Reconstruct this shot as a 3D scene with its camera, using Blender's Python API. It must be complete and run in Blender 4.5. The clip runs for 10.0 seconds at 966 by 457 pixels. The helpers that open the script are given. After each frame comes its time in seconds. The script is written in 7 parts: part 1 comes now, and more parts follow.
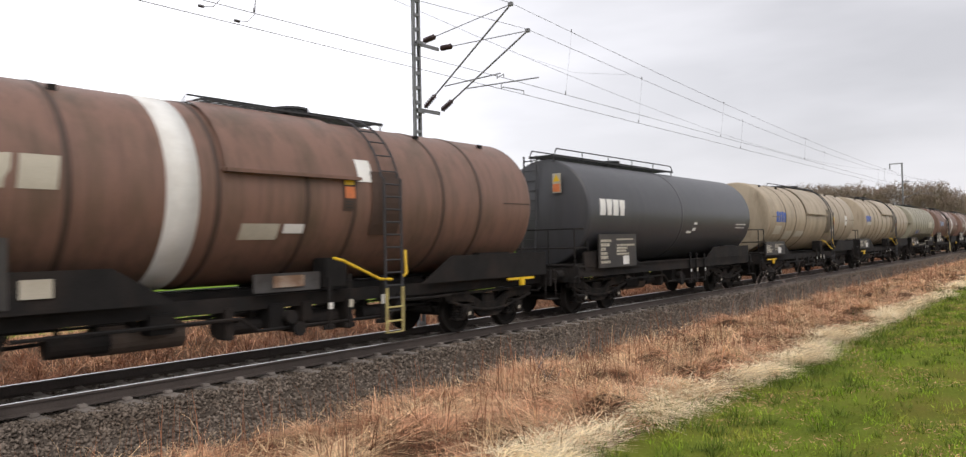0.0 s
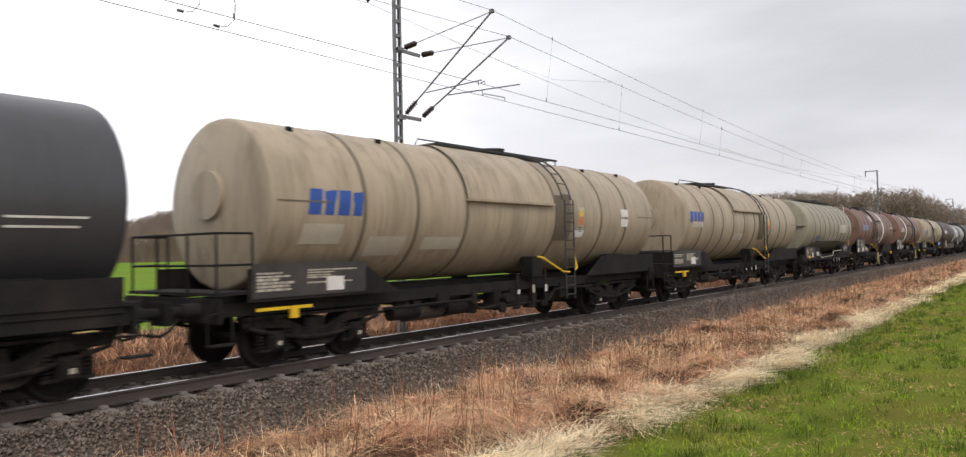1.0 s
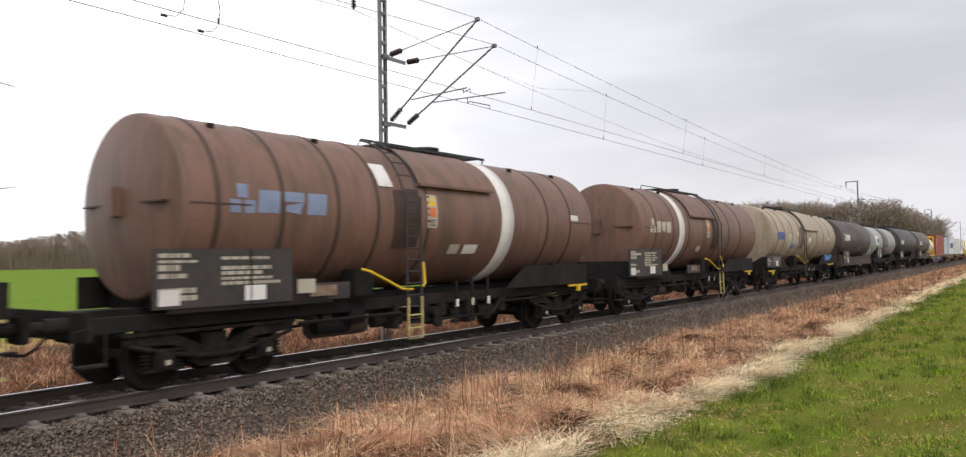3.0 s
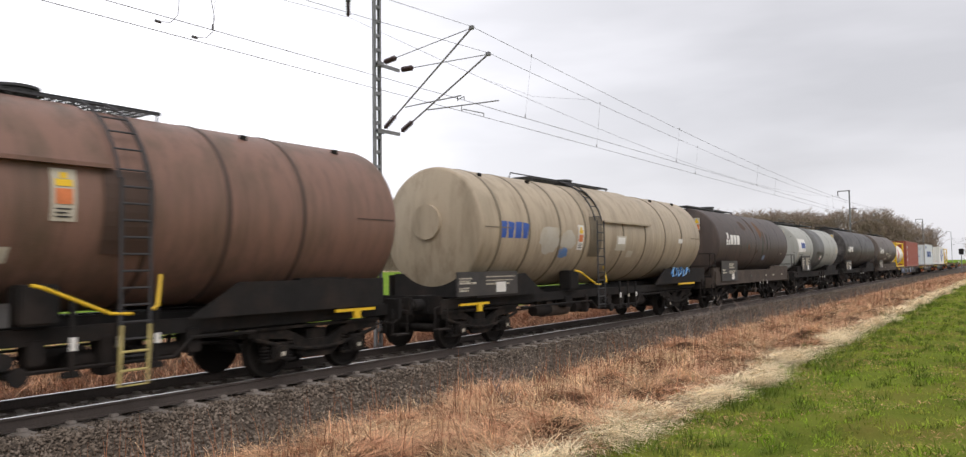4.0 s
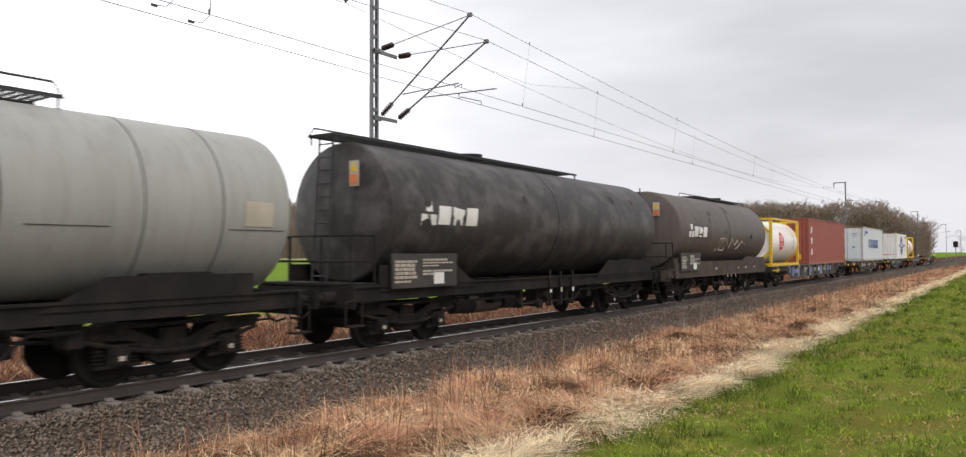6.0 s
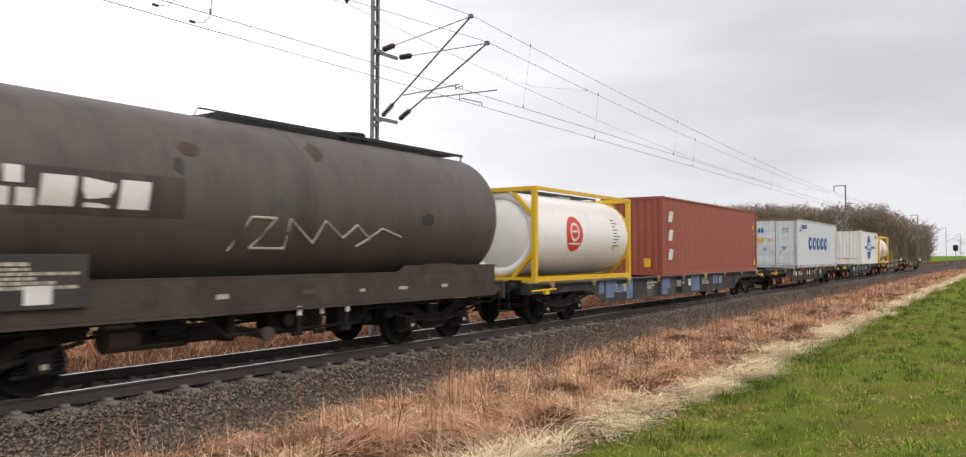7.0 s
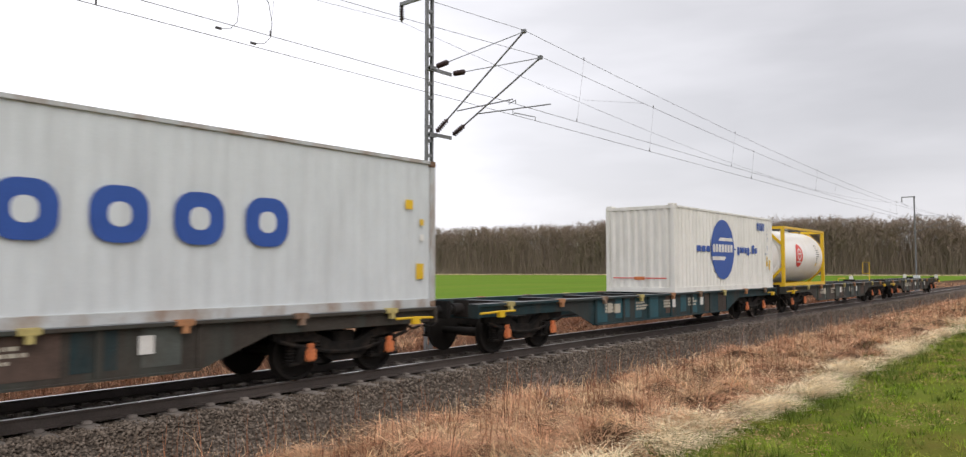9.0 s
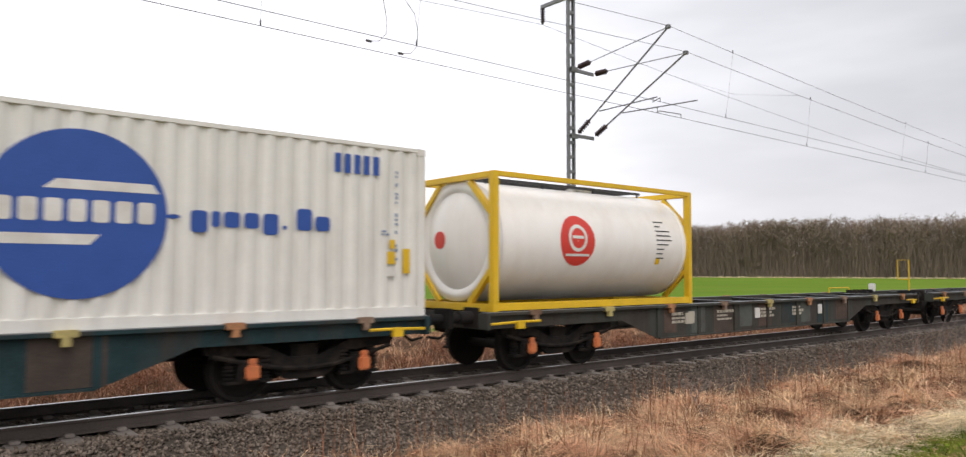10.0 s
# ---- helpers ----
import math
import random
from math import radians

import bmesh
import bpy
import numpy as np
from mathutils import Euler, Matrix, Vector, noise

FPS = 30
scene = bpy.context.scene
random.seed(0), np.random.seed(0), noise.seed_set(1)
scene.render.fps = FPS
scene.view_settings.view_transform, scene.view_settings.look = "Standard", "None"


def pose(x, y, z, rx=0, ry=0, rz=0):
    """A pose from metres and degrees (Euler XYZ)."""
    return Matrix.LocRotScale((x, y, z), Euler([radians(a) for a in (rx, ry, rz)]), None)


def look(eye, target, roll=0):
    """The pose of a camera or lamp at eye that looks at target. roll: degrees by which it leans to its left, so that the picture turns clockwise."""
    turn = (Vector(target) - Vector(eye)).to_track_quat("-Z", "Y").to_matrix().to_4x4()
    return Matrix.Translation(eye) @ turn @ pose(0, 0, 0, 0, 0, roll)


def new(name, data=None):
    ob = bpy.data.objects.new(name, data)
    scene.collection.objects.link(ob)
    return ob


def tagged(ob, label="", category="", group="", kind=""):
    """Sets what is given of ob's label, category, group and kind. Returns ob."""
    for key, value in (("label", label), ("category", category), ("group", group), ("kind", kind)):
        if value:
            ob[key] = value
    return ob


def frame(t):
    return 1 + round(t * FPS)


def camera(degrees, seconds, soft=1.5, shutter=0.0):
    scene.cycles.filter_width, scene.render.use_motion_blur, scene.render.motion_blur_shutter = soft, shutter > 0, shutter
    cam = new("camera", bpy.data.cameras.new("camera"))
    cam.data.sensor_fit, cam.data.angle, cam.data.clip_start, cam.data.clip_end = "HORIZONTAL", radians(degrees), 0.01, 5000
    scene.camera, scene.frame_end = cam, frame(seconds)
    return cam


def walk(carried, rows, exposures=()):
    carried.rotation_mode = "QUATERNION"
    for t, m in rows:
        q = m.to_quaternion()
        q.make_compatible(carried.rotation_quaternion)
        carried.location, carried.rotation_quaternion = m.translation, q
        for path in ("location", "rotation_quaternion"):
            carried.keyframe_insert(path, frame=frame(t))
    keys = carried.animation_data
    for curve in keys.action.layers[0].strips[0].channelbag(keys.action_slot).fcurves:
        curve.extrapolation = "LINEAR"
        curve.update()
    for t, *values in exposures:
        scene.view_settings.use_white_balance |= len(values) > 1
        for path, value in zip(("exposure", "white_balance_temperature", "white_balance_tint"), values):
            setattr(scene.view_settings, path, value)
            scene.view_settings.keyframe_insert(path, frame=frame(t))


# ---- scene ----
# The camera stands beside the line and turns; x runs along the track, y across it, z = 0 at the rail tops.
EYE = (0.0, 0.0, 1.90)
TRACK_Y = 11.44      # middle of the track
SPEED = 23.83        # the train's speed, m/s, towards -x
cam = camera(65.67, 10.0, soft=1.3, shutter=0.1)
# seconds, heading from +x towards +y, pitch, roll (degrees)
HEADING = [
    (0, 38.65, 1.20, -1.22),
    (0.5, 38.13, 1.63, -1.39),
    (1, 37.19, 1.66, -1.23),
    (1.5, 37.20, 2.25, -1.27),
    (2, 36.83, 2.18, -1.17),
    (2.5, 36.19, 2.75, -0.86),
    (3, 35.98, 2.22, -0.93),
    (4.5, 35.18, 3.09, -0.47),
    (5, 35.08, 2.82, -0.09),
    (5.5, 35.24, 1.95, -0.28),
    (7, 35.19, 2.00, 0.09),
    (7.5, 35.96, 2.93, 0.07),
    (8, 36.33, 2.82, 0.46),
    (8.5, 37.15, 2.58, 0.09),
    (9, 39.33, 3.10, 0.00),
    (9.5, 42.32, 2.66, -0.06),
    (10, 50.24, 3.23, 0.12),
]


def aim(heading, pitch, roll):
    a, p = radians(heading), radians(pitch)
    way = Vector((math.cos(a) * math.cos(p), math.sin(a) * math.cos(p), math.sin(p)))
    return look(EYE, Vector(EYE) + way * 10, roll)


walk(cam, [(t, aim(a, p, r)) for t, a, p, r in HEADING], exposures=((0, 0.03, 6500, 14), (7.5, 0.03, 6500, 14), (9.0, -0.05, 6500, 14), (10, -0.05, 6500, 14)))

# ---- sky and light: overcast, brighter beyond the track ----
SUN_AZ, SUN_EL = radians(-122), radians(50)
world = bpy.data.worlds.new("overcast_sky")
scene.world = world
world.use_nodes = True
wn, wl = world.node_tree.nodes, world.node_tree.links
wn.clear()
w_out = wn.new("ShaderNodeOutputWorld")
w_bg = wn.new("ShaderNodeBackground")
w_sky = wn.new("ShaderNodeTexSky")
w_sky.sky_type = "NISHITA"
w_sky.sun_disc = False
w_sky.sun_elevation = SUN_EL
w_sky.sun_rotation = math.pi / 2 - SUN_AZ
w_sky.dust_density = 4.0
w_co = wn.new("ShaderNodeTexCoord")
w_map = wn.new("ShaderNodeMapping")
w_map.inputs["Scale"].default_value = (1.0, 1.0, 4.5)
w_noise = wn.new("ShaderNodeTexNoise")
w_noise.inputs["Scale"].default_value = 1.6
w_noise.inputs["Detail"].default_value = 5
w_noise.inputs["Roughness"].default_value = 0.5
w_ramp = wn.new("ShaderNodeValToRGB")
w_ramp.color_ramp.elements[0].position, w_ramp.color_ramp.elements[0].color = 0.34, (6.2, 6.3, 6.45, 1)
w_ramp.color_ramp.elements[1].position, w_ramp.color_ramp.elements[1].color = 0.66, (8.4, 8.5, 8.7, 1)
w_dot = wn.new("ShaderNodeVectorMath")
w_dot.operation = "DOT_PRODUCT"
w_dot.inputs[1].default_value = (math.cos(radians(85)) * 0.9, math.sin(radians(85)) * 0.9, 0.1)
w_rng = wn.new("ShaderNodeMapRange")
w_rng.inputs["From Min"].default_value, w_rng.inputs["From Max"].default_value = 0.3, 0.85
w_rng.inputs["To Min"].default_value, w_rng.inputs["To Max"].default_value = 0.9, 1.6
w_mul = wn.new("ShaderNodeVectorMath")
w_mul.operation = "SCALE"
w_mix = wn.new("ShaderNodeMix")
w_mix.data_type = "RGBA"
w_mix.inputs["Factor"].default_value = 0.88
wl.new(w_co.outputs["Generated"], w_map.inputs["Vector"])
wl.new(w_map.outputs["Vector"], w_noise.inputs["Vector"])
wl.new(w_noise.outputs["Fac"], w_ramp.inputs["Fac"])
wl.new(w_co.outputs["Generated"], w_dot.inputs[0])
wl.new(w_dot.outputs["Value"], w_rng.inputs["Value"])
wl.new(w_ramp.outputs["Color"], w_mul.inputs[0])
wl.new(w_rng.outputs["Result"], w_mul.inputs["Scale"])
wl.new(w_sky.outputs["Color"], w_mix.inputs["A"])
wl.new(w_mul.outputs["Vector"], w_mix.inputs["B"])
wl.new(w_mix.outputs["Result"], w_bg.inputs["Color"])
w_bg.inputs["Strength"].default_value = 0.12
wl.new(w_bg.outputs["Background"], w_out.inputs["Surface"])

sun = new("sun", bpy.data.lights.new("sun", "SUN"))
sun.data.energy = 1.4
sun.data.angle = radians(45)
sun.data.color = (1.0, 0.97, 0.92)
sun.matrix_world = look((math.cos(SUN_AZ) * 50, math.sin(SUN_AZ) * 50, 50 * math.tan(SUN_EL)), (0, 0, 0))


# ---- materials ----
def material(name, color, rough=0.7, metal=0.0, vary=0.25, scale=3.0, fine=40.0, bump=0.15, stain=None, stain_amount=0.5,
             stain_scale=(1, 1, 1), stain_size=1.2, per_object=0.0, per_island=0.0, spec=0.4, runs=None, runs_amount=0.5):
    m = bpy.data.materials.new(name)
    m.use_nodes = True
    n, l = m.node_tree.nodes, m.node_tree.links
    bsdf = n["Principled BSDF"]
    bsdf.inputs["Roughness"].default_value = rough
    bsdf.inputs["Metallic"].default_value = metal
    bsdf.inputs["Specular IOR Level"].default_value = spec
    co = n.new("ShaderNodeTexCoord")
    big = n.new("ShaderNodeTexNoise")
    big.inputs["Scale"].default_value, big.inputs["Detail"].default_value = scale, 4
    small = n.new("ShaderNodeTexNoise")
    small.inputs["Scale"].default_value, small.inputs["Detail"].default_value = fine, 3
    l.new(co.outputs["Object"], big.inputs["Vector"])
    l.new(co.outputs["Object"], small.inputs["Vector"])
    add = n.new("ShaderNodeMath")
    add.operation = "ADD"
    l.new(big.outputs["Fac"], add.inputs[0])
    l.new(small.outputs["Fac"], add.inputs[1])
    val = n.new("ShaderNodeMapRange")
    val.inputs["From Min"].default_value, val.inputs["From Max"].default_value = 0.6, 1.4
    val.inputs["To Min"].default_value, val.inputs["To Max"].default_value = 1 - vary, 1 + vary
    l.new(add.outputs["Value"], val.inputs["Value"])
    last = val.outputs["Result"]
    for amount, node, out in ((per_object, "ShaderNodeObjectInfo", "Random"), (per_island, "ShaderNodeNewGeometry", "Random Per Island")):
        if amount:
            info = n.new(node)
            mr = n.new("ShaderNodeMapRange")
            mr.inputs["To Min"].default_value, mr.inputs["To Max"].default_value = 1 - amount, 1 + amount
            l.new(info.outputs[out], mr.inputs["Value"])
            mul = n.new("ShaderNodeMath")
            mul.operation = "MULTIPLY"
            l.new(last, mul.inputs[0])
            l.new(mr.outputs["Result"], mul.inputs[1])
            last = mul.outputs["Value"]
    sc = n.new("ShaderNodeVectorMath")
    sc.operation = "SCALE"
    sc.inputs[0].default_value = color
    l.new(last, sc.inputs["Scale"])
    col = sc.outputs["Vector"]
    if stain:
        mp = n.new("ShaderNodeMapping")
        mp.inputs["Scale"].default_value = stain_scale
        sn = n.new("ShaderNodeTexNoise")
        sn.inputs["Scale"].default_value, sn.inputs["Detail"].default_value, sn.inputs["Roughness"].default_value = stain_size, 6, 0.62
        l.new(co.outputs["Object"], mp.inputs["Vector"])
        l.new(mp.outputs["Vector"], sn.inputs["Vector"])
        sr = n.new("ShaderNodeMapRange")
        sr.inputs["From Min"].default_value, sr.inputs["From Max"].default_value = 0.45, 0.72
        sr.inputs["To Max"].default_value = stain_amount
        l.new(sn.outputs["Fac"], sr.inputs["Value"])
        mx = n.new("ShaderNodeMix")
        mx.data_type = "RGBA"
        mx.inputs["B"].default_value = (*stain, 1)
        l.new(sr.outputs["Result"], mx.inputs["Factor"])
        l.new(col, mx.inputs["A"])
        col = mx.outputs["Result"]
    if runs:      # narrow rain and rust runs down the sides
        mp = n.new("ShaderNodeMapping")
        mp.inputs["Scale"].default_value = (5.5, 2.0, 0.3)
        rn = n.new("ShaderNodeTexNoise")
        rn.inputs["Scale"].default_value, rn.inputs["Detail"].default_value, rn.inputs["Roughness"].default_value = 1.3, 7, 0.7
        l.new(co.outputs["Object"], mp.inputs["Vector"])
        l.new(mp.outputs["Vector"], rn.inputs["Vector"])
        rr = n.new("ShaderNodeMapRange")
        rr.inputs["From Min"].default_value, rr.inputs["From Max"].default_value = 0.5, 0.74
        rr.inputs["To Max"].default_value = runs_amount
        l.new(rn.outputs["Fac"], rr.inputs["Value"])
        mx = n.new("ShaderNodeMix")
        mx.data_type = "RGBA"
        mx.inputs["B"].default_value = (*runs, 1)
        l.new(rr.outputs["Result"], mx.inputs["Factor"])
        l.new(col, mx.inputs["A"])
        col = mx.outputs["Result"]
    l.new(col, bsdf.inputs["Base Color"])
    if bump:
        bp = n.new("ShaderNodeBump")
        bp.inputs["Strength"].default_value, bp.inputs["Distance"].default_value = bump, 0.02
        l.new(small.outputs["Fac"], bp.inputs["Height"])
        l.new(bp.outputs["Normal"], bsdf.inputs["Normal"])
    return m


STREAK = (2.2, 2.2, 0.35)
M = {}
M["tank_brown"] = material("tank_brown", (0.21, 0.12, 0.09), 0.5, vary=0.09, scale=0.8, stain=(0.1, 0.072, 0.048), stain_amount=0.85, stain_scale=STREAK, stain_size=0.9, spec=0.35, runs=(0.085, 0.055, 0.042), runs_amount=0.6)
M["tank_beige"] = material("tank_beige", (0.42, 0.345, 0.25), 0.5, vary=0.09, scale=0.8, stain=(0.255, 0.215, 0.15), stain_amount=0.75, stain_scale=STREAK, stain_size=0.9, spec=0.35, runs=(0.17, 0.125, 0.08), runs_amount=0.7)
M["tank_black"] = material("tank_black", (0.06, 0.061, 0.067), 0.38, vary=0.09, scale=0.8, stain=(0.08, 0.078, 0.078), stain_amount=0.5, stain_scale=STREAK, stain_size=0.9, spec=0.5, runs=(0.03, 0.03, 0.03), runs_amount=0.4)
M["tank_dark"] = material("tank_dark", (0.07, 0.053, 0.047), 0.5, vary=0.09, scale=0.8, stain=(0.04, 0.034, 0.033), stain_amount=0.7, stain_scale=STREAK, stain_size=0.9, spec=0.4, runs=(0.17, 0.12, 0.09), runs_amount=0.5)
M["tank_umber"] = material("tank_umber", (0.115, 0.094, 0.081), 0.5, vary=0.09, scale=0.8, stain=(0.06, 0.05, 0.045), stain_amount=0.75, stain_scale=STREAK, stain_size=0.9, spec=0.4, runs=(0.05, 0.04, 0.036), runs_amount=0.5)
M["tank_olive"] = material("tank_olive", (0.315, 0.29, 0.215), 0.5, vary=0.09, scale=0.8, stain=(0.2, 0.185, 0.13), stain_amount=0.5, stain_scale=STREAK, stain_size=0.9, spec=0.35, runs=(0.13, 0.115, 0.08), runs_amount=0.55)
M["tank_grey"] = material("tank_grey", (0.37, 0.375, 0.345), 0.5, vary=0.09, scale=0.8, stain=(0.25, 0.24, 0.21), stain_amount=0.4, stain_scale=STREAK, stain_size=0.9, spec=0.35, runs=(0.2, 0.18, 0.15), runs_amount=0.4)
M["tank_sooty"] = material("tank_sooty", (0.036, 0.032, 0.031), 0.5, vary=0.2, stain=(0.15, 0.14, 0.135), stain_amount=0.7, stain_size=1.6, spec=0.4, runs=(0.1, 0.085, 0.075), runs_amount=0.5)
M["tank_midgrey"] = material("tank_midgrey", (0.12, 0.12, 0.115), 0.5, vary=0.15, stain=(0.07, 0.065, 0.06), stain_amount=0.5, stain_scale=STREAK)
M["tank_white"] = material("tank_white", (0.9, 0.88, 0.84), 0.3, vary=0.04, bump=0.05, stain=(0.66, 0.6, 0.5), stain_amount=0.25, stain_scale=STREAK)
M["frame_dark"] = material("frame_dark", (0.016, 0.0148, 0.0142), 0.8, vary=0.35, stain=(0.06, 0.042, 0.032), stain_amount=0.4, spec=0.2)
M["frame_grey"] = material("frame_grey", (0.055, 0.05, 0.047), 0.75, vary=0.35, scale=1.5, stain=(0.13, 0.13, 0.13), stain_amount=0.6, stain_size=1.3, spec=0.2)
M["frame_brown"] = material("frame_brown", (0.085, 0.066, 0.054), 0.75, vary=0.35, stain=(0.04, 0.032, 0.028), stain_amount=0.6, spec=0.2)
M["frame_teal"] = material("frame_teal", (0.019, 0.044, 0.049), 0.65, vary=0.35, stain=(0.06, 0.047, 0.037), stain_amount=0.95, stain_size=1.1, stain_scale=(1.5, 1, 0.4), spec=0.2)
M["frame_blue"] = material("frame_blue", (0.16, 0.22, 0.36), 0.6, vary=0.25, stain=(0.1, 0.09, 0.085), stain_amount=0.6)
M["bogie"] = material("bogie_steel", (0.013, 0.0115, 0.0105), 0.9, vary=0.4, stain=(0.07, 0.052, 0.038), stain_amount=0.55, stain_size=3.5, spec=0.2)
M["seam_brown"] = material("seam_grime_brown", (0.075, 0.046, 0.034), 0.6, vary=0.2)
M["seam_beige"] = material("seam_grime_beige", (0.16, 0.13, 0.088), 0.6, vary=0.2)
# olive seams; also the painted shade and dirt of the olive tank's lower shell
M["seam_olive"] = material("seam_grime_shade_olive", (0.13, 0.12, 0.085), 0.6, vary=0.2)
# paler grey for the upper faces of sills and cross members, stained brown
M["sill_top"] = material("pale_sill_top", (0.24, 0.26, 0.27), 0.55, vary=0.3, stain=(0.1, 0.08, 0.06), stain_amount=0.7, stain_size=2)
M["frame_moss"] = material("frame_moss", (0.06, 0.052, 0.043), 0.75, vary=0.3, stain=(0.06, 0.075, 0.066), stain_amount=0.95, stain_size=0.9, stain_scale=(1.6, 1, 0.3), spec=0.2, runs=(0.045, 0.034, 0.028), runs_amount=0.7)
M["wheel"] = material("wheel_steel", (0.02, 0.0175, 0.0155), 0.75, 0.0, vary=0.3, spec=0.15)
M["tread"] = material("wheel_tread", (0.5, 0.48, 0.46), 0.3, 0.9, vary=0.1)
M["grating"] = material("grating_steel", (0.055, 0.055, 0.058), 0.6, 0.3, vary=0.3)
M["white"] = material("white_paint", (0.78, 0.77, 0.73), 0.5, vary=0.1, stain=(0.45, 0.4, 0.33), stain_amount=0.5)
M["blue"] = material("blue_paint", (0.03, 0.09, 0.36), 0.5, vary=0.12)
M["paleblue"] = material("faded_blue_paint", (0.22, 0.28, 0.4), 0.6, vary=0.2)
M["graffiti_blue"] = material("graffiti_blue", (0.06, 0.25, 0.62), 0.5, vary=0.15)
M["yellow"] = material("yellow_paint", (0.78, 0.5, 0.02), 0.42, vary=0.1, stain=(0.4, 0.25, 0.04), stain_amount=0.3)
M["orange"] = material("orange_paint", (0.66, 0.2, 0.07), 0.6, vary=0.2, stain=(0.3, 0.12, 0.06), stain_amount=0.5, stain_size=4)
M["red"] = material("red_paint", (0.68, 0.055, 0.04), 0.45, vary=0.08)
M["cream"] = material("patch_paint", (0.5, 0.46, 0.37), 0.6, vary=0.12, stain=(0.3, 0.25, 0.18), stain_amount=0.4)
M["wiped"] = material("wiped_paint", (0.47, 0.44, 0.375), 0.55, vary=0.12, scale=1.5, stain=(0.39, 0.325, 0.23), stain_amount=0.9, stain_size=1.6)
M["label_dark"] = material("label_board", (0.042, 0.039, 0.037), 0.6, vary=0.3, stain=(0.1, 0.085, 0.07), stain_amount=0.5)
M["box_red"] = material("container_oxide_red", (0.32, 0.083, 0.056), 0.5, vary=0.1, stain=(0.25, 0.075, 0.055), stain_amount=0.5, stain_scale=STREAK)
M["box_grey"] = material("container_light_grey", (0.66, 0.705, 0.72), 0.45, vary=0.06, stain=(0.42, 0.43, 0.43), stain_amount=0.35, stain_scale=STREAK)
M["box_worn"] = material("container_worn_frame", (0.5, 0.52, 0.52), 0.55, vary=0.12, stain=(0.26, 0.15, 0.08), stain_amount=0.85, stain_size=2.2, stain_scale=(1, 1, 0.5))
M["black_coat"] = material("black_tank_coat", (0.03, 0.028, 0.028), 0.5, vary=0.25, stain=(0.06, 0.05, 0.045), stain_amount=0.4)
M["box_white"] = material("container_off_white", (0.8, 0.79, 0.74), 0.5, vary=0.06, stain=(0.42, 0.4, 0.35), stain_amount=0.35, stain_scale=STREAK)
M["rust"] = material("rusty_steel", (0.2, 0.12, 0.075), 0.8, vary=0.35, stain=(0.45, 0.4, 0.33), stain_amount=0.6, stain_size=3)
M["spigot"] = material("spigot_pale_yellow", (0.5, 0.42, 0.16), 0.6, vary=0.25, stain=(0.15, 0.1, 0.06), stain_amount=0.6, stain_size=5)
M["rust_orange"] = material("faded_orange_steel", (0.42, 0.2, 0.09), 0.7, vary=0.3, stain=(0.15, 0.1, 0.06), stain_amount=0.6, stain_size=5)
M["rail_side"] = material("rail_rust", (0.075, 0.06, 0.052), 0.75, vary=0.3)
M["rail_top"] = material("rail_polished", (0.5, 0.49, 0.48), 0.3, 0.9, vary=0.1, bump=0.0)
M["sleeper"] = material("sleeper_concrete", (0.26, 0.23, 0.205), 0.9, vary=0.25, stain=(0.09, 0.07, 0.055), stain_amount=0.7, stain_size=3, per_object=0.25, spec=0.1)
M["ballast"] = material("ballast_stone", (0.175, 0.144, 0.117), 0.9, vary=0.3, scale=1.0, fine=60, bump=0.3, per_island=0.55, stain=(0.12, 0.085, 0.06), stain_amount=0.6, stain_size=0.8, spec=0.1)
M["mast"] = material("galvanised_steel", (0.25, 0.255, 0.26), 0.55, 0.5, vary=0.2)
M["porcelain"] = material("insulator_brown", (0.05, 0.03, 0.028), 0.3, vary=0.2)
M["wire"] = material("copper_wire", (0.09, 0.085, 0.085), 0.6, 0.3, vary=0.2)
M["soil"] = material("verge_litter", (0.11, 0.062, 0.036), 0.95, vary=0.45, scale=1.5, fine=25, bump=0.8, stain=(0.055, 0.036, 0.022), stain_amount=0.85, stain_size=3, spec=0.05)
M["turf"] = material("turf_soil", (0.125, 0.155, 0.022), 0.95, vary=0.4, scale=0.9, fine=35, bump=0.8, stain=(0.17, 0.125, 0.035), stain_amount=0.8, stain_size=0.6, spec=0.03)
M["field"] = material("crop_field", (0.128, 0.222, 0.02), 0.95, vary=0.15, scale=0.05, fine=1.5, bump=0.3, stain=(0.19, 0.235, 0.035), stain_amount=0.6, stain_size=0.04, stain_scale=(0.3, 2, 1), spec=0.03)
M["dry"] = material("dry_grass", (0.58, 0.32, 0.19), 0.9, vary=0.35, scale=1.6, fine=6, bump=0.0, per_island=0.65, stain=(0.68, 0.47, 0.28), stain_amount=0.9, stain_size=1.1, spec=0.08)
M["pale"] = material("bleached_grass", (0.84, 0.7, 0.46), 0.9, vary=0.25, scale=2, bump=0.0, per_island=0.35, spec=0.08)
M["green"] = material("green_grass", (0.2, 0.32, 0.024), 0.85, vary=0.45, scale=1.3, fine=9, bump=0.0, per_island=0.75, stain=(0.43, 0.33, 0.09), stain_amount=0.7, stain_size=1.3, spec=0.06)
M["ballast_bed"] = material("ballast_bed", (0.105, 0.086, 0.07), 0.95, vary=0.4, scale=12.0, fine=45, bump=1.0, stain=(0.045, 0.037, 0.032), stain_amount=0.8, stain_size=9, spec=0.05)
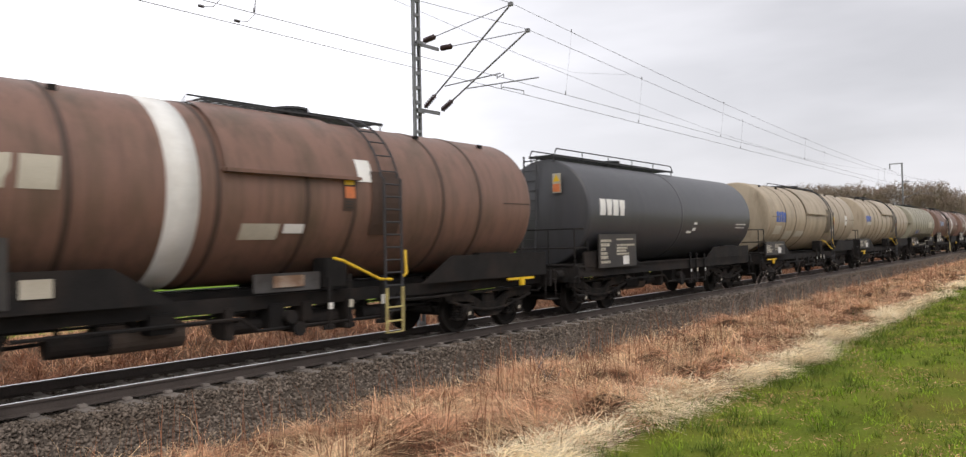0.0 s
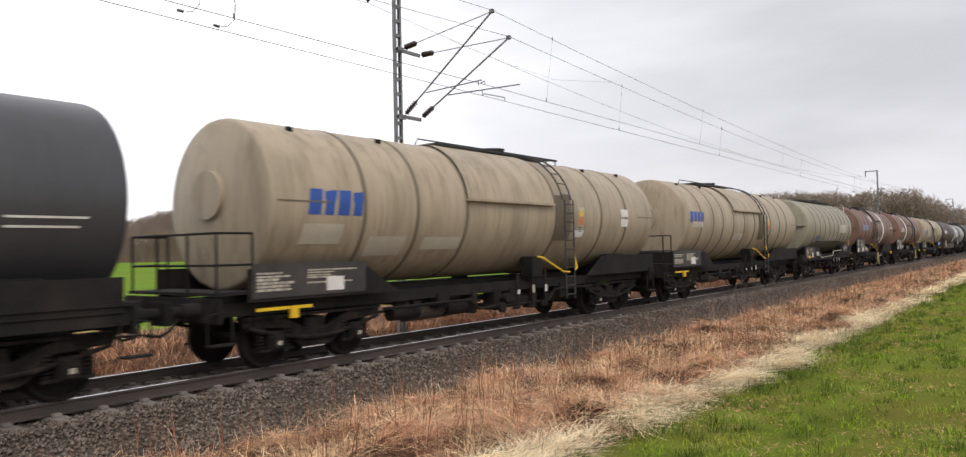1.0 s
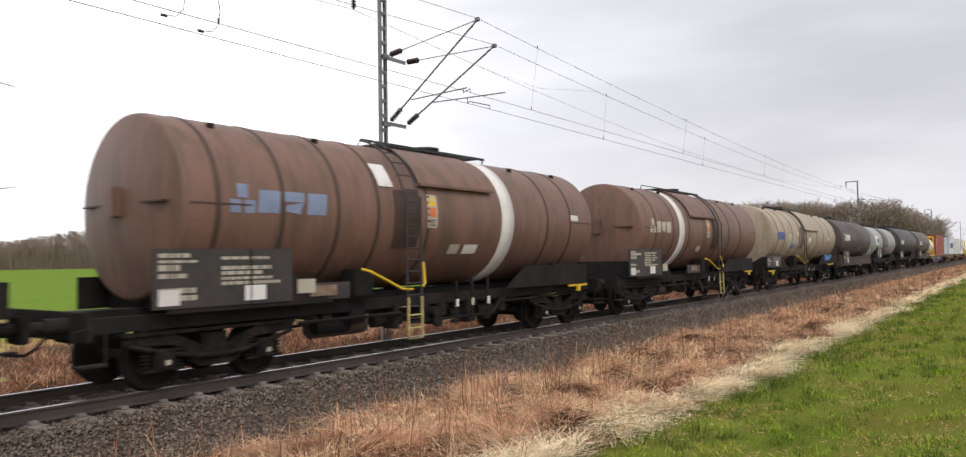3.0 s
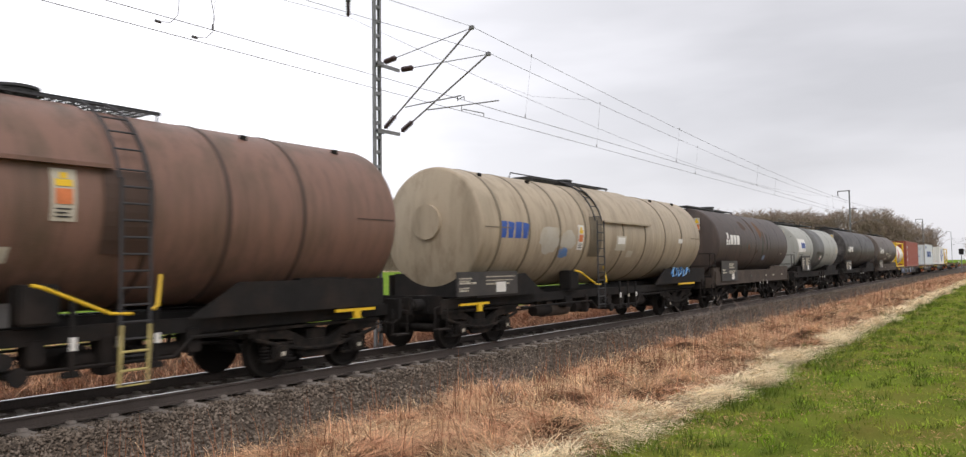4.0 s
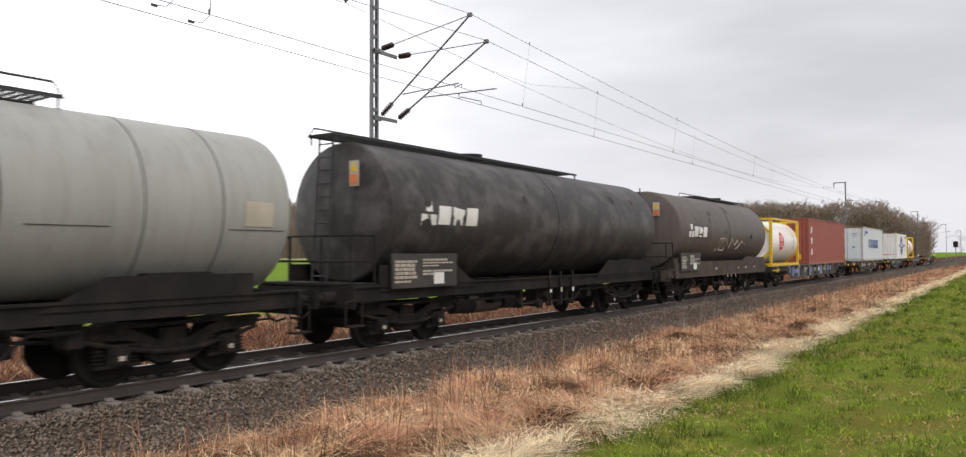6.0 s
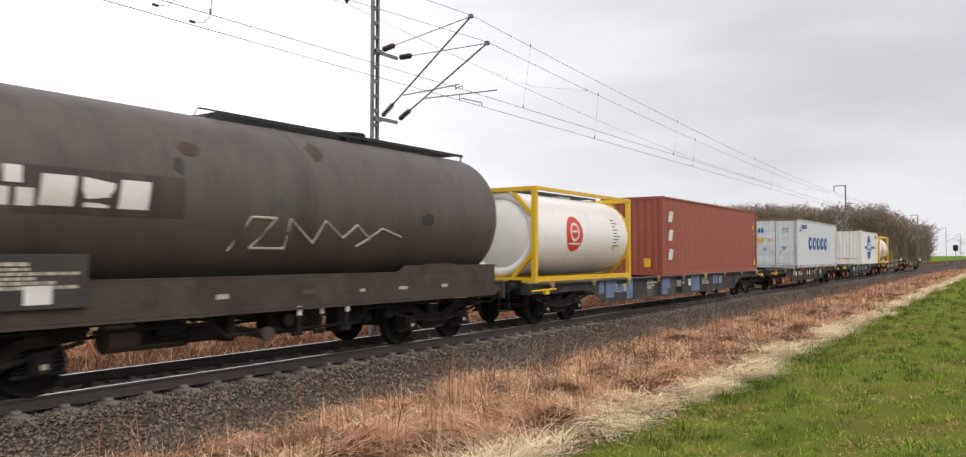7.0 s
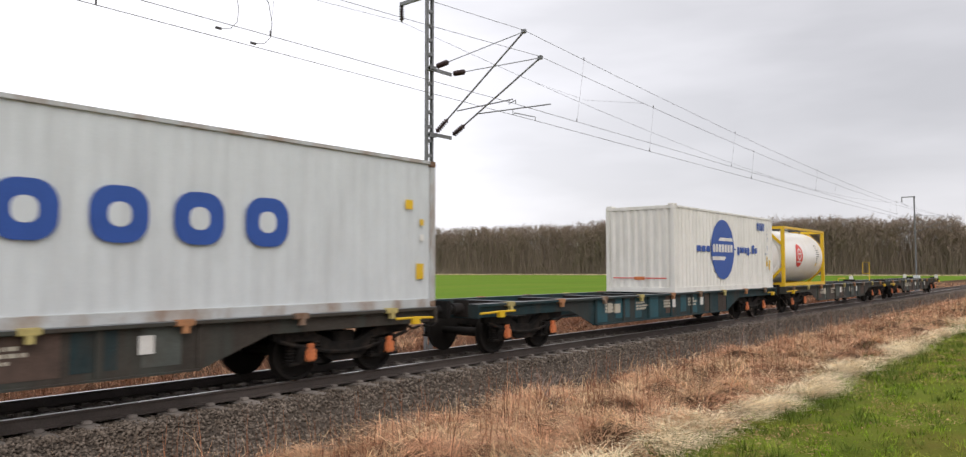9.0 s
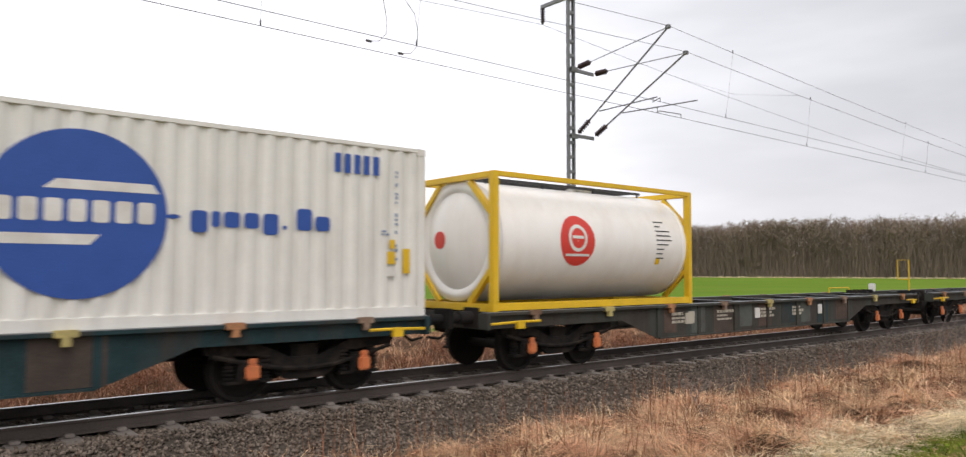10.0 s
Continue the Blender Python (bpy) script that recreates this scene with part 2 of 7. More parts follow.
M["straw"] = material("straw_stalk", (0.7, 0.49, 0.29), 0.85, vary=0.25, bump=0.0, per_island=0.6, spec=0.08)
M["bracken"] = material("dead_bracken", (0.27, 0.128, 0.075), 0.9, vary=0.35, scale=2, bump=0.0, per_island=0.5, spec=0.06)
M["tuft"] = material("dull_green_tuft", (0.11, 0.155, 0.028), 0.85, vary=0.25, bump=0.0, per_island=0.45, spec=0.06)
M["patch_brown"] = material("frame_brown_patch", (0.105, 0.072, 0.057), 0.75, vary=0.3, stain=(0.06, 0.045, 0.038), stain_amount=0.8, stain_size=2.5, spec=0.2)
M["rust_faint"] = material("faint_rust", (0.19, 0.105, 0.062), 0.75, vary=0.3, stain=(0.085, 0.062, 0.052), stain_amount=0.9, stain_size=3.0, spec=0.2)
M["blue_smear"] = material("blue_paint_smear", (0.1, 0.2, 0.42), 0.6, vary=0.25, stain=(0.24, 0.25, 0.26), stain_amount=0.8, stain_size=4.0)
M["patch_grey"] = material("frame_grey_green_patch", (0.1, 0.11, 0.098), 0.7, vary=0.25, stain=(0.08, 0.065, 0.052), stain_amount=0.8, stain_size=2.2, spec=0.2)
M["patch_teal"] = material("frame_fresh_teal_patch", (0.02, 0.085, 0.105), 0.55, vary=0.2, stain=(0.04, 0.06, 0.06), stain_amount=0.6, stain_size=2.2, spec=0.3)
M["graffiti_edge"] = material("graffiti_pale_blue", (0.35, 0.55, 0.72), 0.5, vary=0.15)
M["twig"] = material("twig_bark", (0.27, 0.215, 0.185), 0.85, vary=0.3, bump=0.0, per_island=0.3, spec=0.1)
M["bark"] = material("far_tree_bark", (0.3, 0.235, 0.185), 0.95, vary=0.15, scale=0.05, fine=1.0, bump=0.0, per_island=0.12, stain=(0.26, 0.215, 0.165), stain_amount=0.8, stain_size=0.04, spec=0.03)


# ---- mesh helpers ----
def part(name, bm, mat, parent=None, label="", smooth=False):
    me = bpy.data.meshes.new(name)
    bm.normal_update()
    bm.to_mesh(me)
    bm.free()
    me.materials.append(mat)
    if smooth:
        for poly in me.polygons:
            poly.use_smooth = True
    ob = new(name, me)
    ob.parent = parent
    if label:
        tagged(ob, label)
    return ob


def box(bm, x0, x1, y0, y1, z0, z1, bevel=0.0):
    m = Matrix.LocRotScale(((x0 + x1) / 2, (y0 + y1) / 2, (z0 + z1) / 2), None, (abs(x1 - x0), abs(y1 - y0), abs(z1 - z0)))
    r = bmesh.ops.create_cube(bm, size=1, matrix=m)
    if bevel:
        edges = list({e for v in r["verts"] for e in v.link_edges})
        bmesh.ops.bevel(bm, geom=edges, offset=bevel, segments=2, affect="EDGES")
    return bm


def prism(bm, outline, y0, y1):
    """A plate cut to an outline in x and z, from y0 to y1."""
    a = [bm.verts.new((x, y0, z)) for x, z in outline]
    b = [bm.verts.new((x, y1, z)) for x, z in outline]
    bm.faces.new(a)
    bm.faces.new(list(reversed(b)))
    for i in range(len(a)):
        j = (i + 1) % len(a)
        bm.faces.new((a[j], a[i], b[i], b[j]))
    bmesh.ops.recalc_face_normals(bm, faces=bm.faces[:])
    return bm


def rod(bm, p0, p1, r, seg=8, r2=None):
    p0, p1 = Vector(p0), Vector(p1)
    d = p1 - p0
    if d.length < 1e-6:
        return bm
    m = Matrix.Translation((p0 + p1) / 2) @ d.to_track_quat("Z", "Y").to_matrix().to_4x4()
    bmesh.ops.create_cone(bm, cap_ends=True, segments=seg, radius1=r, radius2=r if r2 is None else r2, depth=d.length, matrix=m)
    return bm


def pipe(bm, points, r, seg=6):
    """One bent tube through the points."""
    pts = [Vector(p) for p in points]
    rings = []
    u = None
    for i, p in enumerate(pts):
        d = (pts[min(i + 1, len(pts) - 1)] - pts[max(i - 1, 0)]).normalized()
        if u is None:
            u = d.orthogonal().normalized()
        u = (u - d * u.dot(d)).normalized() if (u - d * u.dot(d)).length > 1e-4 else d.orthogonal().normalized()
        w = d.cross(u)
        rings.append([bm.verts.new(p + (u * math.cos(2 * math.pi * k / seg) + w * math.sin(2 * math.pi * k / seg)) * r) for k in range(seg)])
    for a, b in zip(rings, rings[1:]):
        for k in range(seg):
            m = (k + 1) % seg
            bm.faces.new((a[k], a[m], b[m], b[k]))
    bm.faces.new(list(reversed(rings[0])))
    bm.faces.new(rings[-1])
    return bm


def turned(bm, profile, zc, seg=64, a0=0.0, a1=2 * math.pi):
    """A shape turned about the x axis at height zc; profile is (x, radius)."""
    whole = abs(a1 - a0 - 2 * math.pi) < 1e-6
    n = seg if whole else seg + 1
    rings = []
    for x, r in profile:
        if r < 1e-5:
            rings.append([bm.verts.new((x, 0, zc))])
        else:
            rings.append([bm.verts.new((x, r * math.cos(a0 + (a1 - a0) * i / seg), zc + r * math.sin(a0 + (a1 - a0) * i / seg))) for i in range(n)])
    for p, q in zip(rings, rings[1:]):
        for i in range(seg):
            j = (i + 1) % n
            if len(p) == 1 and len(q) == 1:
                continue
            if len(p) == 1:
                bm.faces.new((p[0], q[j], q[i]))
            elif len(q) == 1:
                bm.faces.new((p[i], p[j], q[0]))
            else:
                bm.faces.new((p[i], p[j], q[j], q[i]))
    bmesh.ops.recalc_face_normals(bm, faces=bm.faces[:])
    return bm


def lathe(bm, p0, p1, profile, seg=10):
    """One turned body about the line p0 to p1; profile is (share of the line, radius)."""
    p0, p1 = Vector(p0), Vector(p1)
    d = p1 - p0
    u = d.normalized().orthogonal().normalized()
    w = d.normalized().cross(u)
    rings = [[bm.verts.new(p0 + d * k + (u * math.cos(2 * math.pi * i / seg) + w * math.sin(2 * math.pi * i / seg)) * r) for i in range(seg)] for k, r in profile]
    for p, q in zip(rings, rings[1:]):
        for i in range(seg):
            j = (i + 1) % seg
            bm.faces.new((p[i], p[j], q[j], q[i]))
    bm.faces.new(list(reversed(rings[0])))
    bm.faces.new(rings[-1])
    bmesh.ops.recalc_face_normals(bm, faces=bm.faces[:])
    return bm


def thing(name, label, category, group="", m=None):
    ob = tagged(new(name), label, category, group)
    if m is not None:
        ob.matrix_basis = m
    return ob


def sheet(name, xs, ys, height, mat, label, wobble=0.0):
    """A ground sheet over a grid, with height(x, y)."""
    verts = [(x, y, height(x, y) + (noise.noise((x * 0.7, y * 0.7, 0)) * wobble)) for x in xs for y in ys]
    k = len(ys)
    faces = [(i * k + j, (i + 1) * k + j, (i + 1) * k + j + 1, i * k + j + 1) for i in range(len(xs) - 1) for j in range(k - 1)]
    me = bpy.data.meshes.new(name)
    me.from_pydata(verts, [], faces)
    me.materials.append(mat)
    for poly in me.polygons:
        poly.use_smooth = True
    return tagged(new(name, me), label, "ground", kind="structure")


# ---- ground ----
PROFILE = [(-400, 0.2), (0, 0.2), (2.0, 0.14), (3.4, 0.08), (4.6, -0.05), (7.0, -0.36), (8.2, -0.48), (8.8, -0.42), (9.8, -0.22), (10.28, -0.2), (10.42, -0.225), (12.9, -0.25), (13.4, -0.3),
           (14.6, -0.65), (17.0, -0.6), (20.0, -0.5), (40.0, -0.5), (4000, -0.5)]


def ground_z(y):
    for (a, za), (b, zb) in zip(PROFILE, PROFILE[1:]):
        if y <= b:
            k = (y - a) / (b - a)
            return za + (zb - za) * k
    return PROFILE[-1][1]


xs_verge = [-1500, -600, -200, -60, -30, -12, -4] + [0.2 * i for i in range(0, 260)] + [53 + i for i in range(0, 40)] + [100 + 20 * i for i in range(0, 16)] + [420, 700, 1200, 3000]


def hummock(x, y):
    """Soft mounds of old grass on the verge, none at its edges."""
    n = (np.sin(x * 2.1 + 1.9 * np.sin(y * 1.3 + 0.4)) + np.sin(y * 3.7 + 1.6 * np.sin(x * 1.4 + 2.0)) + 0.8 * np.sin(x * 5.3 - y * 2.9 + np.sin(y * 5.1)) + 0.5 * np.sin(x * 0.63 + 2.2)) / 3.3
    inside = np.clip((y - 3.5) / 0.5, 0, 1) * np.clip((7.9 - y) / 0.9, 0, 1) * np.clip((x + 3) / 3, 0, 1)
    return inside * (0.24 * np.clip(n + 0.15, -0.35, 1.0))


xs_far = [-1500, -600, -200, -60] + [-40 + 20 * i for i in range(1, 20)] + [400, 700, 1200, 3000]
EDGE = 3.3      # where the mown grass meets the dry verge
sheet("ground_turf", xs_far, [-1500, -300, -60, -20, -5, 0, 1, 2, EDGE], lambda x, y: ground_z(y), M["turf"], "mown green grass strip beside the railway")
sheet("ground_verge", xs_verge, [EDGE, 3.4] + [3.55 + 0.15 * i for i in range(0, 29)] + [7.9, 8.05], lambda x, y: ground_z(y) + float(hummock(x, y)), M["soil"], "dry grassy railway verge beside the track")
sheet("ground_ballast", xs_far, [8.05, 8.2, 8.8, 9.4, 10.0, 10.4, 11.4, 12.4, 12.9, 13.4, 14.0, 14.4], lambda x, y: ground_z(y), M["ballast_bed"], "grey-brown ballast bed under the rails")
sheet("ground_verge_behind", xs_far, [14.4, 14.6, 15.5, 17, 20, 24], lambda x, y: ground_z(y), M["soil"], "dry grassy verge behind the track")
sheet("ground_field", xs_far, [24, 30, 45, 70, 110, 160, 260, 500, 1200, 3000], lambda x, y: ground_z(y), M["field"], "flat green field of young crop behind the line")

# ---- track ----
track = thing("railway_track", "straight ballasted track with polished rails on concrete sleepers", "railway track")
tagged(track, kind="structure")
RAIL = [(-0.075, -0.172), (0.075, -0.172), (0.075, -0.162), (0.012, -0.14), (0.012, -0.04), (0.036, -0.03), (0.036, -0.006), (0.028, 0.0), (-0.028, 0.0), (-0.036, -0.006),
        (-0.036, -0.03), (-0.012, -0.04), (-0.012, -0.14), (-0.075, -0.162)]
for side in (-0.7535, 0.7535):
    bm = bmesh.new()
    a = [bm.verts.new((-400, TRACK_Y + side + y, z)) for y, z in RAIL]
    b = [bm.verts.new((900, TRACK_Y + side + y, z)) for y, z in RAIL]
    for i in range(len(a)):
        j = (i + 1) % len(a)
        bm.faces.new((a[i], a[j], b[j], b[i]))
    bm.faces.new(list(reversed(a)))
    bm.faces.new(b)
    bmesh.ops.recalc_face_normals(bm, faces=bm.faces[:])
    rail = part("rail", bm, M["rail_side"], track, "rusty steel rail with a polished running surface")
    bm = bmesh.new()
    box(bm, -400, 900, TRACK_Y + side - 0.03, TRACK_Y + side + 0.03, -0.004, 0.003)
    part("running_surface", bm, M["rail_top"], rail, "bright polished steel running surface")


def sleeper_mesh():
    bm = bmesh.new()
    box(bm, -0.13, 0.13, -1.3, 1.3, -0.38, -0.188, 0.02)
    for side in (-0.7535, 0.7535):
        for s2 in (-0.13, 0.13):
            box(bm, -0.06, 0.06, side + s2 - 0.05, side + s2 + 0.05, -0.19, -0.14, 0.012)
    return bm


sl0 = part("sleeper", sleeper_mesh(), M["sleeper"], track)
sl0.location = (0.3, TRACK_Y, 0)
for i in range(-15, 160):
    if i:
        o = new("sleeper", sl0.data)
        o.parent = track
        o.location = (0.3 + 0.6 * i, TRACK_Y, random.uniform(-0.008, 0.008))
        o.rotation_euler = (0, 0, random.uniform(-0.01, 0.01))


# ---- overhead line ----
MAST_Y = TRACK_Y + 3.3


def batten_mesh():
    bm = box(bmesh.new(), -0.125, 0.125, -0.005, 0.005, 0, 0.08)
    me = bpy.data.meshes.new("batten_plate")
    bm.to_mesh(me)
    bm.free()
    me.materials.append(M["mast"])
    return me


BATTEN = batten_mesh()


def lattice_mast(x, y, top):
    mast = thing("catenary_mast", "grey steel lattice catenary mast with cantilever arms beside the track", "mast", "catenary masts", pose(x, y, ground_z(y)))
    h = top - ground_z(y)
    for side in (-1, 1):
        x0 = side * 0.13
        bm = bmesh.new()   # channel section: web outside, flanges turned in
        box(bm, x0 - 0.006, x0 + 0.006, -0.045, 0.045, -0.4, h)
        for yy in (-0.045, 0.045):
            box(bm, x0 - (0.055 if side > 0 else 0.006), x0 + (0.006 if side > 0 else 0.055), yy - 0.006, yy + 0.006, -0.4, h)
        part("leg", bm, M["mast"], mast)
    n = int(h / 0.42)
    for i in range(n):
        z = 0.3 + i * 0.42
        if z > h - 0.1:
            break
        for yy in (-0.057, 0.057):
            bp = new("batten_plate", BATTEN)
            bp.parent = mast
            bp.location = (0, yy, z)
    bm = bmesh.new()
    box(bm, -0.45, 0.45, -0.45, 0.45, -0.5, 0.12, 0.04)
    part("footing", bm, M["sleeper"], mast, "concrete footing")
    return mast


def insulator(parent, p0, p1):
    prof = [(0.0, 0.035)]
    for i in range(6):
        k = (i + 0.7) / 6.6
        prof += [(k - 0.03, 0.035), (k, 0.085), (k + 0.035, 0.05), (k + 0.05, 0.035)]
    prof.append((1.0, 0.035))
    return part("insulator", lathe(bmesh.new(), p0, p1, prof, 10), M["porcelain"], parent, "dark brown ribbed insulator")


def cantilever(mast, dx, base, up, tip, mid, end, hang, contact):
    """One arm in the mast's space, all points as (y, z) in the plane x = dx: strut, top tie, registration tube, steady arm."""
    base, up, tip, mid, end, hang, contact = (Vector((dx, y, z)) for y, z in (base, up, tip, mid, end, hang, contact))
    part("strut", rod(bmesh.new(), base + (tip - base) * 0.17, tip, 0.024, 8), M["mast"], mast)
    insulator(mast, base + (tip - base) * 0.04, base + (tip - base) * 0.17)
    part("top_tie", rod(bmesh.new(), up + (tip - up) * 0.18, tip, 0.013, 6), M["mast"], mast)
    insulator(mast, up + (tip - up) * 0.04, up + (tip - up) * 0.18)
    bm = bmesh.new()
    box(bm, dx - 0.05, dx + 0.05, tip.y - 0.06, tip.y + 0.06, tip.z - 0.04, tip.z + 0.06, 0.01)
    part("wire_clamp", bm, M["mast"], mast)
    part("registration_tube", rod(bmesh.new(), mid, end, 0.017, 8), M["mast"], mast)
    bm = bmesh.new()
    pipe(bm, [hang + Vector((0, 0, 0.04)), hang + Vector((0, 0, -0.1)), hang + Vector((0, -0.07, -0.06)), contact + Vector((0, 0, 0.1)), contact], 0.013, 6)
    part("steady_arm", bm, M["mast"], mast)
    for p in (base, up):
        bm = bmesh.new()
        box(bm, min(-0.13, dx - 0.08), max(0.13, dx + 0.06), p.y - 0.015, p.y + 0.025, p.z - 0.05, p.z + 0.05)
        box(bm, -0.13, 0.13, p.y, -0.05, p.z - 0.04, p.z + 0.04)
        part("bracket", bm, M["mast"], mast)


MASTS = [(-60.0, 9.9), (15.54, 9.9), (90.0, 9.6), (168.0, 9.8), (245.0, 9.6), (320.0, 9.6), (395.0, 9.6)]
gz = ground_z(MAST_Y)
FEED_Y = MAST_Y + 1.15
for i, (mx, top) in enumerate(MASTS):
    mast = lattice_mast(mx, MAST_Y, top)
    if i == 1:
        cantilever(mast, 0.02, (-0.15, 5.72 - gz), (-0.15, 7.69 - gz), (-3.37, 8.09 - gz), (-1.05, 6.31 - gz), (-3.0, 6.36 - gz), (-2.88, 6.34 - gz), (-3.1, 6.22 - gz))
        cantilever(mast, 0.76, (-0.13, 5.76 - gz), (-0.13, 7.65 - gz), (-3.37, 7.56 - gz), (-1.24, 6.33 - gz), (-3.7, 6.26 - gz), (-2.45, 6.24 - gz), (-3.2, 5.88 - gz))
    else:
        cantilever(mast, 0.0, (-0.15, 5.8 - gz), (-0.15, 7.6 - gz), (-3.3, 7.3 - gz), (-1.2, 6.2 - gz), (-3.7, 6.3 - gz), (-2.6, 6.2 - gz), (-3.3, 5.75 - gz))
    bm = bmesh.new()
    box(bm, -0.04, 0.04, -0.1, 1.2, top - gz - 0.1, top - gz)
    part("feeder_bracket", bm, M["mast"], mast)
    insulator(mast, (0, 1.15, top - gz - 0.08), (0, 1.15, top - gz - 0.58))


def wire(name, points, r, label, sags):
    """A wire through support points, hanging by its sag in each span."""
    pts = [Vector(points[0])]
    for a, b, sag in zip(points, points[1:], sags):
        pts += [span_point(a, b, k / 16, sag) for k in range(1, 17)]
    bm = pipe(bmesh.new(), pts, r, 4)
    return tagged(part(name, bm, M["wire"]), label, "overhead wire", "overhead wires")


def span_point(a, b, k, sag):
    return Vector(a).lerp(Vector(b), k) - Vector((0, 0, 4 * sag * k * (1 - k)))


T_Y = TRACK_Y
FARX = (90, 168, 245, 320, 395)
msg_a = [(-60, T_Y + 0.2, 7.2), (15.56, T_Y - 0.07, 8.13), (90, T_Y + 0.2, 7.3)]
msg_b = [(-60, T_Y, 7.2), (16.3, T_Y - 0.07, 7.6)] + [(q, T_Y, 7.3) for q in FARX]
con_a = [(-60, T_Y, 5.95), (15.56, T_Y + 0.2, 6.22), (90, T_Y, 5.95)]
con_b = [(-60, T_Y - 0.2, 5.85), (16.3, T_Y + 0.1, 5.88)] + [(q, T_Y, 5.75) for q in FARX]
feed = [(q, FEED_Y, top - 0.6) for q, top in MASTS]
WIRE_LABEL = "dark overhead wire hanging above the track"
wire("messenger_wire", msg_a, 0.006, WIRE_LABEL, (0.95, 0.7))
wire("messenger_wire", msg_b, 0.006, WIRE_LABEL, (1.1, 0.78, 0.8, 0.8, 0.8, 0.8))
wire("contact_wire", con_a, 0.007, WIRE_LABEL, (0.03, 0.03))
wire("contact_wire", con_b, 0.007, WIRE_LABEL, (0.03,) * 6)
wire("feeder_wire", feed, 0.006, "dark feeder wire on the masts' outer side", (1.4,) * 6)
for msg, con, sags, ks in ((msg_a, con_a, (0.95, 0.7), (0.04, 0.2, 0.36, 0.64, 0.9)), (msg_b, con_b, (1.1, 0.78), (0.09, 0.22, 0.4, 0.6, 0.85))):
    for (a, b), (c, d), sag in zip(zip(msg, msg[1:]), zip(con, con[1:]), sags):
        for k in ks:
            bm = bmesh.new()
            rod(bm, span_point(a, b, k, sag), span_point(c, d, k, 0.03), 0.003, 4)
            rod(bm, span_point(c, d, k, 0.03), span_point(c, d, k, 0.03) + Vector((0, 0, 0.1)), 0.014, 5)
            rod(bm, span_point(a, b, k, sag), span_point(a, b, k, sag) + Vector((0, 0, 0.08)), 0.014, 5)
            tagged(part("dropper", bm, M["wire"]), "thin dropper wire between messenger and contact wire", "overhead wire", "droppers")
bm = bmesh.new()
pipe(bm, [span_point(feed[1], feed[2], 0.09, 1.4), (22.3, T_Y + 2.2, 7.8), span_point(msg_b[1], msg_b[2], 0.08, 0.78)], 0.004, 4)
tagged(part("jumper_wire", bm, M["wire"]), "thin jumper between feeder and messenger wire", "overhead wire", "jumpers")
for x, y, z, x1 in ((6.85, T_Y, 6.0, 7.35), (7.4, T_Y - 0.2, 5.83, 7.2)):
    bm = bmesh.new()
    pipe(bm, [(x, y, z), (x + 0.22, y, z + 0.04), (x + 0.36, y, z + 0.2), (x + 0.38, y, z + 0.45), (x + 0.3, y, z + 0.8), (x1, y + 0.1, 7.25)], 0.006, 5)
    rod(bm, (x - 0.05, y, z), (x + 0.05, y, z), 0.025, 6)
    tagged(part("jumper_wire", bm, M["wire"]), "looped jumper cable rising from a contact wire", "overhead wire", "jumpers")


# ---- railway wagons: local x along the wagon, -y is the camera's side, z = 0 on the rails ----
WHEELSETS = []   # (wheelset, its place in the bogie)


def wheelset_mesh():
    """Axle with two flanged disc wheels, about its own middle."""
    bm = bmesh.new()
    lathe(bm, (0, -0.9, 0), (0, 0.9, 0), [(0.0, 0.07), (0.1, 0.07), (0.12, 0.085), (0.88, 0.085), (0.9, 0.07), (1.0, 0.07)], 14)
    for s in (-1, 1):
        lathe(bm, (0, s * 0.68, 0), (0, s * 0.83, 0), [(0.0, 0.44), (0.02, 0.485), (0.22, 0.485), (0.27, 0.462), (0.92, 0.456), (1.0, 0.44), (0.98, 0.39), (0.72, 0.37), (0.66, 0.2), (0.95, 0.15), (1.0, 0.11)], 32)
        box(bm, 0.22, 0.36, s * 0.79, s * 0.8, -0.05, 0.05)
    me = bpy.data.meshes.new("wheelset")
    bm.to_mesh(me)
    bm.free()
    me.materials.append(M["wheel"])
    return me


WHEELSET = wheelset_mesh()


def spring_mesh():
    prof = [(0.0, 0.05)]
    for k in range(6):
        a = 0.04 + k * 0.155
        prof += [(a, 0.05), (a + 0.03, 0.088), (a + 0.08, 0.088), (a + 0.11, 0.05)]
    bm = lathe(bmesh.new(), (0, 0, 0.34), (0, 0, 0.7), prof + [(1.0, 0.05)], 10)
    me = bpy.data.meshes.new("coil_spring")
    bm.to_mesh(me)
    bm.free()
    me.materials.append(M["bogie"])
    return me


SPRING = spring_mesh()


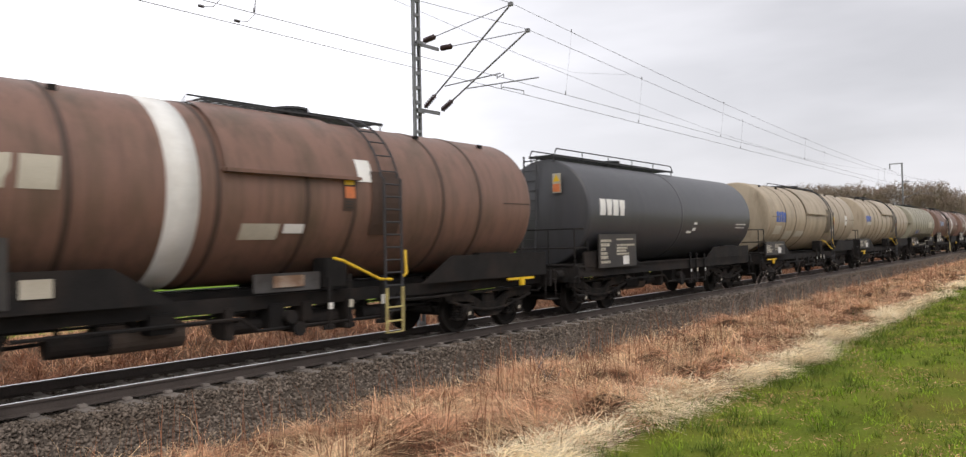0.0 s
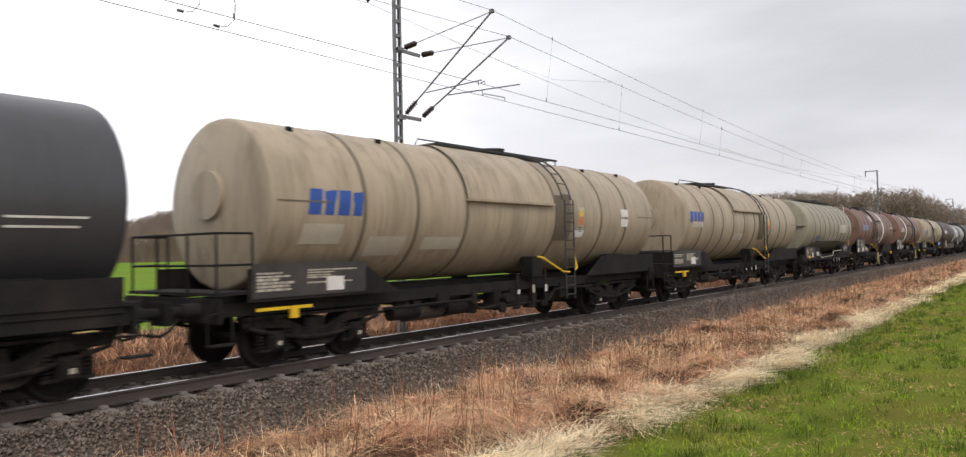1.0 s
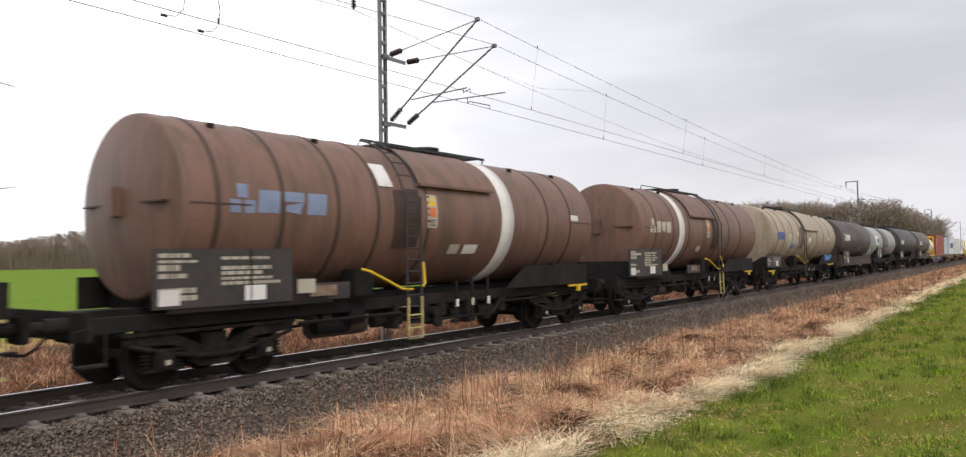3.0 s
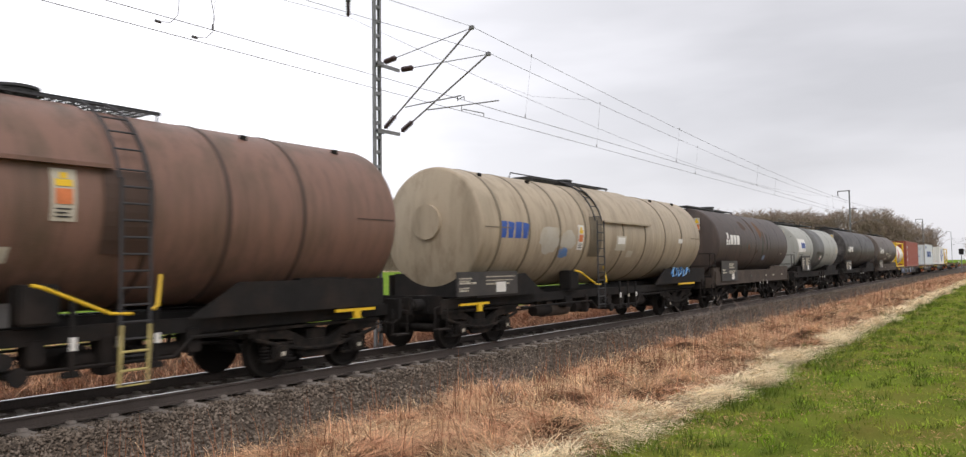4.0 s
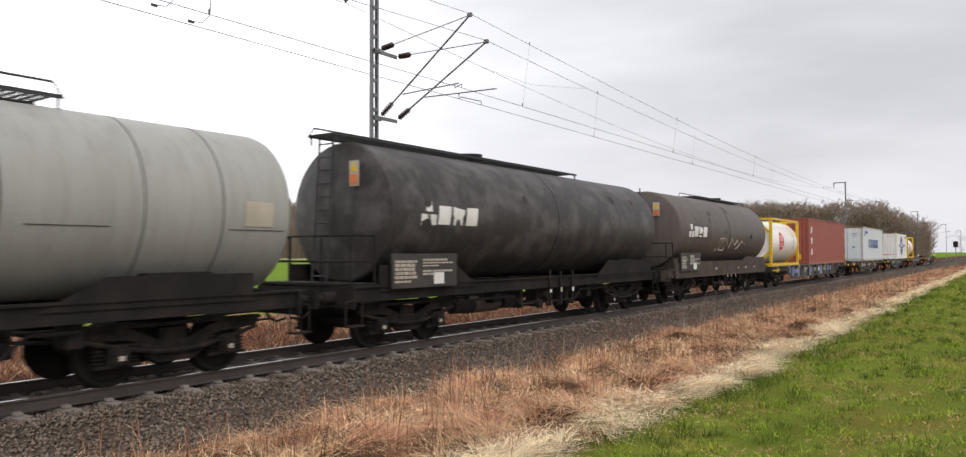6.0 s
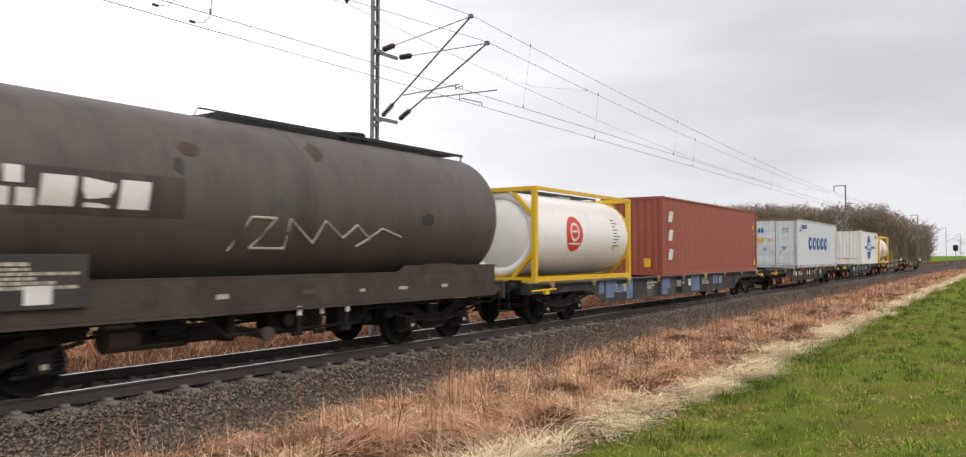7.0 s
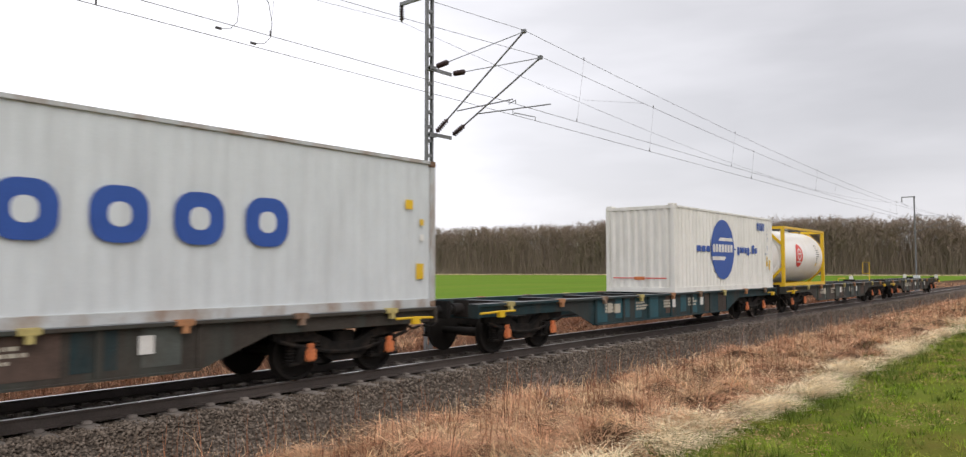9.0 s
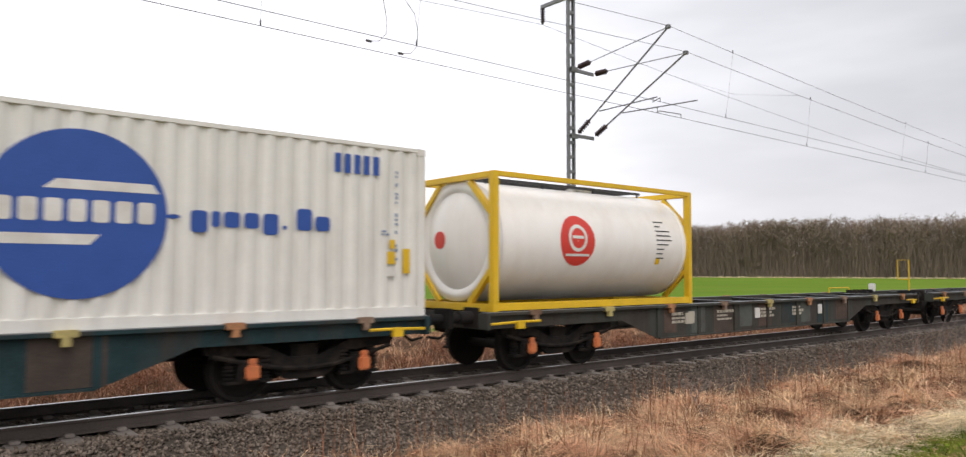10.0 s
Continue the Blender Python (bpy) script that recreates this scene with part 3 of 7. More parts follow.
def bogie(parent, cx):
    """A two-axle freight bogie with cast side frames, springs and axle boxes."""
    bg = new("bogie", None)
    bg.parent = parent
    bg.location = (cx, 0, 0)
    tagged(bg, "dark grimy two-axle bogie")
    for s in (-1, 1):
        y = s * 1.0
        bm = bmesh.new()
        outline = [(-1.55, 0.86), (-1.5, 0.72), (-0.62, 0.66), (-0.5, 0.42), (-0.3, 0.30), (0.3, 0.30), (0.5, 0.42), (0.62, 0.66), (1.5, 0.72), (1.55, 0.86), (0.9, 0.9), (0.5, 0.74),
                   (0.25, 0.62), (-0.25, 0.62), (-0.5, 0.74), (-0.9, 0.9)]
        prism(bm, outline, y - 0.05, y + 0.05)
        box(bm, -1.55, 1.55, y - 0.09, y + 0.09, 0.84, 0.89)
        part("side_frame", bm, M["bogie"], bg)
        arch = [(-1.45, 0.83), (-0.95, 0.7), (-0.45, 0.6), (0.0, 0.57), (0.45, 0.6), (0.95, 0.7), (1.45, 0.83)]
        part("brake_beam", pipe(bmesh.new(), [(x, y + s * 0.1, z - 0.12) for x, z in arch], 0.035, 6), M["bogie"], bg)
        for ax in (-0.9, 0.9):
            bm = bmesh.new()
            box(bm, ax - 0.17, ax + 0.17, y - 0.13, y + 0.13, 0.30, 0.62, 0.03)
            rod(bm, (ax, y, 0.46), (ax, y + s * 0.19, 0.46), 0.12, 12)
            box(bm, ax - 0.34, ax + 0.34, y - 0.1, y + 0.1, 0.30, 0.345)
            part("axle_box", bm, M["bogie"], bg)
            for sx in (-0.26, 0.26):
                spring = new("coil_spring", SPRING)
                spring.parent = bg
                spring.location = (ax + sx, y, 0)
            bm = bmesh.new()
            box(bm, ax - 0.04, ax + 0.04, y + s * 0.192 - 0.002, y + s * 0.192 + 0.002, 0.40, 0.47)
            part("marking", bm, M["cream"], bg, "small pale stencil marking")
    for ax in (-0.9, 0.9):
        ws = tagged(new("wheelset", WHEELSET), "worn steel wheelset")
        ws.parent = bg
        ws.location = (ax, 0, 0.46)
        WHEELSETS.append((ws, ax))
    bm = bmesh.new()
    box(bm, -0.22, 0.22, -1.0, 1.0, 0.55, 0.8)
    for ax in (-0.9, 0.9):
        box(bm, ax + (0.5 if ax < 0 else -0.5) - 0.06, ax + (0.5 if ax < 0 else -0.5) + 0.06, -0.85, 0.85, 0.3, 0.5)
    rod(bm, (0, 0, 0.8), (0, 0, 1.0), 0.3, 16)
    part("bolster", bm, M["bogie"], bg)
    return bg


def buffers(parent, half, mat):
    for e in (-1, 1):
        for y in (-0.875, 0.875):
            bm = bmesh.new()
            rod(bm, (e * (half - 0.62), y, 1.06), (e * (half - 0.3), y, 1.06), 0.12, 14)
            rod(bm, (e * (half - 0.3), y, 1.06), (e * (half - 0.06), y, 1.06), 0.085, 12)
            box(bm, e * (half - 0.06), e * half, y - 0.23, y + 0.23, 0.88, 1.24, 0.02)
            box(bm, e * (half - 0.64), e * (half - 0.6), y - 0.2, y + 0.2, 0.88, 1.24)
            part("buffer", bm, M["frame_dark"], parent)
        bm = bmesh.new()
        pipe(bm, [(e * (half - 0.6), 0, 1.03), (e * (half - 0.3), 0, 0.95), (e * half, 0, 0.98)], 0.05, 8)
        box(bm, e * (half - 0.2) - 0.06, e * (half - 0.2) + 0.06, -0.07, 0.07, 0.9, 1.04, 0.01)
        part("coupling", bm, M["frame_dark"], parent)
        bm = pipe(bmesh.new(), [(e * (half - 0.62), -0.35, 0.95), (e * (half - 0.45), -0.34, 0.74), (e * (half - 0.3), -0.33, 0.66), (e * (half - 0.05), -0.3, 0.7)], 0.025, 6)
        part("brake_hose", bm, M["frame_dark"], parent)


def writing(parent, x0, x1, z0, z1, y, mat, rows=3, seed=1, fill=0.4):
    """Lines of unreadable writing as short bars on a flat side plate."""
    rnd = random.Random(seed)
    bm = bmesh.new()
    dz = (z1 - z0) / rows
    for r in range(rows):
        x = x0
        if rows > 3 and rnd.random() < 0.16:
            continue
        end = x0 + (x1 - x0) * rnd.uniform(fill, 1)
        thick = rnd.uniform(0.5, 0.8)
        while x < end - 0.03:
            w = rnd.uniform(0.03, 0.16)
            box(bm, x, min(x + w, end), y - 0.002, y + 0.002, z0 + r * dz + dz * 0.15, z0 + (r + 0.15 + thick) * dz)
            x += w + 0.028
    return tagged(part("lettering", bm, mat, parent, "faded white stencil lettering"), kind="stuff")


def tank_patch(bm, x0, x1, z0, z1, zc, R, lift=0.006, lean=0.0):
    """A patch of paint that follows the tank's curve on the camera's side."""
    n = 6
    rows = []
    for i in range(n + 1):
        z = z0 + (z1 - z0) * i / n
        a = math.asin(max(-1, min(1, (z - zc) / R)))
        dx = lean * (z - z0)
        y = -(R + lift) * math.cos(a)
        zz = zc + (R + lift) * math.sin(a)
        rows.append((bm.verts.new((x0 + dx, y, zz)), bm.verts.new((x1 + dx, y, zz))))
    for (a, b), (c, d) in zip(rows, rows[1:]):
        bm.faces.new((a, b, d, c))
    return bm


def logo_blocks(bm, x0, x1, z0, z1, n, zc, R, gap=0.16, lean=0.12):
    """A word mark reduced to plain blocks, one for each letter."""
    w = (x1 - x0) / n
    t = z1 - z0
    for i in range(n):
        a, b = x0 + i * w, x0 + (i + 1 - gap) * w
        if i % 2:   # a wedge, narrow at the foot
            m = (a + b) / 2
            tank_patch(bm, a + (b - a) * 0.12, b - (b - a) * 0.12, z0, z0 + t * 0.55, zc, R, lean=lean)
            tank_patch(bm, a + lean * t * 0.55, b + lean * t * 0.55, z0 + t * 0.55, z1, zc, R, lean=lean)
        else:
            tank_patch(bm, a, b, z0, z1, zc, R, lean=lean)


def ladder(parent, p0, p1, width_axis, width, n, mat, r=0.016):
    """A ladder between two points; rungs lie along width_axis."""
    p0, p1, w = Vector(p0), Vector(p1), Vector(width_axis) * width / 2
    ld = new("ladder", None)
    ld.parent = parent
    for s in (-1, 1):
        part("stile", rod(bmesh.new(), p0 + w * s, p1 + w * s, r * 1.5, 6), mat, ld)
    rung = rod(bmesh.new(), -w, w, r, 6)
    first = part("rung", rung, mat, ld)
    first.location = p0.lerp(p1, 0.5 / n)
    for i in range(1, n):
        o = new("rung", first.data)
        o.parent = ld
        o.location = p0.lerp(p1, (i + 0.5) / n)
    return ld


def walkway(parent, x0, x1, z, rail, y0=-0.45, y1=0.45):
    wk = new("walkway", None)
    wk.parent = parent
    bm = bmesh.new()
    n = int((x1 - x0) / 0.14)
    for yy in (y0, y1 - 0.04):
        box(bm, x0, x1, yy, yy + 0.04, z, z + 0.055)
    for i in range(n):
        x = x0 + (x1 - x0) * i / n
        box(bm, x, x + 0.075, y0, y1, z + 0.03, z + 0.05)
    part("grating", bm, M["grating"], wk)
    bm = bmesh.new()
    k = max(2, int((x1 - x0) / 1.3))
    for i in range(k + 1):
        x = x0 + 0.06 + (x1 - x0 - 0.12) * i / k
        for yy in (y0 + 0.03, y1 - 0.03):
            rod(bm, (x, yy, z - 0.16), (x, yy, z), 0.02, 6)
    part("supports", bm, M["grating"], wk)
    if rail:
        bm = bmesh.new()
        for yy in ((y0, y1) if rail == 2 else (y1,)):
            pipe(bm, [(x0, yy, z), (x0 + 0.15, yy, z + 0.22), (x1 - 0.15, yy, z + 0.22), (x1, yy, z)], 0.018, 6)
            for i in range(1, k):
                x = x0 + (x1 - x0) * i / k
                rod(bm, (x, yy, z), (x, yy, z + 0.22), 0.013, 6)
        part("handrail", bm, M["grating"], wk)
    return wk


def platform_rail(parent, x, half_w=1.25):
    """Brakeman's platform with tubular railing at the wagon's end."""
    bm = bmesh.new()
    box(bm, x, x + 0.75, -1.3, 1.3, 1.28, 1.33)
    part("platform", bm, M["frame_dark"], parent)
    for y in (-half_w, -0.45, 0.45, half_w):
        part("rail_post", rod(bmesh.new(), (x + 0.05, y, 1.3), (x + 0.05, y, 2.25), 0.02, 6), M["frame_dark"], parent)
    for z in (1.75, 2.25):
        part("hand_rail", pipe(bmesh.new(), [(x + 0.7, -half_w, z), (x + 0.05, -half_w, z), (x + 0.05, half_w, z), (x + 0.7, half_w, z)], 0.02, 6), M["frame_dark"], parent)
    for y in (-half_w, half_w):
        part("rail_post", rod(bmesh.new(), (x + 0.7, y, 1.3), (x + 0.7, y, 2.25), 0.02, 6), M["frame_dark"], parent)


def underframe(wg, L, pivots, frame_mat, zt, style):
    half = L / 2
    h0 = half - 0.62
    for s in (-1, 1):
        bm = bmesh.new()
        if style == "solebar":       # straight sole bars the whole length
            prism(bm, [(-h0, 0.98), (h0, 0.98), (h0, 1.28), (-h0, 1.28)], s * 1.28 - 0.05, s * 1.28 + 0.05)
            box(bm, -h0, h0, s * 1.34 - 0.04, s * 1.34 + 0.02, 1.245, 1.285)
        else:                        # slim sills between the stub frames
            box(bm, -h0, h0, s * 1.05 - 0.05, s * 1.05 + 0.05, 0.93, 1.15)
        part("sole_bar", bm, frame_mat, wg)
    part("centre_sill", box(bmesh.new(), -h0, h0, -0.2, 0.2, 0.9, 1.2), frame_mat, wg)
    for e in (-1, 1):
        bm = bmesh.new()
        box(bm, e * h0 - 0.08 * (e > 0), e * h0 + 0.08 * (e < 0), -1.4, 1.4, 0.85, 1.25, 0.015)
        part("headstock", bm, frame_mat, wg)
        for s in (-1, 1):   # shunter's handrail and step
            bm = bmesh.new()
            pipe(bm, [(e * (h0 - 0.1), s * 1.38, 1.05), (e * (h0 + 0.18), s * 1.38, 1.0), (e * (h0 + 0.18), s * 1.38, 0.55), (e * (h0 - 0.25), s * 1.38, 0.55), (e * (h0 - 0.25), s * 1.38, 1.05)], 0.018, 6)
            box(bm, e * (h0 - 0.04) - 0.2, e * (h0 - 0.04) + 0.2, s * 1.36 - 0.12, s * 1.36 + 0.06, 0.53, 0.56)
            part("step", bm, M["frame_dark"], wg)
    for cx in pivots:
        bogie(wg, cx)
    buffers(wg, half, frame_mat)
    # brake gear
    part("air_reservoir", rod(bmesh.new(), (-2.9, -0.7, 0.66), (-1.6, -0.7, 0.66), 0.21, 18), M["frame_brown"], wg, "grimy brown air reservoir")
    part("brake_cylinder", rod(bmesh.new(), (0.6, -0.45, 0.66), (1.4, -0.45, 0.66), 0.17, 16), M["frame_dark"], wg)
    bm = bmesh.new()
    pipe(bm, [(pivots[0] + 1.2, -0.2, 0.62), (-1.6, -0.2, 0.7), (2.2, -0.2, 0.7), (pivots[1] - 1.2, -0.2, 0.62)], 0.03, 6)
    pipe(bm, [(-h0, -0.7, 0.92), (-2, -0.75, 0.86), (2.5, -0.75, 0.86), (h0, -0.7, 0.92)], 0.022, 6)
    for x in (-2.4, 2.0):
        box(bm, x - 0.05, x + 0.05, -0.9, 0.5, 0.75, 0.95)
    rod(bm, (-0.9, -1.2, 0.78), (-0.9, 0.2, 0.78), 0.025, 6)
    part("brake_rigging", bm, M["frame_dark"], wg)
    for x, w, z in ((-0.3, 0.3, 0.6), (0.35, 0.22, 0.66), (2.6, 0.25, 0.62), (-2.3, 0.4, 0.7), (1.3, 0.18, 0.45), (-1.1, 0.16, 0.5)):
        part("valve_box", box(bmesh.new(), x, x + w, -1.15, -0.8, z, 1.0, 0.02), M["frame_dark"], wg)
    # bottom outlet with its pipe
    bm = bmesh.new()
    rod(bm, (0, 0, zt + 0.1), (0, 0, 0.75), 0.11, 12)
    rod(bm, (0, -1.25, 0.78), (0, 1.25, 0.78), 0.07, 12)
    rod(bm, (0, -1.35, 0.78), (0, -1.2, 0.78), 0.11, 14)
    part("outlet_pipe", bm, M["frame_dark"], wg)
    for x in (pivots[0] + 1.5, pivots[1] - 1.5):
        bm = bmesh.new()
        rod(bm, (x, -0.9, 0.75), (x, 0.9, 0.75), 0.04, 8)
        pipe(bm, [(x, -0.5, 0.75), (x + (0.25 if x > 0 else -0.25), -0.5, 0.45)], 0.03, 6)
        part("brake_shaft", bm, M["frame_dark"], wg)


WAGONS = []   # (thing, s of its middle)


def tank_wagon(label, s0, s1, rim0, rim1, mat, R=1.5, zc=2.79, pivots=None, rings=(), frame_mat="frame_dark", style="stub", side_ladder=None, end_ladder=False, walk_x=None,
               walk_rail=0, walk_w=0.4, ledge=None, platform=False, skirt=None, skirt1=None, bands=(), dish=0.26, plates=()):
    L, mid = s1 - s0, (s0 + s1) / 2
    wg = thing("tank_wagon", label, "tank wagon", "wagons of the freight train", pose(mid, TRACK_Y, 0))
    half = L / 2
    piv = [p - mid for p in (pivots or (s0 + 2.6, s1 - 2.6))]
    a, b = rim0 - mid, rim1 - mid
    # tank shell with dished ends
    rise = [0.0, 0.2, 0.4, 0.6, 0.76, 0.88, 0.95, 0.985]
    prof = [(a - dish * (1 - k * k * 0.8) + 0.03, R * k) for k in rise] + [(a + 0.02, R - 0.008), (a + 0.06, R), (b - 0.06, R), (b - 0.02, R - 0.008)]
    prof += [(b + dish * (1 - k * k * 0.8) - 0.03, R * k) for k in reversed(rise)]
    shell = part("tank", turned(bmesh.new(), prof, zc, 72), M[mat], wg, smooth=True)
    for s in rings:
        x = s - mid
        part("seam_ring", turned(bmesh.new(), [(x - 0.05, R), (x - 0.04, R + 0.012), (x + 0.04, R + 0.012), (x + 0.05, R)], zc, 72), M[{"tank_brown": "seam_brown", "tank_beige": "seam_beige", "tank_olive": "seam_olive"}.get(mat, mat)], shell, smooth=True)
    for s, w, m in bands:
        x = s - mid
        part("painted_band", turned(bmesh.new(), [(x - w / 2, R), (x - w / 2, R + 0.008), (x + w / 2, R + 0.008), (x + w / 2, R)], zc, 72), M[m], shell, "broad painted band round the tank", True)
    underframe(wg, L, piv, M[frame_mat], zc - R, style)
    # saddles and skirts
    for p, ext in ((piv[0], skirt), (piv[1], skirt1)):
        for s in (-1, 1):
            bm = bmesh.new()
            x0, x1 = (p - 1.2, p + 1.2) if not ext else (ext[0] - mid, ext[1] - mid)
            top = zc - R * 0.74
            o = [(x0, 1.15), (x1, 1.15), (x1, top), (x0, top)]
            if p < 0:
                o = [(x0, 1.15), (x1 + 0.9, 1.15), (x1, top), (x0, top)]
            else:
                o = [(x0 - 0.9, 1.15), (x1, 1.15), (x1, top), (x0, top)]
            prism(bm, o, s * 1.33 - 0.025, s * 1.33 + 0.025)
            part("side_skirt", bm, M[frame_mat], wg)
        bm = bmesh.new()
        box(bm, p - 0.55, p + 0.55, -1.2, 1.2, 1.15, zc - R * 0.72)
        part("saddle", bm, M[frame_mat], wg)
    # heating jacket, discharge pipes and levers under the belly
    lot = random.Random(int(s0 * 10))
    x0, x1 = piv[0] + 1.5, piv[1] - 1.5
    low = zc - R
    part("heating_jacket", box(bmesh.new(), x0, x1, -0.45, 0.45, 0.98, low - 0.05, 0.03), M[frame_mat], wg, "dark pipe jacket under the tank")
    c = (x0 + x1) / 2 + lot.uniform(-0.5, 0.3)
    bm = bmesh.new()
    rod(bm, (c, 0, low + 0.05), (c, 0, 0.62), 0.14, 14)
    pipe(bm, [(c, 0, 0.68), (c, -0.5, 0.6), (c, -1.1, 0.58), (c, -1.32, 0.58)], 0.075, 10)
    rod(bm, (c, -1.3, 0.58), (c, -1.38, 0.58), 0.12, 16)
    part("discharge_pipe", bm, M[frame_mat], wg, "discharge pipe with a round end flange")
    for k in range(3):
        x = c + 0.55 + 0.62 * k + lot.uniform(-0.1, 0.1)
        bm = bmesh.new()
        box(bm, x - 0.04, x + 0.04, -1.4, -1.36, 0.5, 1.3 + lot.uniform(0, 0.2), 0.008)
        box(bm, x - 0.12, x + 0.12, -1.38, -1.3, 0.5, 0.58, 0.01)
        part("lever_post", bm, M["frame_dark"], wg)
        part("lever_plate", box(bmesh.new(), x - 0.045, x + 0.045, -1.412, -1.404, 0.85, 0.85 + lot.uniform(0.08, 0.2)), M[("white", "cream", "white")[k]], wg, "small pale instruction plate")
    for k in range(4):
        x = x0 + 0.4 + (x1 - x0 - 0.8) * (k + lot.uniform(0.1, 0.8)) / 4
        bm = bmesh.new()
        r = lot.uniform(0.1, 0.17)
        rod(bm, (x - 0.4, -0.85, 0.66), (x + 0.4, -0.85, 0.66), r, 14)
        for e in (-0.25, 0.25):
            box(bm, x + e - 0.02, x + e + 0.02, -0.9, -0.8, 0.66, 1.08)
        part("air_reservoir", bm, M["frame_dark"], wg)
    bm = bmesh.new()
    pipe(bm, [(x0, -1.2, 0.82), (c - 1.0, -1.2, 0.82), (c - 0.7, -1.2, 0.6), (c + 2.2, -1.2, 0.6), (c + 2.5, -1.2, 0.86), (x1, -1.2, 0.86)], 0.03, 6)
    part("brake_pipe", bm, M["frame_dark"], wg)
    if platform:
        platform_rail(wg, -half + 0.64)
    if side_ladder is not None:
        x = side_ladder - mid
        ladder(wg, (x, -R - 0.14, 0.62), (x, -R - 0.14, zc + 0.35), (1, 0, 0), 0.42, 11, M["grating"])
        bm = bmesh.new()
        for s in (-0.21, 0.21):
            pts = [(x + s, -(R + 0.12) * math.cos(u), zc + (R + 0.12) * math.sin(u)) for u in [0.22 + 0.16 * i for i in range(8)]]
            pipe(bm, pts, 0.022, 6)
        for i in range(6):
            u = 0.3 + 0.2 * i
            rod(bm, (x - 0.21, -(R + 0.12) * math.cos(u), zc + (R + 0.12) * math.sin(u)), (x + 0.21, -(R + 0.12) * math.cos(u), zc + (R + 0.12) * math.sin(u)), 0.014, 6)
        part("ladder_top", bm, M["grating"], wg)
        bm = bmesh.new()
        pipe(bm, [(x - 1.25, -R + 0.05, 1.72), (x - 1.15, -R - 0.06, 1.68), (x - 0.35, -R - 0.14, 1.32), (x - 0.05, -R - 0.14, 1.3)], 0.025, 6)
        pipe(bm, [(x + 0.24, -R - 0.14, 1.34), (x + 0.32, -R - 0.14, 1.4), (x + 0.46, -R + 0.02, 1.82)], 0.025, 6)
        part("grab_bar", bm, M["yellow"], wg, "yellow painted grab bar")
    if end_ladder:
        x = a - dish - 0.12
        ladder(wg, (x, 0.3, 1.3), (x + 0.2, 0.3, zc + R + 0.1), (0, 1, 0), 0.42, 11, M["grating"])
    if walk_x:
        walkway(wg, walk_x[0] - mid, walk_x[1] - mid, zc + R + 0.05, walk_rail, -walk_w, walk_w)
        bm = bmesh.new()
        x = (walk_x[0] + walk_x[1]) / 2 - mid
        rod(bm, (x, 0, zc + R - 0.05), (x, 0, zc + R + 0.16), 0.3, 20)
        rod(bm, (x, 0, zc + R + 0.16), (x, 0, zc + R + 0.2), 0.34, 20)
        part("manhole_lid", bm, M["grating"], wg)
    if ledge:
        x0, x1, z = ledge[0] - mid, ledge[1] - mid, ledge[2]
        bm = bmesh.new()
        u0 = math.asin((z - zc) / R)
        k = 10
        for i in range(k):   # raised cover sheet over the valve chest, from its lip to the crown
            u, w = u0 + (1.35 - u0) * i / k, u0 + (1.35 - u0) * (i + 1) / k
            r = R + 0.05
            bm.faces.new([bm.verts.new((xx, -r * math.cos(q), zc + r * math.sin(q))) for xx, q in ((x0, u), (x1, u), (x1, w), (x0, w))])
        bmesh.ops.remove_doubles(bm, verts=bm.verts[:], dist=0.001)
        part("cover_sheet", bm, M[mat], shell, smooth=True)
        bm = bmesh.new()
        box(bm, x0 - 0.03, x1 + 0.03, -R * math.cos(u0) - 0.13, -R * math.cos(u0) + 0.05, z - 0.035, z + 0.02)
        part("drip_lip", bm, M[mat], shell)
    for x0, x1, z0, z1, m, lean in plates:
        part("paint_patch", tank_patch(bmesh.new(), x0 - mid, x1 - mid, z0, z1, zc, R, 0.014 if m == "cream" else 0.018, lean), M[m], shell)
    WAGONS.append((wg, mid))
    return wg, shell, mid


def blotch(shell, mid, s, z, w, h, seed, mat, zc, R, label=""):
    """A worn spot with a ragged outline that follows the tank's curve."""
    rnd = random.Random(seed)
    n = 22
    reach = [rnd.uniform(0.55, 1.0) for _ in range(n)]
    reach = [(reach[i] * 2 + reach[i - 1] + rnd.uniform(0.4, 1.0)) / 4 for i in range(n)]
    bm = bmesh.new()

    def on(k, i):
        a = 2 * math.pi * i / n
        x, zz = s - mid + w / 2 * k * reach[i] * math.cos(a), z + h / 2 * k * reach[i] * math.sin(a)
        q = math.asin(max(-0.99, min(0.99, (zz - zc) / R)))
        return bm.verts.new((x, -(R + 0.008) * math.cos(q), zc + (R + 0.008) * math.sin(q)))
    rings = [[on(k, i) for i in range(n)] for k in (0.05, 0.35, 0.7, 1.0)]
    for p, q in zip(rings, rings[1:]):
        for i in range(n):
            j = (i + 1) % n
            bm.faces.new((p[i], p[j], q[j], q[i]))
    bm.faces.new(rings[0])
    bmesh.ops.recalc_face_normals(bm, faces=bm.faces[:])
    return part("worn_spot", bm, M[mat], shell, label)


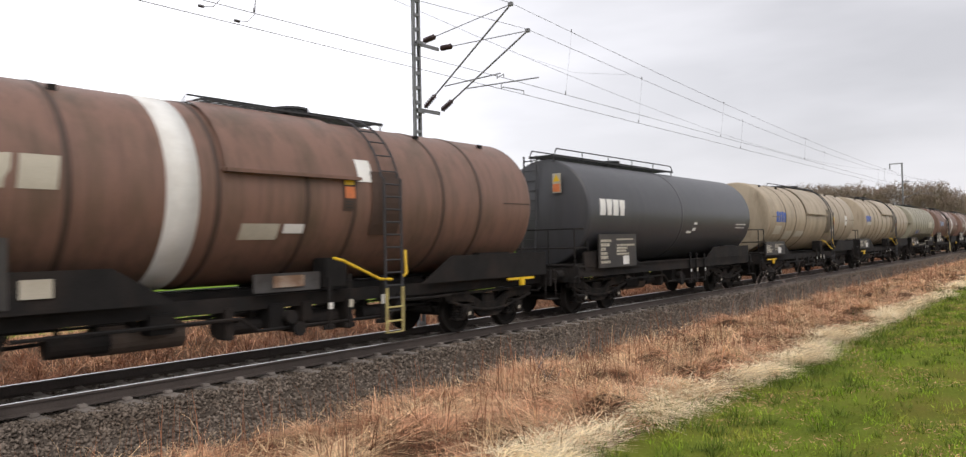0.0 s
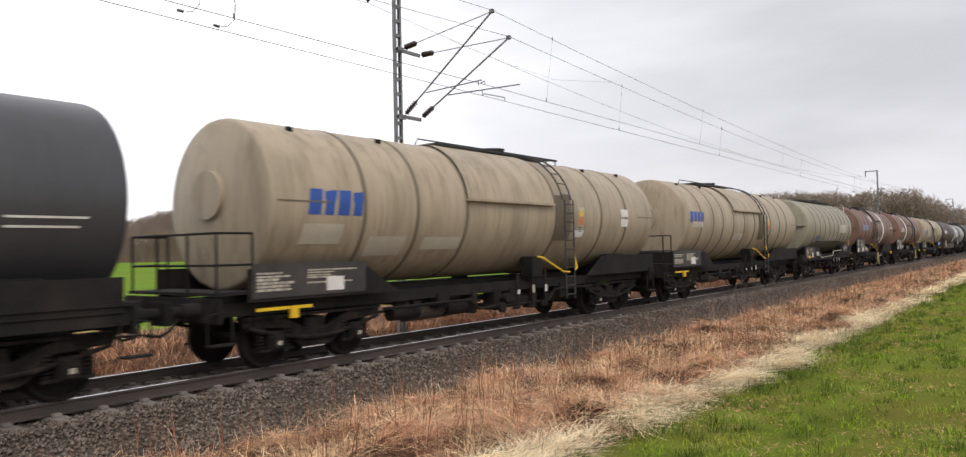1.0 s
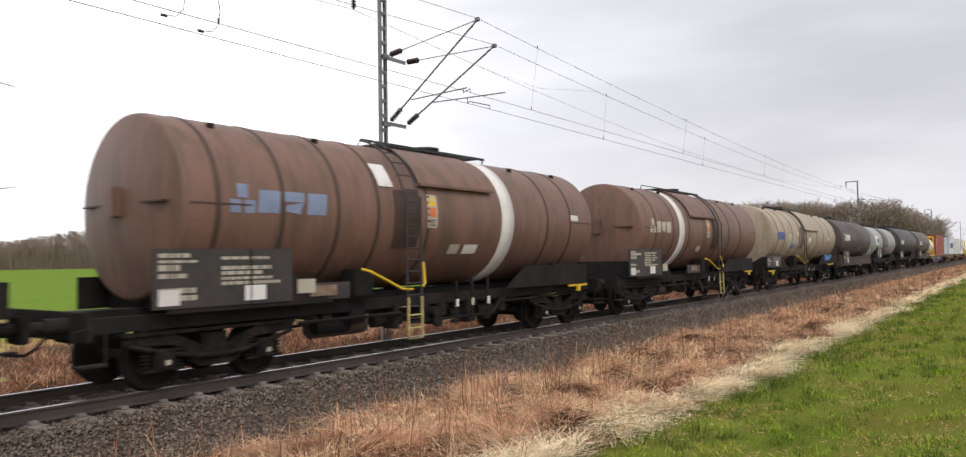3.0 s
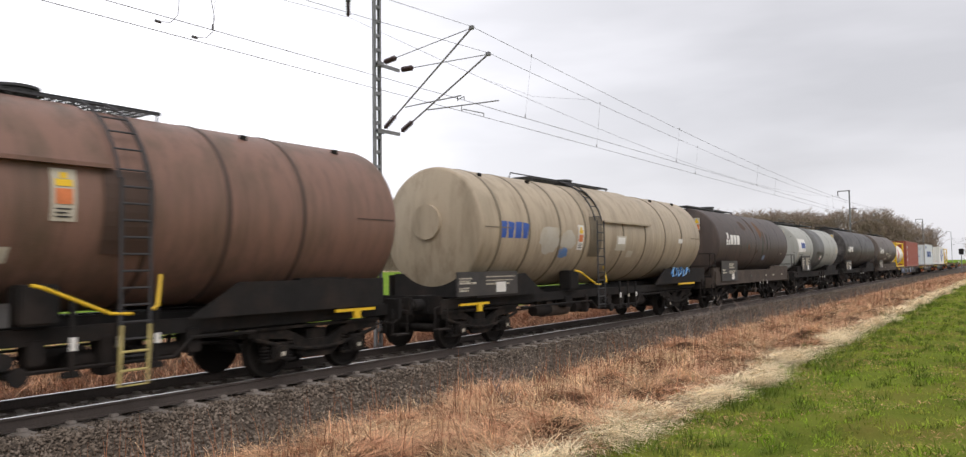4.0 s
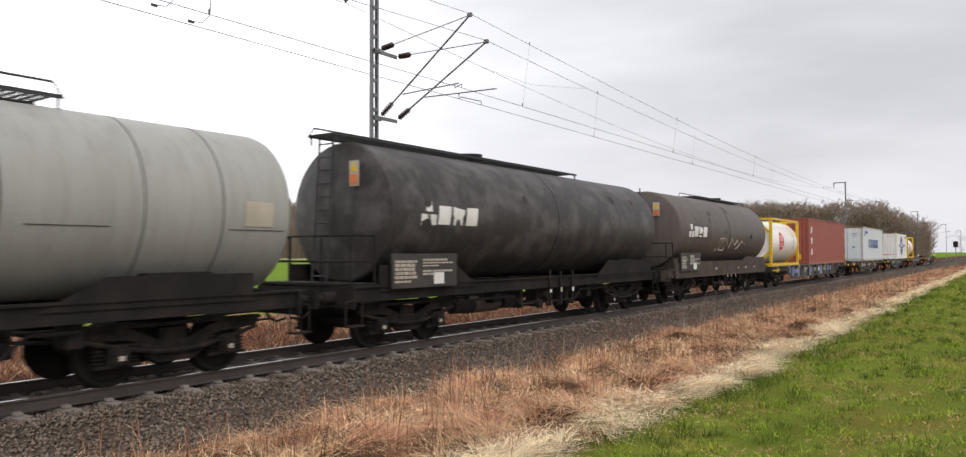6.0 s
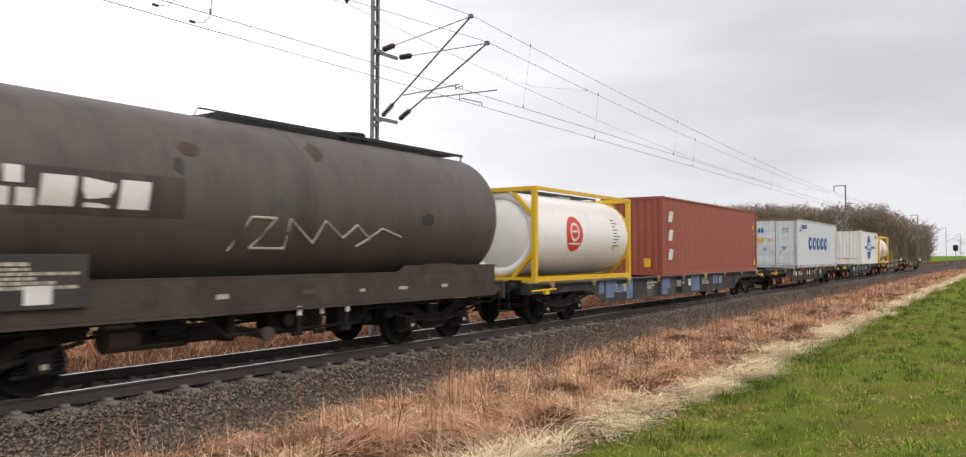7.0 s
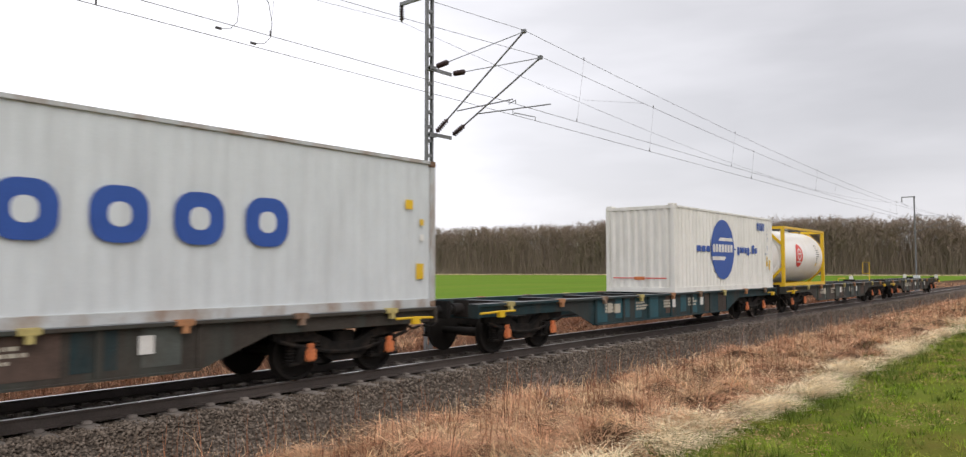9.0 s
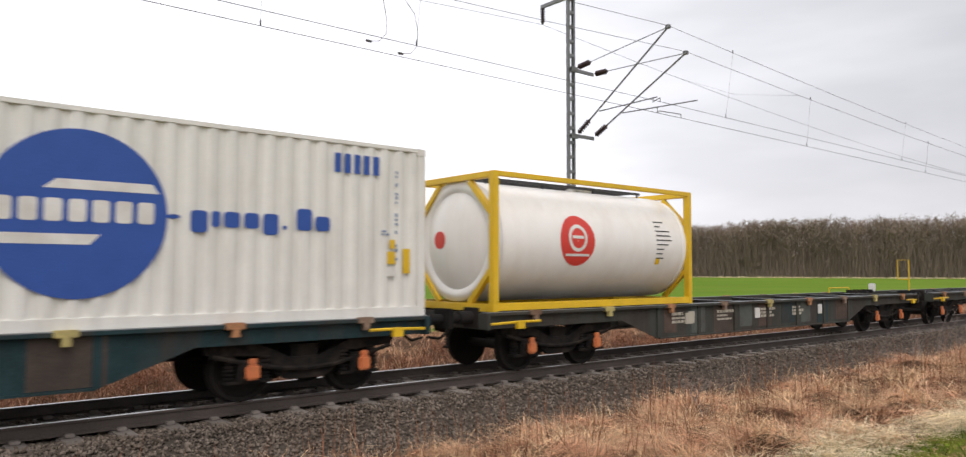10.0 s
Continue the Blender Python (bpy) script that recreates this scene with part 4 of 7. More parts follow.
def side_plate(wg, mid, s0, s1, z0, z1, mat):
    """A long apron between sole bar and tank, with small plates on it."""
    for s in (-1, 1):
        bm = prism(bmesh.new(), [(s0 - mid, z0), (s1 - mid, z0), (s1 - mid, z1), (s0 - mid, z1)], s * 1.39 - 0.02, s * 1.39 + 0.02)
        part("side_plate", bm, M[mat], wg, "grimy brown side plate under the tank")
        part("plate_flange", box(bmesh.new(), s0 - mid, s1 - mid, s * 1.39 - 0.05, s * 1.39 + 0.05, z0 - 0.05, z0 - 0.004), M[mat], wg)
        part("plate_flange", box(bmesh.new(), s0 - mid, s1 - mid, s * 1.39 - 0.14 * (s > 0), s * 1.39 + 0.14 * (s < 0), z1 + 0.004, z1 + 0.03), M[mat], wg)
    rnd = random.Random(int(s0))
    for k in range(5):
        x = s0 - mid + (s1 - s0) * (0.35 + 0.6 * (k + rnd.uniform(0, 0.7)) / 5)
        part("small_plate", box(bmesh.new(), x, x + rnd.uniform(0.08, 0.3), -1.425, -1.41, z0 + 0.2, z0 + 0.2 + rnd.uniform(0.05, 0.1)), M[rnd.choice(("cream", "patch_grey"))], wg, "small worn plate")


def data_panel(wg, mid, s0, s1, z0, z1, seed, mat="label_dark", y=-1.36, square=True, tint="cream", dense=False):
    bm = bmesh.new()
    box(bm, s0 - mid, s1 - mid, y - 0.012, y + 0.03, z0, z1, 0.006)
    pl = part("data_panel", bm, M[mat], wg, "dark data panel with faded white stencils")
    w = s1 - s0
    writing(pl, s0 - mid + 0.08, s0 - mid + w * 0.36, z0 + 0.1, z1 - 0.12, y - 0.016, M[tint], 6, seed)
    writing(pl, s0 - mid + w * 0.45, s1 - mid - 0.1, z0 + (z1 - z0) * 0.35, z1 - 0.1, y - 0.016, M[tint], 6, seed + 7)
    if dense:
        writing(pl, s0 - mid + 0.08, s0 - mid + w * 0.3, z1 - 0.22, z1 - 0.06, y - 0.016, M[tint], 2, seed + 3)
        part("label", box(bmesh.new(), s0 - mid + 0.08, s0 - mid + 0.42, y - 0.02, y - 0.012, z0 + 0.05, z0 + 0.28), M["white"], pl, "white paper consignment label")
        part("label", box(bmesh.new(), s1 - mid + 0.12, s1 - mid + 0.5, y - 0.02, y + 0.02, z0 + 0.12, z0 + 0.36), M["cream"], pl, "white plate beside the data panel")
        part("panel_seam", box(bmesh.new(), s0 - mid + w * 0.66, s0 - mid + w * 0.675, y - 0.02, y - 0.012, z0, z1), M["frame_dark"], pl)
    if square:
        bm = bmesh.new()
        box(bm, s0 - mid + w * 0.62, s0 - mid + w * 0.78, y - 0.02, y - 0.012, z0 + 0.06, z0 + 0.3)
        part("label", bm, M["white"], pl, "white paper consignment label")
    return pl


def word(shell, mid, s0, s1, z0, z1, n, mat, zc, R, mark=False):
    """An owner's name as plain slanted blocks, one mesh a block."""
    w, t, lean = (s1 - s0) / n, z1 - z0, 0.12
    for i in range(n):
        a, b = s0 - mid + i * w, s0 - mid + (i + 0.84) * w
        bm = bmesh.new()
        if i % 2:
            tank_patch(bm, a + (b - a) * 0.12, b - (b - a) * 0.12, z0, z0 + t * 0.55, zc, R, lean=lean)
            tank_patch(bm, a + lean * t * 0.55, b + lean * t * 0.55, z0 + t * 0.55, z1, zc, R, lean=lean)
            bmesh.ops.remove_doubles(bm, verts=bm.verts[:], dist=0.08)
        else:
            tank_patch(bm, a, b, z0, z1, zc, R, lean=lean)
        part("letter_block", bm, M[mat], shell, "plain block of an owner's mark")
    if mark:
        x, z, size = s0 - mid - t * 0.75, (z0 + z1) / 2 + 0.03, t * 1.25
        for x0, x1, a, b in ((-0.5, -0.08, -0.5, -0.05), (0.08, 0.5, -0.5, -0.05), (-0.2, 0.22, 0.02, 0.5)):
            part("emblem_block", tank_patch(bmesh.new(), x + size * x0, x + size * x1, z + size * a, z + size * b, zc, R), M[mat], shell)


def end_warning(wg, mid, rim, zc, R, dish=0.26):
    """Hazard plate on the end of the tank that faces the front of the train."""
    x = rim - mid - dish * 0.86
    hb = part("hazard_board", box(bmesh.new(), x - 0.05, x - 0.03, -0.72, -0.46, zc + 0.5, zc + 1.02, 0.004), M["cream"], wg, "weathered hazard plate on the tank end")
    part("hazard_label", box(bmesh.new(), x - 0.06, x - 0.05, -0.7, -0.48, zc + 0.53, zc + 0.74, 0.003), M["orange"], hb, "orange hazard label")
    bm = bmesh.new()
    v = [bm.verts.new((x - 0.056, y, z)) for y, z in ((-0.7, zc + 0.8), (-0.48, zc + 0.8), (-0.59, zc + 1.0))]
    bm.faces.new(v)
    part("warning_triangle", bm, M["yellow"], hb, "yellow warning triangle")


def warning(shell, mid, s, z, zc, R, board="cream"):
    """Hazard plate on the flank: a board, a yellow triangle and an orange label with a dark line."""
    hb = part("hazard_board", tank_patch(bmesh.new(), s - mid - 0.16, s - mid + 0.16, z - 0.42, z + 0.26, zc, R, 0.012), M[board], shell, "weathered hazard board on the tank flank")
    part("hazard_label", tank_patch(bmesh.new(), s - mid - 0.11, s - mid + 0.11, z - 0.2, z + 0.0, zc, R, 0.02), M["orange"], hb, "orange hazard label")
    part("hazard_label", tank_patch(bmesh.new(), s - mid - 0.11, s - mid + 0.11, z + 0.03, z + 0.12, zc, R, 0.02), M["yellow"], hb, "yellow hazard label")
    part("warning_triangle", tank_patch(bmesh.new(), s - mid - 0.05, s - mid + 0.05, z + 0.13, z + 0.21, zc, R, 0.02), M["yellow"], hb, "yellow warning triangle")
    for k in range(3):
        part("lettering", tank_patch(bmesh.new(), s - mid - 0.11, s - mid + 0.09 - 0.04 * (k % 2), z - 0.37 + 0.05 * k, z - 0.35 + 0.05 * k, zc, R, 0.02), M["label_dark"], hb)


def flank_details(wg, shell, mid, rim0, rim1, ladder_s, zc, R, seam, yellow_foot):
    """Weld lines, the sheet behind the ladder, small lifting lugs and the ladder's foot."""
    for a, b in ((rim0 + 0.05, rim0 + 1.15), (rim1 - 1.05, rim1 - 0.05)):
        part("weld_line", tank_patch(bmesh.new(), a - mid, b - mid, zc - 0.012, zc + 0.014, zc, R, 0.008), M[seam], shell)
    for a in (rim0 + 0.9, rim0 + 3.1, rim1 - 3.0, rim1 - 0.9):
        part("lifting_lug", box(bmesh.new(), a - mid - 0.06, a - mid + 0.06, -0.78, -0.7, zc + R * 0.85, zc + R * 0.85 + 0.1, 0.01), M["frame_dark"], shell)
    part("ladder_back", tank_patch(bmesh.new(), ladder_s - mid - 0.38, ladder_s - mid + 0.34, 2.12, 3.25, zc, R, 0.03), M[seam], shell, "dark sheet behind the ladder")
    part("valve_chest", box(bmesh.new(), ladder_s - mid - 1.35, ladder_s - mid - 0.85, -1.36, -1.0, 1.2, 1.72, 0.03), M["frame_dark"], wg, "dark valve chest beside the ladder")
    if yellow_foot:
        part("label_carrier", box(bmesh.new(), ladder_s - mid - 2.75, ladder_s - mid - 1.45, -1.345, -1.3, 1.2, 1.5, 0.006), M["frame_grey"], wg)
        part("label_plate", box(bmesh.new(), ladder_s - mid - 2.4, ladder_s - mid - 1.8, -1.375, -1.345, 1.27, 1.46, 0.005), M["rust"], wg, "worn pale label plate")
        x, y = ladder_s - mid, -R - 0.16
        bm = bmesh.new()
        pipe(bm, [(x - 0.2, y, 1.15), (x - 0.26, y - 0.05, 0.35), (x + 0.14, y - 0.05, 0.35), (x + 0.2, y, 1.15)], 0.026, 6)
        for z in (0.55, 0.8):
            rod(bm, (x - 0.24, y - 0.03, z), (x + 0.16, y - 0.03, z), 0.018, 6)
        part("ladder_foot", bm, M["spigot"], wg, "dirty yellow ladder foot")


ZC, RT = 2.79, 1.5
# brown wagon with a white band
def brown_wagon(s0, s1, rim0, rim1, rings, ladder_s, ledge, band, walk_x, pivots, seed, logo, label, plates, skirt, skirt1):
    wg, shell, mid = tank_wagon(label, s0, s1, rim0, rim1, "tank_brown", RT, ZC, pivots, rings, side_ladder=ladder_s, walk_x=walk_x, walk_rail=1, ledge=ledge, bands=((band, 0.5, "white"),),
                                platform=False, skirt=skirt, skirt1=skirt1, plates=plates)
    word(shell, mid, logo[0], logo[1], logo[2], logo[3], 3, logo[4], ZC, RT, True)
    warning(shell, mid, ladder_s + (-0.9 if seed % 2 else 0.75), 2.95, ZC, RT, "seam_brown" if seed == 11 else "cream")
    flank_details(wg, shell, mid, rim0, rim1, ladder_s, ZC, RT, "seam_brown", True)
    data_panel(wg, mid, s0 + 1.55, s0 + 4.05, 1.22, 2.1, seed, dense=True)
    bm = bmesh.new()
    box(bm, s1 - mid - 2.4, s1 - mid - 1.4, -1.42, -1.38, 1.08, 1.13)
    box(bm, s1 - mid - 1.95, s1 - mid - 1.8, -1.44, -1.38, 0.95, 1.13)
    part("brake_lever", bm, M["yellow"], wg, "yellow brake changeover lever")
    part("end_seam", box(bmesh.new(), rim0 - mid - 0.2, rim0 - mid - 0.02, -1.2, 1.2, ZC + 0.02, ZC + 0.05), M["seam_brown"], shell)
    part("end_bracket", box(bmesh.new(), rim0 - mid - 0.36, rim0 - mid - 0.2, -0.1, 0.1, ZC - 0.18, ZC + 0.3, 0.02), M["tank_brown"], shell)
    return wg


brown_wagon(-0.6, 15.8, 1.1, 14.2, (2.3, 4.09, 6.2, 7.83, 8.85, 11.19, 12.37), 9.63, (6.3, 8.91, 3.1), 5.64, (6.64, 10.62), (2.0, 13.2), 11, (2.4, 4.05, 2.69, 3.12, "cream"),
            "rust-brown tank wagon with a white band and faded owner mark", ((6.6, 7.3, 2.05, 2.3, "cream", 0.1), (7.4, 7.8, 2.15, 2.3, "white", 0.0), (8.95, 9.3, 3.05, 3.45, "white", 0.0)),
            (0.5, 4.7), (11.6, 15.0))
# black
wg, shell, mid = tank_wagon("glossy black tank wagon with a walkway and end ladder", 15.8, 29.8, 17.0, 29.0, "tank_black", 1.46, 2.72, (18.0, 27.5), (22.75,), style="solebar", end_ladder=True,
                            walk_x=(16.9, 24.4), walk_rail=2, platform=True, skirt1=(25.6, 29.0))
word(shell, mid, 17.46, 18.9, 2.61, 3.05, 4, "white", 2.72, 1.46)
data_panel(wg, mid, 17.35, 19.45, 1.2, 2.1, 3, y=-1.47)
end_warning(wg, mid, 17.0, 2.72, 1.46)
for a, b, c, d in ((23.2, 23.6, 2.12, 2.2), (23.65, 23.9, 2.2, 2.3), (23.7, 23.95, 2.4, 2.48), (27.5, 28.4, 2.3, 2.33), (27.5, 28.5, 2.42, 2.45)):
    part("stencil", tank_patch(bmesh.new(), a - mid, b - mid, c, d, 2.72, 1.46, 0.01), M["white"], shell)


def beige_wagon(s0, s1, rim0, rim1, rings, ladder_s, ledge, walk_x, pivots, logo, seed, label, plates, skirt, skirt1):
    wg, shell, mid = tank_wagon(label, s0, s1, rim0, rim1, "tank_beige", RT, ZC, pivots, rings, side_ladder=ladder_s, walk_x=walk_x, walk_rail=1, ledge=ledge, platform=seed != 7,
                                skirt=skirt, skirt1=skirt1, plates=plates)
    word(shell, mid, logo[0], logo[1], logo[2], logo[3], 4, "blue", ZC, RT)
    warning(shell, mid, ladder_s - 0.95 if seed == 7 else ladder_s + 0.85, 2.72, ZC, RT, "white" if seed == 7 else "wiped")
    flank_details(wg, shell, mid, rim0, rim1, ladder_s, ZC, RT, "seam_beige", False)
    data_panel(wg, mid, s0 + 1.25, s0 + 3.7, 1.2, 1.75, seed)
    bm = bmesh.new()   # round inspection cover and ribs on the end
    rod(bm, (rim0 - mid - 0.28, 0.0, ZC + 0.15), (rim0 - mid - 0.2, 0.0, ZC + 0.15), 0.42, 24)
    part("end_cover", bm, M["tank_beige"], shell)
    if seed == 7:
        for k, (a, b, c, d) in enumerate(((111.75, 112.75, 2.25, 2.78), (112.8, 113.6, 2.3, 2.68))):
            blotch(shell, mid, (a + b) / 2 + 0.1, (c + d) / 2 + 0.05, (b - a) * 1.5, (d - c) * 1.7, 90 + k, "wiped", ZC, RT, "pale wiped-clean paint")
        blotch(shell, mid, 113.15, 2.2, 0.7, 0.38, 97, "blue_smear", ZC, RT, "blue paint smear")
        bm = bmesh.new()
        zig = [(121.0, 1.5), (121.25, 1.72), (121.1, 1.4), (121.5, 1.45), (121.45, 1.7), (121.7, 1.62), (121.65, 1.4), (121.95, 1.5), (121.9, 1.72), (122.2, 1.6), (122.1, 1.4), (122.4, 1.45), (122.55, 1.7), (122.8, 1.55)]
        pipe(bm, [(a - mid, -1.362, z) for a, z in zig], 0.022, 5)
        part("graffiti_scribble", bm, M["graffiti_blue"], wg, "bright blue graffiti scribble")
        part("graffiti_edge", pipe(bmesh.new(), [(a - mid + 0.03, -1.385, z + 0.03) for a, z in zig], 0.01, 5), M["graffiti_edge"], wg, "pale blue outline of the scribble")
        part("brake_lever", box(bmesh.new(), 121.6 - mid, 123.2 - mid, -1.42, -1.38, 1.1, 1.16), M["yellow"], wg, "yellow brake changeover lever")
    bm = bmesh.new()
    box(bm, s0 - mid + 1.3, s0 - mid + 2.4, -1.42, -1.38, 1.0, 1.05)
    box(bm, s0 - mid + 1.95, s0 - mid + 2.1, -1.44, -1.38, 0.85, 1.05)
    part("brake_lever", bm, M["yellow"], wg, "yellow brake changeover lever")
    return wg


beige_wagon(29.8, 46.35, 31.4, 45.7, (33.4, 34.84, 36.4, 40.0, 42.4, 43.9), 40.4, (36.4, 39.8, 3.0), (36.8, 41.9), (32.6, 43.7), (32.08, 33.4, 2.57, 3.01), 5,
            "dirty beige tank wagon with blue owner mark", ((31.97, 32.88, 2.07, 2.42, "cream", 0.1), (33.56, 34.55, 1.85, 2.21, "cream", 0.1), (35.1, 36.3, 1.95, 2.2, "cream", 0.1), (43.55, 44.0, 2.5, 2.72, "white", 0), (43.55, 44.0, 2.78, 3.0, "white", 0), (40.95, 41.45, 2.2, 2.38, "white", 0)),
            (31.0, 33.5), (42.7, 46.0))
beige_wagon(46.35, 63.1, 48.6, 62.25, (49.9, 51.1, 52.1, 53.3, 54.6, 55.9, 58.1, 59.5, 60.6), 56.9, (53.45, 56.6, 3.27), (52.4, 56.6), (49.0, 60.4), (48.83, 50.15, 2.7, 3.1), 6,
            "dirty beige ribbed tank wagon with blue owner mark", ((49.0, 50.0, 2.55, 2.75, "cream", 0), (53.4, 54.0, 2.1, 2.35, "cream", 0.1), (54.05, 54.5, 2.1, 2.35, "cream", 0.1), (56.55, 56.62, 2.1, 2.9, "blue", 0)),
            (47.6, 50.5), (59.0, 62.8))
# olive grey with many ribs
RIM_O = 64.82
wg, shell, mid = tank_wagon("olive-grey ribbed tank wagon with cargo stencils and graffiti marks", 63.1, 75.8, RIM_O, 75.3, "tank_olive", 1.47, 2.78, (65.9, 73.7), (66.25, 67.33, 68.45, 69.54, 70.52, 71.57, 72.56, 73.48, 74.5),
                            walk_x=(68.0, 75.3), walk_rail=1, skirt=(64.4, 67.2), skirt1=(73.0, 75.5), dish=0.24, style="solebar")
bm = bmesh.new()
tank_patch(bm, 72.0 - mid, 73.65 - mid, 2.48, 2.95, 2.78, 1.47, 0.014)
part("word_board", bm, M["cream"], shell)
bm = bmesh.new()
logo_blocks(bm, 72.1 - mid, 73.3 - mid, 2.6, 2.85, 5, 2.78, 1.475)
part("word_mark", bm, M["white"], shell)
for k, (a, c) in enumerate(((66.6, 2.1), (67.35, 2.1))):
    bm = bmesh.new()
    for i in range(4):
        tank_patch(bm, a - mid + 0.05 * i, a - mid + 0.4 + 0.05 * i, c - 0.08 + i * 0.075, c - 0.03 + i * 0.075, 2.78, 1.47)
    part("stripe_mark", bm, M["blue"], shell)
for k in range(4):
    part("stencil", tank_patch(bmesh.new(), 69.2 + k * 0.62 - mid, 69.45 + k * 0.62 - mid, 2.05, 2.3, 2.78, 1.47, 0.01, 0.3), M["cream"], shell)
data_panel(wg, mid, 64.55, 66.4, 1.1, 1.7, 21, "frame_brown")
part("label", box(bmesh.new(), 65.0 - mid, 65.4 - mid, -1.385, -1.375, 1.12, 1.24), M["yellow"], wg, "yellow label")
part("label", box(bmesh.new(), 66.75 - mid, 67.1 - mid, -1.385, -1.35, 1.22, 1.42), M["white"], wg, "white paper consignment label")
data_panel(wg, mid, 73.2, 74.3, 1.35, 1.75, 22, square=False)
part("end_cover", rod(bmesh.new(), (RIM_O - mid - 0.3, 0.35, 2.85), (RIM_O - mid - 0.18, 0.35, 2.85), 0.46, 24), M["seam_olive"], shell, "dark round cover on the tank end")
part("end_seam", box(bmesh.new(), RIM_O - mid - 0.24, RIM_O - mid - 0.02, -1.3, 1.3, 2.78, 2.81), M["seam_olive"], shell)
part("weld_line", tank_patch(bmesh.new(), RIM_O + 0.02 - mid, RIM_O + 0.5 - mid, 2.78, 2.8, 2.78, 1.47, 0.006), M["seam_olive"], shell)
part("end_placard", box(bmesh.new(), RIM_O - mid - 0.2, RIM_O - mid - 0.17, -0.75, -0.4, 2.2, 2.6, 0.004), M["cream"], shell, "worn placard on the tank end")
# shade and dirt of the lower flank, painted as one darker olive patch
part("lower_shade_grime", tank_patch(bmesh.new(), 66.4 - mid, 74.4 - mid, 1.42, 1.96, 2.78, 1.47, 0.005), M["seam_olive"], shell, "darker olive lower shell, shade and dirt in its colour")
part("lower_rail", box(bmesh.new(), 67.1 - mid, 72.8 - mid, -1.32, -1.26, 1.96, 1.99), M["frame_dark"], wg)
bm = bmesh.new()
pipe(bm, [(66.4 - mid, -1.42, 1.33), (67.1 - mid, -1.42, 1.33), (67.5 - mid, -1.42, 1.1), (70.2 - mid, -1.42, 1.18), (70.4 - mid, -1.42, 1.42), (72.5 - mid, -1.42, 1.45)], 0.018, 6)
part("striped_rail", bm, M["cream"], wg, "black and yellow striped safety rail")
part("end_handrail", pipe(bmesh.new(), [(75.1 - mid, -0.9, 4.3), (75.7 - mid, -0.95, 4.2), (75.72 - mid, -0.95, 2.9), (75.4 - mid, -0.95, 2.85)], 0.016, 6), M["white"], wg, "pale tubular handrail at the wagon end")
for y in (-1.25, -0.75):
    part("end_post", rod(bmesh.new(), (75.36 - mid, y, 0.95), (75.36 - mid, y, 2.35), 0.03, 6), M["spigot"] if y < -1 else M["frame_dark"], wg, "dirty yellow end post" if y < -1 else "")
for z in (0.5, 0.85, 1.2):
    part("step", box(bmesh.new(), 75.1 - mid, 75.45 - mid, -1.42, -1.15, z, z + 0.04, 0.008), M["spigot"], wg, "dirty yellow step")

brown_wagon(75.8, 91.6, 77.8, 90.4, (78.33, 79.56, 80.8, 81.82, 83.3, 88.03, 89.2), 82.66, (83.08, 85.59, 3.42), 86.2, (83.1, 86.8), (78.6, 89.3), 12, (79.05, 80.57, 2.68, 3.05, "paleblue"),
            "rust-brown tank wagon with a white band and pale blue mark", ((84.1, 84.45, 2.0, 2.2, "cream", 0.1), (84.6, 85.1, 2.0, 2.2, "white", 0.1), (89.2, 89.6, 2.85, 3.0, "white", 0), (81.9, 82.3, 3.3, 3.75, "white", -0.1)),
            (77.6, 79.9), (87.2, 90.3))
brown_wagon(91.6, 107.2, 93.9, 106.3, (95.0, 96.5, 98.0, 101.2, 102.5, 104.0), 100.9, (98.2, 100.6, 3.3), 97.3, (98.0, 102.0), (94.3, 104.7), 13, (95.0, 96.3, 2.65, 3.02, "cream"),
            "dark rust-brown tank wagon with a white band", ((99.0, 99.4, 2.0, 2.2, "cream", 0.1),), (93.7, 95.8), (102.8, 106.1))
beige_wagon(107.2, 124.8, 109.3, 123.7, (110.0, 111.3, 112.85, 114.3, 116.8, 118.5, 120.2, 121.75), 114.95, (115.35, 118.76, 3.15), (113.2, 118.0), (109.8, 122.2), (109.96, 111.28, 2.55, 2.95), 7,
            "dirty beige tank wagon with cleaned patches and blue marks", ((116.3, 117.0, 2.3, 2.75, "cream", 0), (116.4, 116.9, 2.5, 2.7, "white", 0), (117.2, 117.6, 2.1, 2.3, "cream", 0.1), (121.4, 121.8, 2.6, 2.75, "white", 0)),
            (109.2, 111.3), (120.5, 124.5))
# dark brown
wg, shell, mid = tank_wagon("dark brown grimy tank wagon with rust streaks and white mark", 124.8, 138.3, 126.2, 137.4, "tank_dark", 1.46, 2.74, (127.0, 136.1), (131.5,), style="solebar", end_ladder=True,
                            walk_x=(125.9, 132.0), walk_rail=0, walk_w=0.22, platform=True, skirt=(125.6, 128.4), skirt1=(134.5, 137.6), frame_mat="frame_brown")
word(shell, mid, 127.61, 128.95, 2.65, 3.06, 3, "white", 2.74, 1.46, True)
data_panel(wg, mid, 126.3, 128.4, 1.1, 1.95, 31, y=-1.47)
end_warning(wg, mid, 126.2, 2.74, 1.46)
side_plate(wg, mid, 125.7, 137.3, 1.0, 1.5, "frame_brown")
